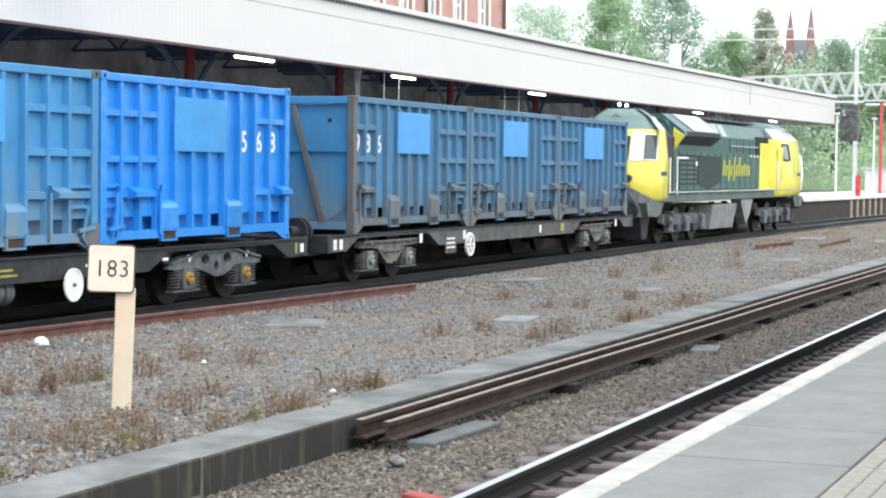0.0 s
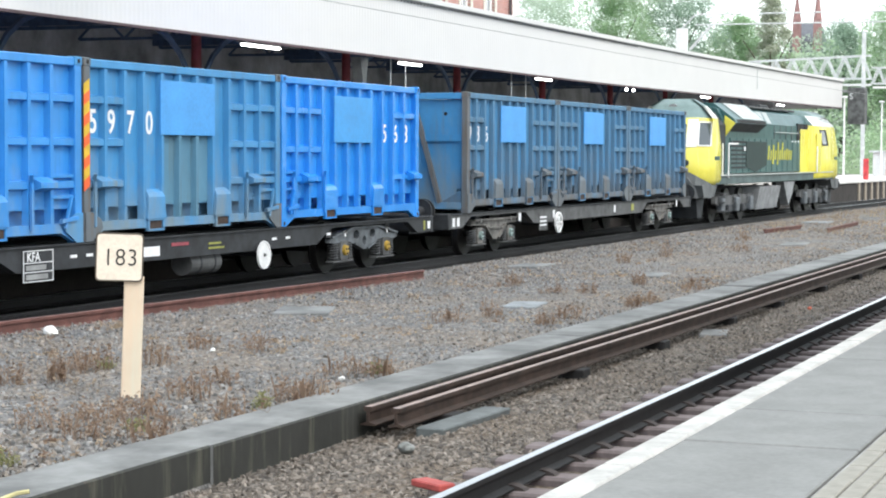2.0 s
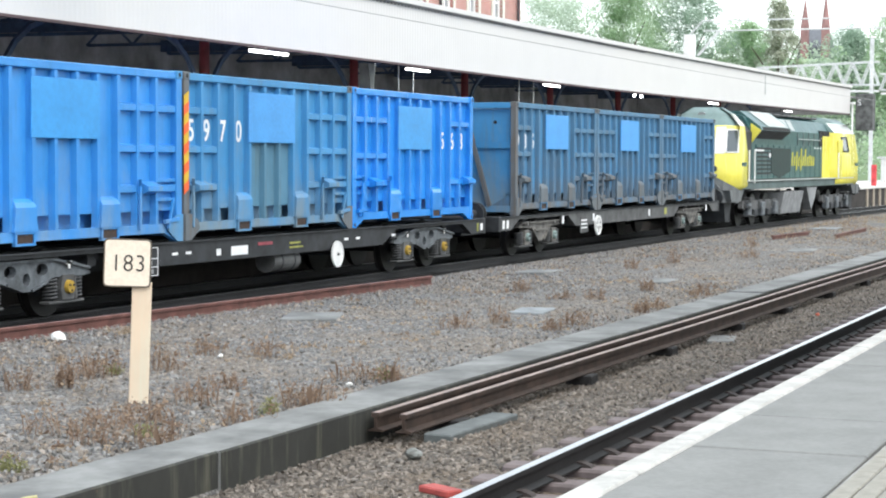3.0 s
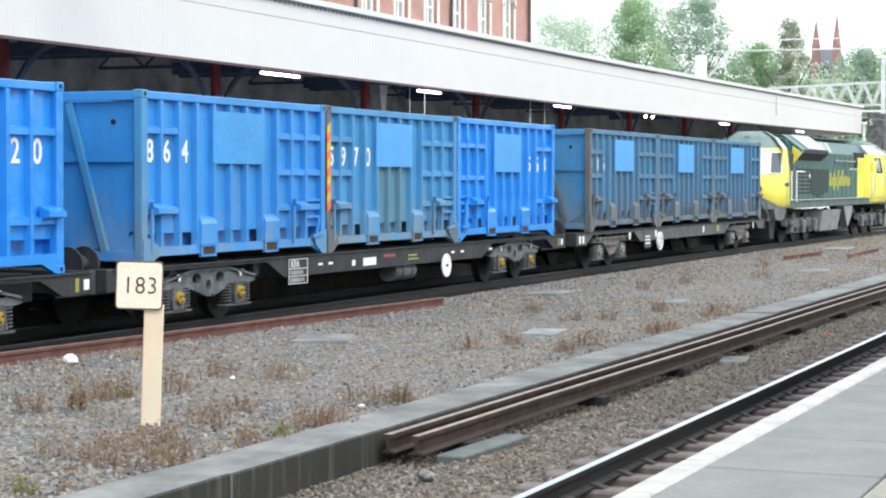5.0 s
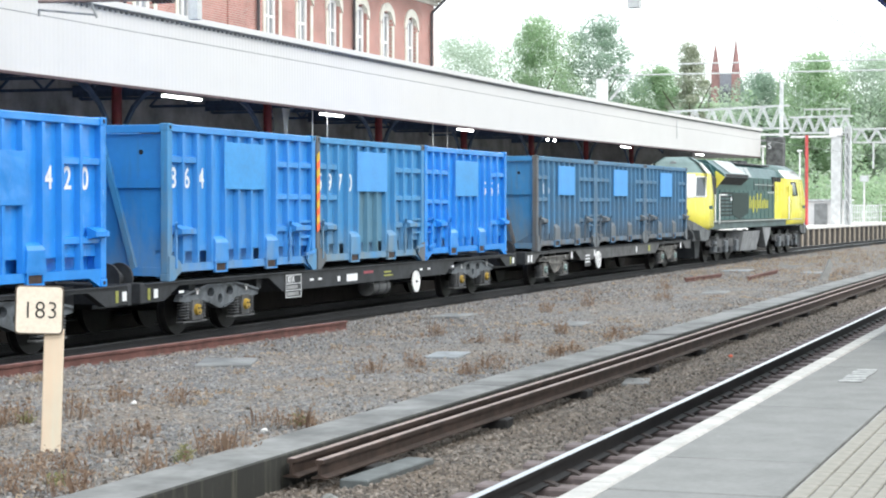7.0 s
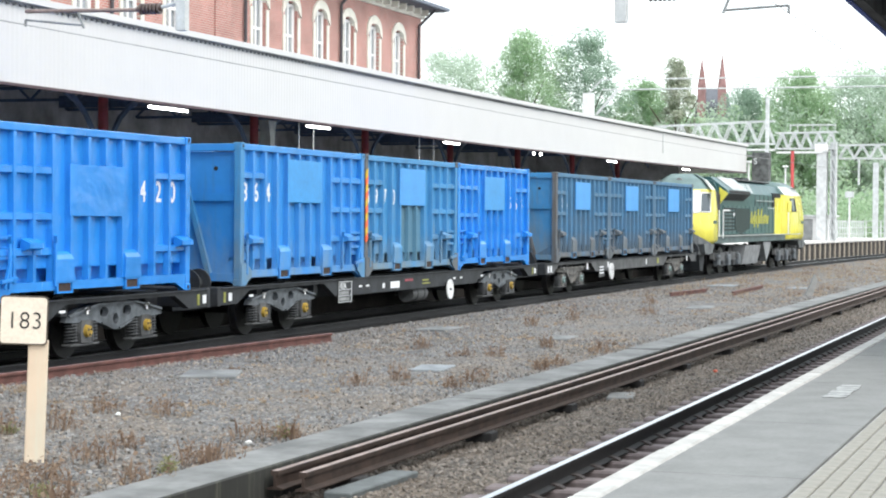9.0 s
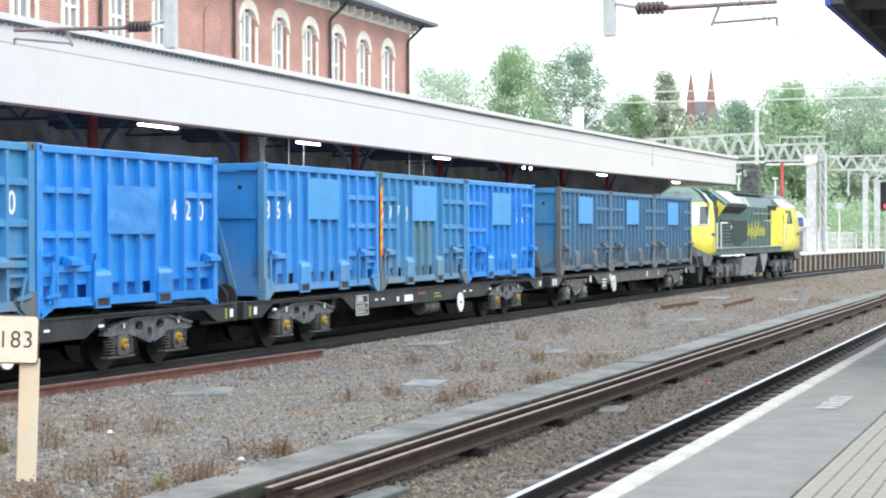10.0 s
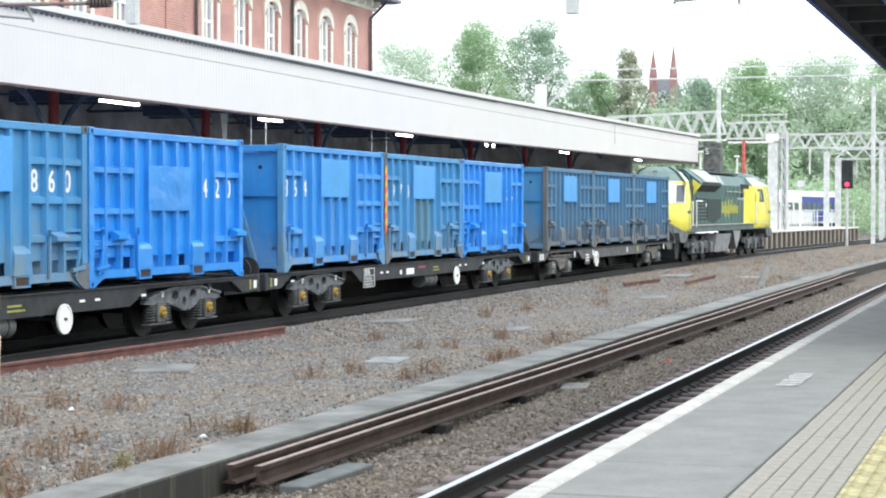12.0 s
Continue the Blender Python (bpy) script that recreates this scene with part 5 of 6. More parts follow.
        for ax in (-1.9, 0, 1.9):
            w = B()
            for s in (-1, 1):
                rod(w, (0, s * 0.69, 0), (0, s * 0.82, 0), 0.53, 0.525, 32)
            rod(w, (0, -1.0, 0), (0, 1.0, 0), 0.1, 0.1, 12)
            for a in range(5):
                c, sn = math.cos(a * 1.2566), math.sin(a * 1.2566)
                rod(w, (0.3 * c, -0.83, 0.3 * sn), (0.3 * c, -0.81, 0.3 * sn), 0.06, 0.06, 8)
            ws = part("wheelset", w, WHEEL, b)
            ws.location = (ax, 0, 0.53)
            WHEELSETS.append((ws, ax, 0.53, 0.53))
    tk = B()
    prism(tk, [(-1.2, 1.08), (1.2, 1.08), (1.05, 0.3), (-1.05, 0.3)], "x", 7.7, 10.9)
    part("fuel_tank", tk, TANK_GREY, t, "dusty pale grey fuel tank")
    sx = B()
    prism(sx, [(11.4, 1.2), (13.2, 1.2), (12.8, 0.75), (12.2, 0.35), (11.8, 0.75)], "y", -1.2, -0.9)
    part("sand_box", sx, TANK_GREY, t)
    rails = B()
    rod(rails, (3.0, -1.28, 1.42), (3.0, -1.28, 2.5), 0.03)
    rod(rails, (3.0, -1.28, 2.5), (4.2, -1.28, 2.5), 0.03)
    part("handrail", rails, DISC_WHITE, t, "white handrail")
    for k in range(4):
        for xs in (2.3, L - 3.35):
            part("step", box(B(), xs, xs + 0.45, -1.33, -1.05, 0.35 + 0.28 * k, 0.39 + 0.28 * k), CHASSIS_GREY, t)
    t.matrix_basis = pose(x, RAIL_FAR, 0)
    ROLLING.append((t, x, 0.0))
    return t


locomotive(51.65)


# ---- passenger unit on the far side of the island platform ----
def unit_track(x):
    return 25.7 + bend(x)


def passenger_unit():
    t = thing("passenger_carriage", "white and blue passenger train carriage passing behind the platform", "train carriage")
    white, blue = plain("white_carriage_paint", (0.75, 0.76, 0.78), 0.4, vary=0.06, scale=1), plain("blue_carriage_paint", (0.03, 0.04, 0.3), 0.4, vary=0.1, scale=1)
    body = B()
    prof = [(-1.3, 1.0), (-1.4, 1.9), (-1.3, 3.2), (-0.8, 3.7), (0.8, 3.7), (1.3, 3.2), (1.4, 1.9), (1.3, 1.0)]
    rings = [[body.verts.new((x, y * k, 1.0 + (z - 1.0) * h)) for y, z in prof] for x, k, h in ((-29.5, 1, 1), (-1.6, 1, 1), (-0.6, 0.93, 0.93), (0, 0.8, 0.62))]
    for a, b in zip(rings, rings[1:]):
        for k in range(8):
            body.faces.new((a[k], a[(k + 1) % 8], b[(k + 1) % 8], b[k]))
    body.faces.new(rings[0])
    body.faces.new(rings[-1])
    part("body", body, white, t, "white carriage body")
    for s in (-1, 1):
        part("window_band", prism(B(), [(s * 1.40, 2.0), (s * 1.425, 1.95), (s * 1.33, 3.25), (s * 1.28, 3.2)], "x", -16, -2.2), blue, t, "dark blue window band")
        part("door_panel", prism(B(), [(s * 1.36, 1.1), (s * 1.375, 1.08), (s * 1.43, 1.9), (s * 1.415, 1.92)], "x", -12.6, -8.4), blue, t, "dark blue lower door panel")
        for k in range(13):
            xw = -29.0 + 2.05 * k
            part("window", prism(B(), [(s * 1.36, 2.0), (s * 1.437, 2.0), (s * 1.393, 2.72), (s * 1.3, 2.72)], "x", xw, xw + 1.25), GLASS, t)
    part("windscreen", prism(B(), [(-0.12, 2.2), (-0.02, 2.15), (-0.52, 3.2), (-0.62, 3.2)], "y", -0.95, 0.95), GLASS, t)
    part("underframe", box(B(), -29, -1, -1.1, 1.1, 0.4, 1.0), CHASSIS, t)
    for xb in (-3.5, -26.5):
        part("bogie", box(B(), xb - 1.4, xb + 1.4, -1.1, 1.1, 0.05, 0.398, 0.05), CHASSIS, t)
    return t


UNIT = passenger_unit()
UNIT_AT = [(0.0, 118.5), (4.0, 122.0), (7.0, 129.0), (9.0, 138.5), (10.0, 147.5), (11.0, 161.0), (12.0, 174.3)]


# ---- things between the tracks ----
def loose_rail(p, q, label, mats, z):
    d = Vector((q[0] - p[0], q[1] - p[1], 0))
    n = max(1, int(d.length / 3))
    path = [(p[0] + d.x * k / n, p[1] + d.y * k / n + 0.012 * math.sin(k * 1.3), z) for k in range(n + 1)]
    t = thing("loose_rail", label, "rail", "loose rails on the ballast")
    part("foot", sweep(B(), [(-0.07, 0.0), (0.07, 0.0), (0.07, 0.012), (0.012, 0.03), (-0.012, 0.03), (-0.07, 0.012)], path), mats[0], t)
    part("web", sweep(B(), [(-0.012, 0.028), (0.012, 0.028), (0.012, 0.117), (-0.012, 0.117)], path), mats[0], t)
    part("head", sweep(B(), [(-0.012, 0.115), (0.012, 0.115), (0.036, 0.122), (0.036, 0.152), (0.03, 0.158), (-0.03, 0.158), (-0.036, 0.152), (-0.036, 0.122)], path, top=(4,)), mats, t, "rail head with a lighter, lit-toned top")
    return t


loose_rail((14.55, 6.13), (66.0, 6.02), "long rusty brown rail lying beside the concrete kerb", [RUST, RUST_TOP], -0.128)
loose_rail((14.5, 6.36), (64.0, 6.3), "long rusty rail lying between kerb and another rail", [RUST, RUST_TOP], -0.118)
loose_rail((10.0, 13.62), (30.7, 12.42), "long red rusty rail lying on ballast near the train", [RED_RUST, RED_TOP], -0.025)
loose_rail((52.2, 11.05), (55.9, 10.75), "short rusty rail piece lying on the ballast", [RED_RUST, RED_RUST], -0.045)
loose_rail((53.8, 9.6), (59.8, 9.75), "short red rusty rail piece on the ballast", [RED_RUST, RED_RUST], -0.045)


def packers():
    me = mesh_of("timber_packer", box(B(), -0.14, 0.14, -0.24, 0.24, 0.0, 0.106, 0.012), SHADED_TIMBER)
    x = 15.6
    while x < 62:
        ob = new("timber_packer", me)
        tagged(ob, "dark timber packer under the loose rails", "packer", "packers under the loose rails")
        ob.matrix_basis = pose(x, 6.22, -0.235, 0, 0, random.uniform(-4, 4))
        x += random.uniform(3.2, 4.6)


packers()


def sign_post():
    t = thing("numbered_sign_post", "cream square sign numbered 183 on a flaking wooden post", "sign")
    bm = B()
    box(bm, -0.085, 0.085, -0.06, 0.06, -0.15, 1.05, 0.008)
    part("post", bm, POST_PAINT, t, "flaking cream painted wooden post")
    plate = B()
    box(plate, -0.335, 0.075, -0.03, 0.0, 0.0, 0.42)
    es = [e for e in plate.edges if abs(e.verts[0].co.y - e.verts[1].co.y) > 0.02]
    bmesh.ops.bevel(plate, geom=es, offset=0.035, segments=3, profile=0.5, affect="EDGES")
    bmesh.ops.translate(plate, verts=plate.verts, vec=(0, -0.062, 1.01))
    s = part("sign_plate", plate, plain("dark_plate_edge", (0.09, 0.07, 0.05), 0.6), t)
    face = B()
    box(face, -0.323, 0.063, -0.097, -0.0925, 1.022, 1.418)
    es = [e for e in face.edges if abs(e.verts[0].co.y - e.verts[1].co.y) > 0.003]
    bmesh.ops.bevel(face, geom=es, offset=0.03, segments=3, profile=0.5, affect="EDGES")
    part("sign_face", face, SIGN_FACE, s)
    for k, ch in enumerate("183"):
        glyphs("figure", ch, 0.21, TEXT_BLACK, s, Matrix.Translation((-0.226 + 0.104 * k, -0.101, 1.15)) @ UPRIGHT @ Matrix.Diagonal((0.92, 1, 1, 1)), bold=-0.0025)
    t.matrix_basis = pose(14.58, 8.66, 0.0, 0, 1.9, -61)


sign_post()


PALE_SLAB = plain("pale_wet_slab", (0.215, 0.235, 0.245), 0.75, vary=0.3, scale=4)


def slab(x, y, lx, ly, turn, z, mat, label):
    bm = B()
    box(bm, -lx / 2, lx / 2, -ly / 2, ly / 2, -0.06, 0.025, 0.012)
    ob = tagged(part("cover_slab", bm, mat), label, "cover slab", "cover slabs in the ballast")
    ob.matrix_basis = pose(x, y, z, 0, 0, turn)


slab(23.4, 11.2, 1.15, 0.75, 20, 0.0, KERB, "flat grey concrete cover slab in the ballast")
slab(25.6, 8.82, 1.0, 0.5, 8, 0.0, PALE_SLAB, "pale flat concrete cover slab among brown weeds")
slab(33.0, 9.0, 1.2, 0.5, 4, 0.0, KERB, "flat grey concrete cover slab in the ballast")
slab(34.8, 11.85, 1.2, 0.6, 0, 0.0, KERB, "flat grey concrete cover slab in the ballast")
slab(15.45, 5.86, 1.5, 0.26, -2, -0.165, plain("grey_slate_slab", (0.1, 0.112, 0.112), 0.7), "grey slate slab beside the loose rails")
slab(24.6, 5.85, 0.8, 0.35, 10, -0.2, KERB, "small pale slab lying in brown ballast")
slab(46.0, 9.0, 1.6, 0.6, 5, 0.0, KERB, "flat grey concrete cover slab in the ballast")
slab(60.5, 8.75, 1.6, 0.7, -10, 0.0, PALE_SLAB, "pale flat cover slab beside the far kerb")
slab(61.6, 11.3, 1.6, 0.8, 0, 0.0, PALE_SLAB, "pale concrete cover slab near the canopy end")


def litter(x, y, z, r, mat, label, name="litter_scrap"):
    bm = B()
    bmesh.ops.create_icosphere(bm, subdivisions=2, radius=r)
    for v in bm.verts:
        v.co *= 0.75 + 0.5 * noise.noise(v.co * 9 / r * 0.1 + Vector((x, y, 0)))
        v.co.z *= 0.6
    ob = tagged(part(name, bm, mat), label, "litter")
    ob.location = (x, y, z + r * 0.35)


PAPER = plain("white_paper", (0.75, 0.75, 0.73), 0.8, vary=0.08)
litter(19.2, 12.5, 0.0, 0.12, PAPER, "crumpled white paper scrap near the red rail")
litter(18.2, 9.8, 0.0, 0.05, PAPER, "small white paper scrap on ballast")
litter(16.4, 7.46, 0.0, 0.045, PAPER, "small white paper scrap beside the kerb")
litter(13.7, 5.68, -0.17, 0.085, plain("grey_lump_stone", (0.2, 0.21, 0.2), 0.85), "grey angular lump of stone on ballast", "stone_lump")
litter(28.3, 5.3, -0.13, 0.05, plain("orange_scrap", (0.6, 0.12, 0.06), 0.7), "small orange plastic scrap on ballast")
plank = B()
box(plank, -0.16, 0.16, -0.07, 0.07, 0, 0.05, 0.01)
tagged(part("red_plank", plank, plain("red_painted_wood", (0.4, 0.07, 0.06), 0.7)), "short red painted piece of wood on ballast", "plank").matrix_basis = pose(12.05, 4.8, -0.14, 0, 0, 60)


hose = B()
pts = [(9.35 + 0.05 * k, 6.62 - 0.02 * (k - 4) ** 2 * 0.4, 0.075 + 0.02 * math.sin(k)) for k in range(9)]
for a, b in zip(pts, pts[1:]):
    rod(hose, a, b, 0.014, 0.014, 6)
tagged(part("cable_end", hose, plain("yellow_cable", (0.55, 0.5, 0.25), 0.6)), "pale yellow cable end lying on the kerb", "cable")


stake = B()
prism(stake, [(-0.1, -0.05), (0.12, -0.05), (0.3, 0.42), (0.2, 0.6), (0.12, 0.4)], "y", -0.05, 0.05)
tagged(part("marker_stake", stake, CONCRETE), "short leaning grey concrete stake beside the kerb", "stake").matrix_basis = pose(55.4, 7.75, 0, 0, 0, -60)


# ---- weeds ----
def weed_bush(x, y, h, w, mat, blades, bm):
    for _ in range(blades):
        a, r = random.uniform(0, 6.283), w * math.sqrt(random.random())
        px, py = x + r * math.cos(a), y + r * math.sin(a)
        hh = h * random.uniform(0.5, 1.25) * (1 - 0.35 * r / w)
        lean = Vector((random.gauss(0, 0.24), random.gauss(0, 0.24), 1)) * hh
        s = Vector((random.uniform(-1, 1), random.uniform(-1, 1), 0)).normalized() * random.uniform(0.002, 0.0045)
        b0 = Vector((px, py, -0.03))
        m = b0 + lean * 0.6 + Vector((random.gauss(0, 0.02), random.gauss(0, 0.02), 0))
        tip = b0 + lean
        bm.faces.new([bm.verts.new(p) for p in (b0 - s, b0 + s, m + s * 1.3, tip, m - s * 1.3)])
        for q in range(3):
            c = b0 + lean * random.uniform(0.4, 1.0)
            d = Vector((random.gauss(0, 1), random.gauss(0, 1), random.gauss(0, 0.6))) * 0.013
            e = Vector((random.gauss(0, 1), random.gauss(0, 1), random.gauss(0, 1))) * 0.008
            bm.faces.new([bm.verts.new(p) for p in (c, c + d - e, c + d * 2, c + d + e)])


WEED_SPOTS = [(18.53, 10.14), (18.46, 9.46), (15.28, 9.88), (16.34, 10.11), (12.68, 8.29), (12.44, 7.78), (13.6, 8.0), (12.41, 7.24), (14.74, 8.19), (15.79, 8.41), (13.76, 7.15), (14.91, 7.25), (16.84, 7.62), (16.85, 7.26), (16.84, 9.68), (14.92, 10.09), (16.02, 10.14), (13.24, 8.11), (23.65, 8.59), (22.9, 7.62), (22.59, 8.8), (23.87, 7.58),
              (36.54, 10.52), (39.08, 10.33), (26.19, 7.4), (26.9, 7.39), (29.76, 7.44), (28.02, 9.18), (28.3, 8.72), (29.51, 10.35), (30.62, 8.52), (14.94, 7.1), (42.0, 9.4), (47.5, 10.6)]
GREEN_SPOTS = [(12.88, 7.6), (14.35, 7.25), (17.08, 7.4), (11.08, 7.56), (16.4, 10.02)]
for k, (x, y) in enumerate(WEED_SPOTS + GREEN_SPOTS):
    bm = B()
    green = k >= len(WEED_SPOTS)
    h = random.uniform(0.12, 0.18) if green else random.uniform(0.2, 0.34)
    weed_bush(0, 0, h, 0.09 if green else random.uniform(0.12, 0.26), None, 26 if green else 42, bm)
    tagged(part("weed_tuft", bm, WEED_GREEN if green else WEED), "small green weed in the ballast" if green else "dry brown weed tuft growing in the ballast", "weed", "weeds in the ballast").location = (x, y, 0)
low, straw = B(), B()
for k in range(1000):
    x, y = 9 + 61 * random.random() ** 1.5, random.uniform(7.05, 12.6)
    if noise.noise((x * 0.45, y * 0.7, 3.1)) < 0.04:
        continue
    weed_bush(x, y + bend(x), random.uniform(0.03, 0.11), random.uniform(0.05, 0.28), None, 9, low if k % 3 == 0 else straw)
for k in range(420):
    x, y = random.uniform(52, 118), random.uniform(7.1, 12.7)
    weed_bush(x, y + bend(x), random.uniform(0.08, 0.24), random.uniform(0.15, 0.5), None, 12, low if k % 3 == 0 else straw)
tagged(part("sparse_weeds", low, WEED), "thin dry weeds scattered over the ballast", "weeds", kind="stuff")
tagged(part("straw_mats", straw, STRAW), "low mats of pale dry straw on the ballast", "weeds", kind="stuff")


# ---- loose stones of the near ballast ----
def stones(name, spans, count, mats, label, base, size):
    shapes = []
    for k in range(14):
        bm = B()
        bmesh.ops.create_icosphere(bm, subdivisions=1, radius=1)
        for v in bm.verts:
            v.co *= 1 + 1.1 * noise.noise(v.co * 1.3 + Vector((k * 7.1, 0, 0)))
            v.co.z *= 0.6
        bm.verts.ensure_lookup_table()
        shapes.append(([v.co.copy() for v in bm.verts], [[v.index for v in f.verts] for f in bm.faces]))
        bm.free()
    verts, faces, mi = [], [], []
    for _ in range(count):
        x0, x1, y0, y1 = spans
        u = random.random() ** 1.6
        x, y = x0 + (x1 - x0) * u, random.uniform(y0, y1)
        vs, fs = random.choice(shapes)
        r = random.uniform(*size)
        m = Matrix.Translation((x, y + bend(x), base(y) + r * 0.2)) @ Euler((random.uniform(0, 6), random.uniform(0, 6), random.uniform(0, 6))).to_matrix().to_4x4() @ Matrix.Diagonal((r * random.uniform(0.8, 1.4), r, r, 1))
        o = len(verts)
        verts += [m @ v for v in vs]
        faces += [[o + i for i in f] for f in fs]
        mi += [random.randrange(len(mats))] * len(fs)
    me = bpy.data.meshes.new(name)
    me.from_pydata([tuple(v) for v in verts], [], faces)
    for m in mats:
        me.materials.append(m)
    me.polygons.foreach_set("material_index", mi)
    tagged(new(name, me), label, "ballast", kind="stuff")


STONE_A = leaf_mat("brown_stones", (0.065, 0.055, 0.047), (0.27, 0.235, 0.2), False)
STONE_B = leaf_mat("grey_stones", (0.13, 0.13, 0.13), (0.285, 0.28, 0.27), False)
STONE_C = leaf_mat("buff_stones", (0.165, 0.143, 0.12), (0.31, 0.272, 0.235), False)
stones("near_ballast_stones", (9, 60, 4.5, 6.5), 21000, [STONE_A], "loose brown ballast stones beside the near track", lambda y: -0.27 + 0.0176 * (y - 1.9) if y < 5.3 else -0.21 + 0.04 * (y - 5.3) if y < 5.8 else -0.19 - 0.25 * (y - 5.8) if y < 5.98 else -0.235, (0.007, 0.024))
stones("middle_ballast_stones", (10, 62, 7.08, 13.2), 36000, [STONE_B, STONE_B, STONE_B, STONE_C, STONE_C, STONE_A], "loose grey ballast stones between the tracks", lambda y: -0.008, (0.008, 0.024))


# ---- station building behind the canopy ----
def station_building():
    t = thing("station_building", "red brick Victorian station building with cream arched windows", "building")
    y, x0, x1, z0, z1 = 27.0, 30.0, 76.6, 5.0, 10.5
    wins = [34.4, 37.15, 39.9, 42.65, 45.4, 48.1, 50.85, 53.6, 60.0, 62.75, 65.5, 68.25, 71.0, 73.8]
    hw, sill, head = 0.56, 7.2, 9.55
    wall = B()
    edges = [x0] + [e for w in wins for e in (w - hw, w + hw)] + [x1]
    for a, b in zip(edges[::2], edges[1::2]):
        box(wall, a, b, y, y + 0.4, z0, z1)
    for w in wins:
        box(wall, w - hw, w + hw, y, y + 0.4, z0, sill)
        box(wall, w - hw, w + hw, y, y + 0.4, head + 0.18, z1)
    part("front_wall", wall, BRICK, t, "red brick wall")
    part("side_wall", box(B(), x1 - 0.4, x1, y + 0.4, y + 11.6, z0 - 4, z1), BRICK, t)
    part("back_wall", box(B(), x0, x1, y + 11.6, y + 12, z0 - 4, z1), BRICK, t)
    part("end_wall", box(B(), x0, x0 + 0.4, y + 0.4, y + 11.6, z0 - 4, z1), BRICK, t)
    for w in wins:
        win = part("window", box(B(), w - hw + 0.03, w + hw - 0.03, y + 0.2, y + 0.22, sill + 0.05, head + 0.17), PANE, t)
        fr = B()
        for a, b in ((w - hw, w - hw + 0.3), (w + hw - 0.18, w + hw), (w - 0.06, w + 0.06)):
            box(fr, a, b, y + 0.12, y + 0.19, sill, head + 0.17)
        for z in (sill, 8.5, head + 0.02):
            box(fr, w - hw + 0.3, w + hw - 0.18, y + 0.125, y + 0.185, z, z + 0.1)
        part("window_frame", fr, PVC, win)
        for a in (w - hw - 0.2, w + hw + 0.002):
            part("jamb", box(B(), a, a + 0.198, y - 0.04, y - 0.002, sill, head - 0.34), CREAM, win, "cream stone window jamb")
        part("sill", box(B(), w - hw - 0.1, w + hw + 0.1, y - 0.08, y + 0.1, sill - 0.14, sill - 0.002), CREAM, win)
        ar = B()
        n = 10
        inner = [(w + hw * math.cos(math.pi * k / n), head - 0.08 + 0.3 * math.sin(math.pi * k / n)) for k in range(n + 1)]
        outer = [(w + (hw + 0.26) * math.cos(math.pi * k / n), head - 0.12 + 0.66 * math.sin(math.pi * k / n)) for k in range(n + 1)]
        prism(ar, inner + [(outer[-1][0], outer[-1][1] - 0.2), *outer[::-1], (outer[0][0], outer[0][1] - 0.2)], "y", y - 0.06, y + 0.1)
        part("arched_head", ar, CREAM, win, "cream stone arched window head")
    bl = B()
    pts = [(56.5, 6), (57.85, 6), (57.85, 9.2)] + [(57.175 + 0.675 * math.cos(math.pi * k / 8), 9.2 + 0.36 * math.sin(math.pi * k / 8)) for k in range(9)]
    prism(bl, pts, "y", y - 0.05, y - 0.002)
    part("blind_arch", bl, BRICK, t)
    part("cornice", box(B(), x0, x1 + 0.2, y - 0.12, y + 0.42, z1 + 0.0, z1 + 0.34), CREAM, t, "cream cornice")
    k = x0 + 0.4
    while k < x1:
        part("bracket", box(B(), k - 0.09, k + 0.09, y - 0.42, y - 0.122, z1 + 0.1, z1 + 0.34), CREAM, t)
        k += 0.9
    part("eaves", box(B(), x0, x1 + 0.9, y - 0.8, y + 12.8, z1 + 0.345, z1 + 0.45), plain("dark_eaves", (0.06, 0.07, 0.09), 0.6), t)
    part("gutter", box(B(), x0, x1 + 1.0, y - 0.95, y - 0.802, z1 + 0.38, z1 + 0.53, 0.02), plain("grey_gutter", (0.12, 0.14, 0.18), 0.5), t)
    rf = B()
    a = [rf.verts.new(p) for p in ((x0, y - 0.8, z1 + 0.452), (x1 + 0.9, y - 0.8, z1 + 0.452), (x1 + 0.9, y + 12.8, z1 + 0.452), (x0, y + 12.8, z1 + 0.452), (x0, y + 6, z1 + 3.6), (x1 - 6, y + 6, z1 + 3.6))]
    for f in ((0, 1, 5, 4), (1, 2, 5), (2, 3, 4, 5), (3, 0, 4), (3, 2, 1, 0)):
        rf.faces.new([a[i] for i in f])
    part("roof", rf, SLATE, t, "grey slate hipped roof")
    for xp in (49.5, 58.7, 67.3, 76.05):
        dp = B()
        rod(dp, (xp, y - 0.1, z0), (xp, y - 0.1, z1 - 0.35), 0.06)
        rod(dp, (xp, y - 0.1, z1 - 0.35), (xp + 0.25, y - 0.75, z1 + 0.35), 0.06)
        part("drainpipe", dp, plain("dark_drainpipe", (0.06, 0.055, 0.06), 0.5), t)


station_building()


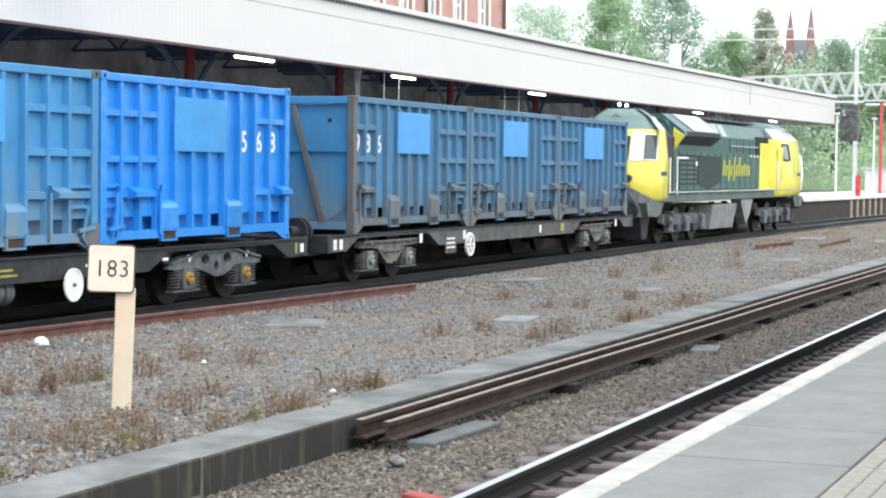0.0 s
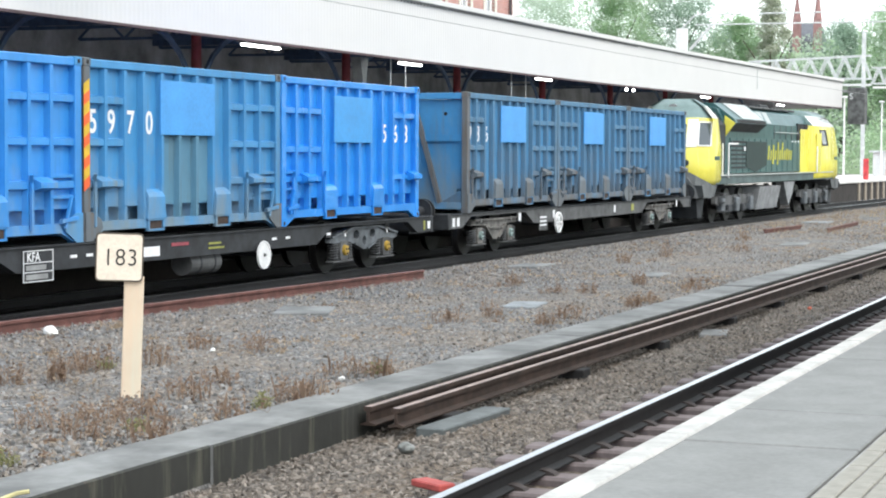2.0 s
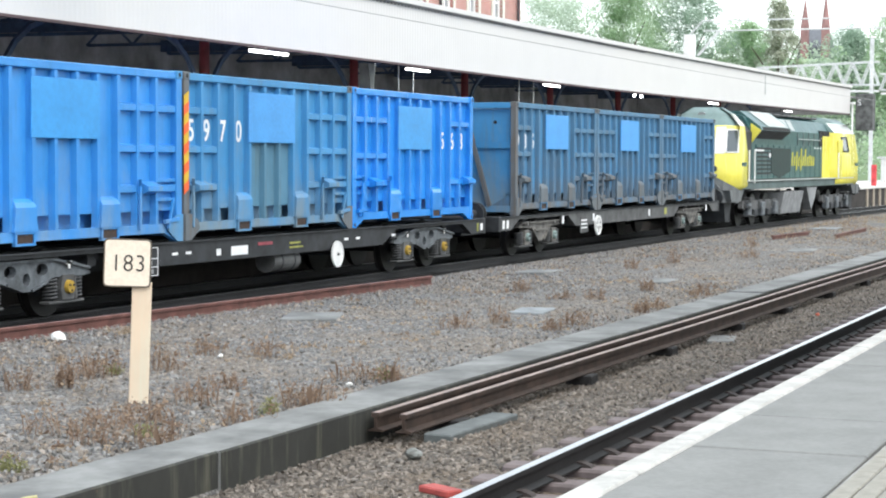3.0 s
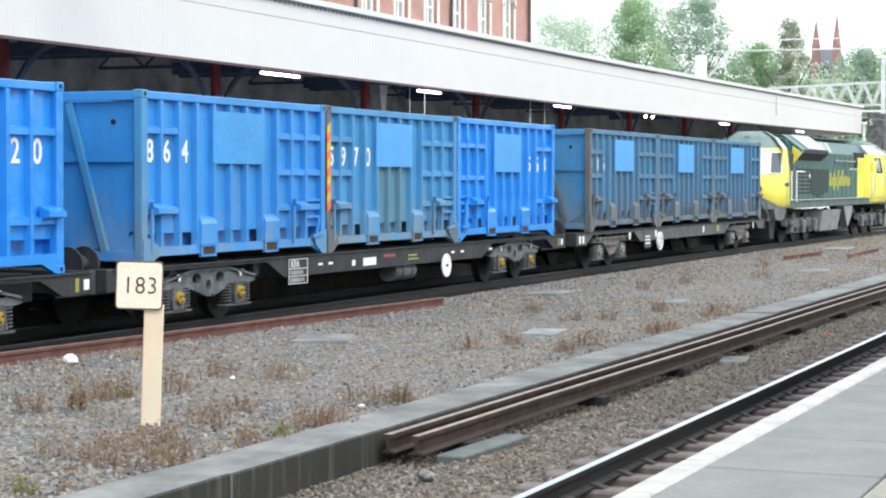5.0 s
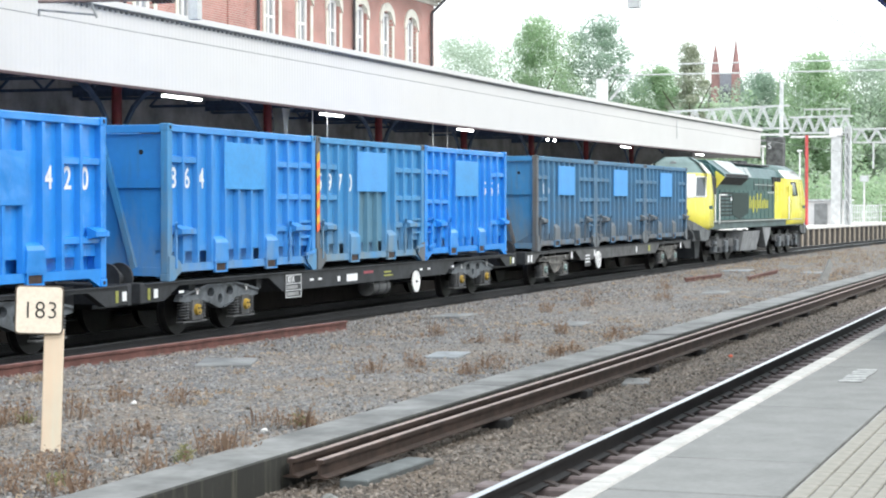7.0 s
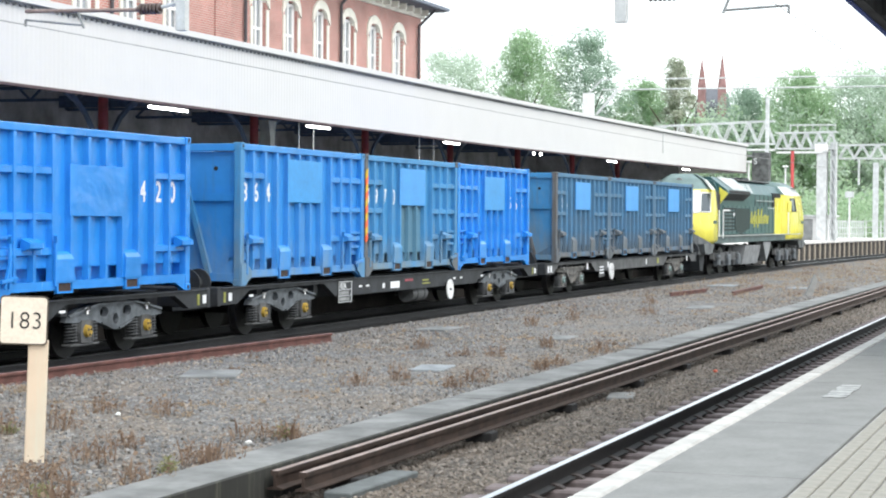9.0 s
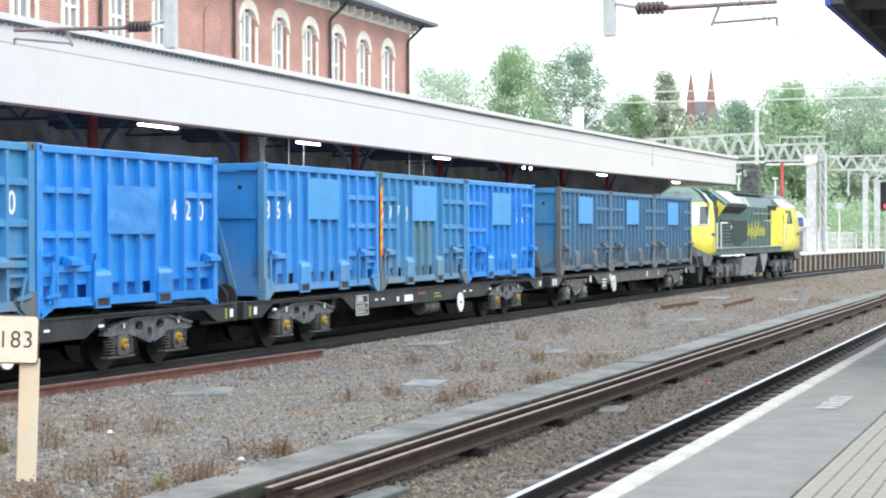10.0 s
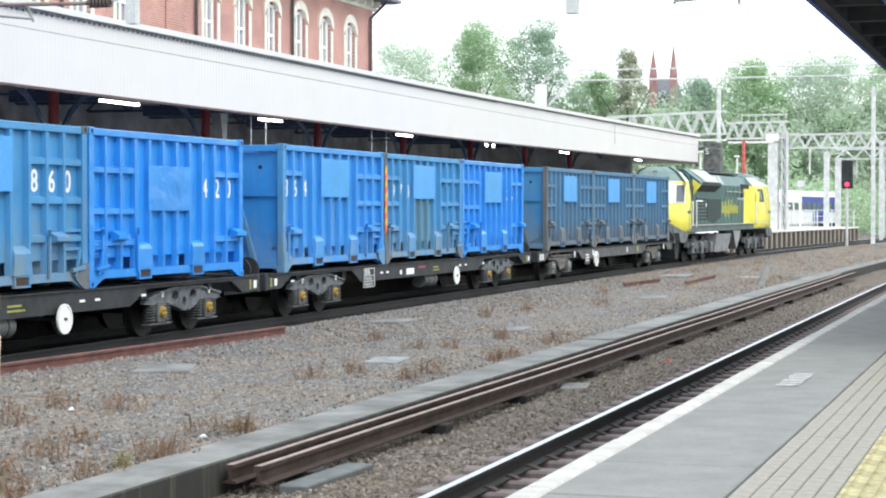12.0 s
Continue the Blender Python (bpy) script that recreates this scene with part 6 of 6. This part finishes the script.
# ---- near canopy edge overhead ----
def near_canopy():
    t = thing("near_canopy", "dark canopy underside with a thin blue edge over the near platform", "canopy", kind="structure")
    part("roof_deck", box(B(), 16.2, 42, -4, 2.0, 4.2, 4.3), CANOPY_DARK, t)
    part("edge_trim", box(B(), 16.2, 42, 2.002, 2.05, 4.02, 4.3), plain("blue_edge_paint", (0.05, 0.1, 0.45), 0.5), t, "blue painted edge")
    part("fascia", box(B(), 16.2, 42, 1.9, 2.0, 4.03, 4.198), CANOPY_DARK, t)
    k = 16.8
    while k < 42:
        part("rafter", box(B(), k - 0.06, k + 0.06, -4, 1.898, 4.05, 4.198), CANOPY_DARK, t)
        k += 1.6
    for k in (1.2, -1.5):
        part("beam", box(B(), 16.2, 42, k - 0.1, k + 0.1, 3.9, 4.048), BLUE_IRON, t)
    for k in (20.0, 30.0, 40.0):
        part("column", rod(B(), (k, -1.5, PLAT), (k, -1.5, 3.9), 0.11, 0.1, 12), MAROON, t)


near_canopy()


# ---- overhead line ----
def dropper_arm(x, yp, zp, ytip, ztip, label):
    """A square dropper tube with an insulated registration arm."""
    s = 1 if ytip > yp else -1
    t = thing("registration_arm", label, "overhead arm", "overhead line arms")
    part("dropper_tube", box(B(), x - 0.075, x + 0.075, yp - 0.075, yp + 0.075, zp, 7.45), GALV, t)
    a = B()
    rod(a, (x, yp + 0.075 * s, zp + 0.42), (x, yp + 0.35 * s, zp + 0.36), 0.03)
    part("clamp", a, GALV, t)
    ins = B()
    for k in range(6):
        y = yp + (0.38 + 0.06 * k) * s
        bmesh.ops.create_cone(ins, cap_ends=True, segments=14, radius1=0.085, radius2=0.085, depth=0.035, matrix=Matrix.Translation((x, y, zp + 0.34)) @ Matrix.Rotation(radians(90), 4, "X"))
    rod(ins, (x, yp + 0.34 * s, zp + 0.34), (x, yp + 0.76 * s, zp + 0.34), 0.04)
    part("insulator", ins, plain("brown_insulator", (0.12, 0.085, 0.075), 0.4), t)
    ym = yp + (ytip - yp) * 0.66
    tb = B()
    rod(tb, (x, yp + 0.74 * s, zp + 0.33), (x, ytip, zp + 0.36), 0.03)
    part("boom_tube", tb, RUST_TOP, t)
    ar = B()
    rod(ar, (x, ym, zp + 0.33), (x, ym - 0.1 * s, zp + 0.08), 0.02)
    rod(ar, (x, ym - 0.1 * s, zp + 0.12), (x, ytip, ztip + 0.1), 0.018)
    rod(ar, (x, ytip, ztip + 0.1), (x, ytip, ztip), 0.02)
    part("steady_arm", ar, GALV_DARK, t)


dropper_arm(26.0, 12.95, 4.9, 15.62, 5.03, "grey registration arm with brown insulator over the train")
dropper_arm(24.0, 5.75, 4.64, 3.62, 4.7, "grey registration arm over the near track")
portal = thing("overhead_portal", "grey steel portal carrying the overhead line", "portal")
part("boom", box(B(), 24.8, 25.2, -3.2, 24.0, 7.45, 7.9), GALV, portal)
for yy in (-3.0, 23.8):
    part("leg", box(B(), 24.85, 25.15, yy - 0.15, yy + 0.15, 0, 7.448), GALV, portal)


def wire(y, z, x0, x1, r, label, sag=0.0):
    bm = B()
    n = 14
    pts = [(x0 + (x1 - x0) * k / n, y + bend(x0 + (x1 - x0) * k / n), z - sag * 4 * (k / n) * (1 - k / n)) for k in range(n + 1)]
    sweep(bm, [(-r, -r), (r, -r), (r, r), (-r, r)], pts)
    tagged(part("overhead_wire", bm, GALV_DARK), label, "wire", "overhead wires")


wire(15.5, 5.03, 4, 118, 0.007, "thin contact wire over the train track")
wire(3.62, 4.7, 4, 118, 0.004, "thin contact wire over the near track")


# ---- far end of the station ----
def truss(bm, x, ya, yb, z0a, z1a, z0b, z1b, n, w=0.09):
    """A lattice girder across the line."""
    for dx in (-0.35, 0.35):
        bar(bm, (x + dx, ya, z1a), (x + dx, yb, z1b), w)
        bar(bm, (x + dx, ya, z0a), (x + dx, yb, z0b), w)
        for k in range(n):
            u, v, m = k / n, (k + 1) / n, (k + 0.5) / n
            p0 = (x + dx, ya + (yb - ya) * u, z0a + (z0b - z0a) * u)
            p1 = (x + dx, ya + (yb - ya) * m, z1a + (z1b - z1a) * m)
            p2 = (x + dx, ya + (yb - ya) * v, z0a + (z0b - z0a) * v)
            bar(bm, p0, p1, w * 0.8)
            bar(bm, p1, p2, w * 0.8)
    return bm


def signal_gantry():
    x = 118.0
    t = thing("lattice_gantry", "pale grey lattice gantry spanning the tracks", "gantry")
    part("girder", truss(B(), x, 26.0, 18.6, 6.9, 7.92, 6.8, 8.2, 7), GALV, t)
    part("girder", truss(B(), x, 18.5, 14.8, 6.5, 7.45, 6.5, 7.5, 5), GALV, t)
    part("girder", truss(B(), x + 0.9, 14.8, 1.0, 5.92, 6.72, 5.9, 6.9, 15), GALV, t)
    for y, w in ((26.0, 0.3), (15.68, 0.62), (15.0, 0.4)):
        c = B()
        box(c, x - w / 2, x + w / 2, y - w / 2, y - w / 2 + 0.1, 0.0, 6.9)
        box(c, x - w / 2, x + w / 2, y + w / 2 - 0.1, y + w / 2, 0.0, 6.9)
        for k in range(9):
            bar(c, (x - w / 2 - 0.02, y - w / 2 + 0.05, 0.6 + 0.7 * k), (x - w / 2 - 0.02, y + w / 2 - 0.05, 1.25 + 0.7 * k), 0.07)
        box(c, x - 0.02, x + 0.02, y - w / 2 + 0.1, y + w / 2 - 0.1, 0.0, 6.9)
        part("leg", c, GALV, t)
    part("leg_plate", box(B(), x - 0.42, x - 0.4, 15.4, 15.96, 0.9, 6.3), GALV, t)
    part("leg_cap", box(B(), x - 0.5, x + 0.4, 15.3, 16.1, 6.3, 6.75, 0.03), PVC, t)
    part("leg", box(B(), x + 0.75, x + 1.05, 0.8, 1.1, 0, 6.9), GALV, t)
    part("drop_tube", rod(B(), (x, 13.5, 4.3), (x, 13.5, 5.95), 0.06), GALV, t)
    part("catwalk", box(B(), x - 0.3, x + 0.3, 14.9, 17.6, 7.9, 7.96), GALV, t)
    rl = B()
    for k in range(7):
        rod(rl, (x - 0.3, 14.9 + 0.45 * k, 7.5), (x - 0.3, 14.9 + 0.45 * k, 8.0), 0.025)
    part("guard_rail", rl, GALV, t)
    for y0, z in ((20.1, 6.36), (17.2, 6.2)):
        part("light_beam", box(B(), x - 0.5, x - 0.3, y0 - 1.6, y0 + 1.2, z, z + 0.12), PVC, t, "white horizontal light fitting")
    m = thing("overhead_mast", "tall slim grey steel mast at the gantry", "mast", "steel masts")
    part("shaft", box(B(), x - 1.2, x - 1.0, 18.75, 18.97, 0, 9.6), GALV, m)
    m2 = thing("overhead_mast", "tall pale steel mast standing in the ballast", "mast", "steel masts")
    part("shaft", box(B(), x - 0.12, x + 0.12, 9.6, 9.84, 0, 9.5), GALV, m2)
    part("base", box(B(), x - 0.3, x + 0.3, 9.42, 10.02, -0.2, 0.1), CONCRETE, m2)
    part("arm", bar(B(), (x, 9.7, 6.2), (x, 7.4, 6.5), 0.08), GALV, m2)
    m3 = thing("overhead_mast", "pale steel mast beyond the platform end", "mast", "steel masts")
    part("shaft", box(B(), x + 20, x + 20.25, 10.7, 10.95, 0, 6.9), GALV, m3)
    m4 = thing("overhead_mast", "pale steel mast behind the platform fence", "mast", "steel masts")
    part("shaft", box(B(), x + 12, x + 12.3, 13.6, 13.95, 0, 6.0), GALV, m4)


signal_gantry()


def second_gantry():
    x = 150.0
    t = thing("lattice_gantry", "distant pale lattice gantry over the curved tracks", "gantry")
    part("girder", truss(B(), x, 15.2, -3.0, 6.04, 6.78, 6.04, 6.78, 13, 0.08), GALV, t)
    for y in (15.0, 11.7):
        part("leg", box(B(), x - 0.15, x + 0.15, y - 0.22, y + 0.22, 0, 6.04), GALV, t)
    for y in (13.6, 9.0):
        part("drop_tube", rod(B(), (x, y, 4.6), (x, y, 6.1), 0.05), GALV, t)
    p = thing("monitor_post", "white platform post with a small hooded monitor", "post")
    part("shaft", rod(B(), (125.0, 14.87, PLAT - 0.05), (125.0, 14.87, 3.6), 0.07, 0.06, 10), PVC, p)
    part("head", box(B(), 124.85, 125.15, 14.6, 15.14, 3.6, 4.0, 0.03), GALV, p)


second_gantry()


def headspan():
    x = 112.0
    t = thing("headspan_portal", "pale portal with white box post and twin tubes", "portal")
    part("box_post", box(B(), x - 0.3, x + 0.3, 28.5, 29.1, 0, 9.65), PVC, t, "white box post")
    for z, dx in ((10.45, 0.0), (9.85, 0.0)):
        b = B()
        rod(b, (x, 28.0, z), (x, 2.0, z - 0.05), 0.045)
        part("tube", b, GALV, t)
    b = B()
    bar(b, (x, 28.8, 9.65), (x, 28.0, 10.45), 0.08)
    bar(b, (x, 28.3, 8.4), (x, 27.0, 9.85), 0.14)
    part("brace", b, GALV, t)
    part("far_leg", box(B(), x - 0.2, x + 0.2, 1.8, 2.2, 0, 10.4), GALV, t)


headspan()


def platform_end():
    sb = thing("stop_board", "dark hanging signal box with a white letter at the canopy end", "sign")
    part("board", box(B(), 93.3, 94.1, 14.98, 15.8, 3.66, 5.42, 0.03), plain("mottled_grey_box", (0.11, 0.115, 0.115), 0.8, vary=0.5, scale=4), sb)
    glyphs("letter", "S", 0.42, WHITE_TEXT, sb, Matrix.Translation((93.285, 15.62, 4.85)) @ Matrix.Rotation(radians(-90), 4, "Z") @ UPRIGHT)
    part("hanger", box(B(), 93.045, 93.6, 15.802, 16.3, 5.2, 5.3), GALV_DARK, sb)
    rp = thing("red_pole", "tall red painted pole on the platform", "pole", "red poles")
    part("shaft", rod(B(), (116, 17.2, PLAT - 0.05), (116, 17.2, 6.3), 0.1, 0.1, 10), plain("red_pole_paint", (0.55, 0.08, 0.08), 0.5), rp)
    for x, y in ((103.0, 17.6), (112.0, 17.0)):
        lp = thing("lamp_post", "slim white platform lamp post", "lamp post", "platform lamp posts")
        part("shaft", rod(B(), (x, y, PLAT - 0.05), (x, y, 5.2), 0.06, 0.045, 10), PVC, lp)
        part("lamp_head", box(B(), x - 0.4, x + 0.3, y - 0.12, y + 0.12, 5.2, 5.3, 0.02), PVC, lp)
    rb = thing("red_barrier", "red and white barrier post on the platform", "barrier")
    part("post", box(B(), 100.4, 100.65, 15.9, 16.15, PLAT - 0.03, 2.0, 0.02), plain("red_barrier_paint", (0.6, 0.06, 0.07), 0.5), rb)
    hut = thing("white_hut", "low white cabin on the far platform", "cabin")
    part("body", box(B(), 119.2, 124.0, 15.6, 18.6, PLAT - 0.05, 2.35, 0.03), PVC, hut)
    part("roof", box(B(), 119.0, 124.2, 15.4, 18.8, 2.352, 2.47), GALV, hut)
    part("door", box(B(), 119.17, 119.198, 16.4, 17.2, PLAT, 2.2), GALV_DARK, hut)
    sg = thing("colour_light_signal", "black signal head showing a red light on a post", "signal")
    part("post", rod(B(), (121, 11.55, -0.2), (121, 11.55, 3.5), 0.09, 0.09, 10), GALV, sg)
    part("head", box(B(), 120.9, 121.2, 11.2, 11.9, 3.45, 5.2, 0.05), CHASSIS, sg)
    red = nodes_of("red_signal_light")[0]
    b = red.node_tree.nodes["Principled BSDF"]
    b.inputs["Base Color"].default_value = (0.9, 0.02, 0.05, 1)
    b.inputs["Emission Color"].default_value = (1, 0.03, 0.08, 1)
    b.inputs["Emission Strength"].default_value = 3
    part("red_light", rod(B(), (120.86, 11.55, 3.72), (120.9, 11.55, 3.72), 0.13, 0.13, 16), red, sg)
    fe = thing("platform_fence", "grey mesh fence at the platform end", "fence")
    for k in range(22):
        x = 124 + 0.8 * k
        part("fence_post", box(B(), x - 0.04, x + 0.04, EDGE_FAR + bend(x) + 3.0, EDGE_FAR + bend(x) + 3.08, PLAT - 0.05, 2.15), GALV, fe)
    for k in range(6):
        y = EDGE_FAR + bend(140.6) + 0.2 + 0.52 * k
        part("fence_post", box(B(), 140.56, 140.64, y - 0.04, y + 0.04, PLAT - 0.05, 2.15), GALV, fe)
    for z in (1.25, 1.65, 2.1):
        part("fence_rail", box(B(), 140.66, 140.72, EDGE_FAR + bend(140.6) + 0.1, EDGE_FAR + bend(140.6) + 3.0, z, z + 0.05), GALV, fe)
    for z in (1.2, 1.6, 2.05):
        part("fence_rail", sweep(B(), [(-0.03, 0), (0.03, 0), (0.03, 0.06), (-0.03, 0.06)], along(EDGE_FAR + 3.12, z, 124, 141, 4)), GALV, fe)


platform_end()


# ---- distance ----
def leaves(bm, centre, rad, count, size):
    cx, cy, cz = centre
    for _ in range(count):
        d = Vector((random.gauss(0, 1), random.gauss(0, 1), random.gauss(0, 1))).normalized()
        r = random.random() ** 0.33
        p = Vector((cx + d.x * rad[0] * r, cy + d.y * rad[1] * r, cz + d.z * rad[2] * r))
        s = size * random.uniform(0.6, 1.5)
        u = Vector((random.gauss(0, 1), random.gauss(0, 1), random.gauss(0, 1))).normalized()
        v = u.orthogonal().normalized() * s * 0.6
        u = u * s
        bm.faces.new([bm.verts.new(q) for q in (p - u, p + v, p + u, p - v)])


def tree(x, y, base, top, rad, mat, label, dense=1.0, spire=False):
    t = thing("tree", label, "tree", "trees behind the station")
    h = top - base
    tr = B()
    rod(tr, (0, 0, 0), (0, 0, h * 0.55), 0.4, 0.22, 8)
    tips = []
    for k in range(9):
        a = k * 2.4
        z0 = h * (0.22 + 0.04 * k)
        tip = (math.cos(a) * rad * 0.6, math.sin(a) * rad * 0.6, z0 + h * 0.25)
        rod(tr, (0, 0, z0), tip, 0.13, 0.05, 6)
        tips.append(tip)
    part("trunk", tr, BARK, t)
    cr = B()
    n = int(64 * dense)
    for k in range(n):
        f = (k + 0.5) / n
        z = h * (0.18 + 0.8 * f)
        prof = (1 - f) * 0.9 + 0.06 if spire else math.sin(math.pi * min(1, 0.12 + 0.84 * f)) ** 0.7
        a = k * 2.399
        r = rad * prof * random.uniform(0.15, 1.0)
        c = rad * random.uniform(0.2, 0.5) * (0.6 if spire else 1)
        leaves(cr, (r * math.cos(a), r * math.sin(a), z), (c, c, c * 0.75), 420, 0.12)
    part("crown", cr, mat, t)
    t.matrix_basis = pose(x, y, base)


tree(207, 69, 2.0, 21.0, 7.0, LEAF_HAZY, "haze-paled green leafy tree behind the canopy")
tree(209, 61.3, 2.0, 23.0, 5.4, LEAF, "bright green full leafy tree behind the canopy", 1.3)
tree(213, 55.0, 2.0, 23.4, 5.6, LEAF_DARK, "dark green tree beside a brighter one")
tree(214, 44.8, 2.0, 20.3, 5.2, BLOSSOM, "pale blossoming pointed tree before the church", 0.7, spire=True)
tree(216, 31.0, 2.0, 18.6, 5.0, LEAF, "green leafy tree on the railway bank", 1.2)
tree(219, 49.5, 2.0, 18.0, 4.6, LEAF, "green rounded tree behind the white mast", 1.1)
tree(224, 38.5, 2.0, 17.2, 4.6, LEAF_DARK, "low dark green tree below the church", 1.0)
tree(221, 25.8, 2.0, 19.4, 5.4, LEAF_HAZY, "haze-paled green broad tree on the railway bank", 0.7)
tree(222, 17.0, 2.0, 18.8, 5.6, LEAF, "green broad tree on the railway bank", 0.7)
tree(221, 8.0, 2.0, 18.4, 5.6, LEAF_HAZY, "haze-paled green broad tree on the railway bank", 0.7)
tree(217, 21.5, 2.0, 19.2, 5.0, LEAF_HAZY, "thin haze-paled green tree on the railway bank", 0.55)
tree(217, 13.0, 2.0, 18.0, 5.0, LEAF_HAZY, "thin haze-paled green tree on the railway bank", 0.55)


def bank():
    """The wooded cutting side beyond the station."""
    bm, pale = B(), B()
    for k in range(760):
        y = random.uniform(-8, 84)
        u = random.random()
        top = 14.8 + 2.0 * noise.noise((y * 0.12, 0, 0))
        x = 214 + 14 * u
        z = 1.5 + (top - 1.5) * random.random() ** 0.8
        leaves(bm if k % 5 < 2 else pale, (x - (top - z) * 1.2, y, z), (1.7, 1.7, 1.3), 60, 0.21)
    tagged(part("light_woods", pale, LEAF_HAZY), "haze-paled light green foliage on the far bank", "woods", kind="stuff")
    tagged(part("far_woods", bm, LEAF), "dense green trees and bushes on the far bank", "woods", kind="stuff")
    bm = B()
    for k in range(120):
        y = random.uniform(2, 30)
        leaves(bm, (random.uniform(168, 190), y, random.uniform(0.3, 4.5)), (1.5, 1.5, 1.2), 60, 0.2)
    tagged(part("bank_bushes", bm, LEAF), "bright green bushes beside the far tracks", "bushes", kind="stuff")
    hill = B()
    g = []
    for i in range(30):
        y = -400 + 40 * i
        g.append([hill.verts.new((x, y, z + 5 * noise.noise((y * 0.01, x * 0.01, 0)))) for x, z in ((232, -3), (250, 11), (330, 19), (800, 28), (1500, 20))])
    for i in range(29):
        for j in range(4):
            hill.faces.new((g[i][j], g[i + 1][j], g[i + 1][j + 1], g[i][j + 1]))
    tagged(part("far_hill", hill, plain("hill_green", (0.2, 0.28, 0.16), 0.9, vary=0.3, scale=0.05), smooth=True), "green wooded hill in the distance", "hill", kind="structure")


bank()


def church():
    t = thing("church", "distant church with two red sandstone spires", "church")
    # sandstone red pulled towards mauve to hold the distance haze
    sand = plain("red_sandstone", (0.3, 0.165, 0.165), 0.9, vary=0.2, scale=0.3)
    for y, top in ((115.1, 52.0), (108.8, 53.4)):
        part("tower", box(B(), 586, 588.6, y - 1.1, y + 1.1, 10, 43.6), sand, t)
        sp = B()
        bmesh.ops.create_cone(sp, cap_ends=True, segments=8, radius1=1.3, radius2=0.05, depth=top - 43.6, matrix=Matrix.Translation((587.3, y, (top + 43.6) / 2)))
        part("spire", sp, sand, t)
    nv = B()
    prism(nv, [(588, 10), (610, 10), (610, 37), (599, 43.2), (588, 37)], "y", 109.8, 117.4)
    part("nave", nv, SLATE, t, "grey slate nave")


church()


def motions():
    for ob, x, z in ROLLING:
        half = 10.8 if ob.name.startswith("diesel") else 9.1 if ob.name.startswith("container_wagon") else 3.03
        rows = []
        for t, s in TRAVEL:
            turn = math.atan((bend(x + s + 2 * half) - bend(x + s)) / (2 * half))
            rows.append((t, pose(x + s, RAIL_FAR + bend(x + s), z, 0, 0, math.degrees(turn))))
        walk(ob, rows)
    rows = []
    for t, x in UNIT_AT:
        dy = (unit_track(x) - unit_track(x - 16)) / 16
        rows.append((t, pose(x, unit_track(x), 0, 0, 0, math.degrees(math.atan(dy)))))
    walk(UNIT, rows)
    steps = [0.2 * k for k in range(61)]
    for ob, x, z, r in WHEELSETS:
        walk(ob, [(t, pose(x, 0, z, 0, 0, 0) @ Matrix.Rotation(travel(t) / r, 4, "Y")) for t in steps])


motions()
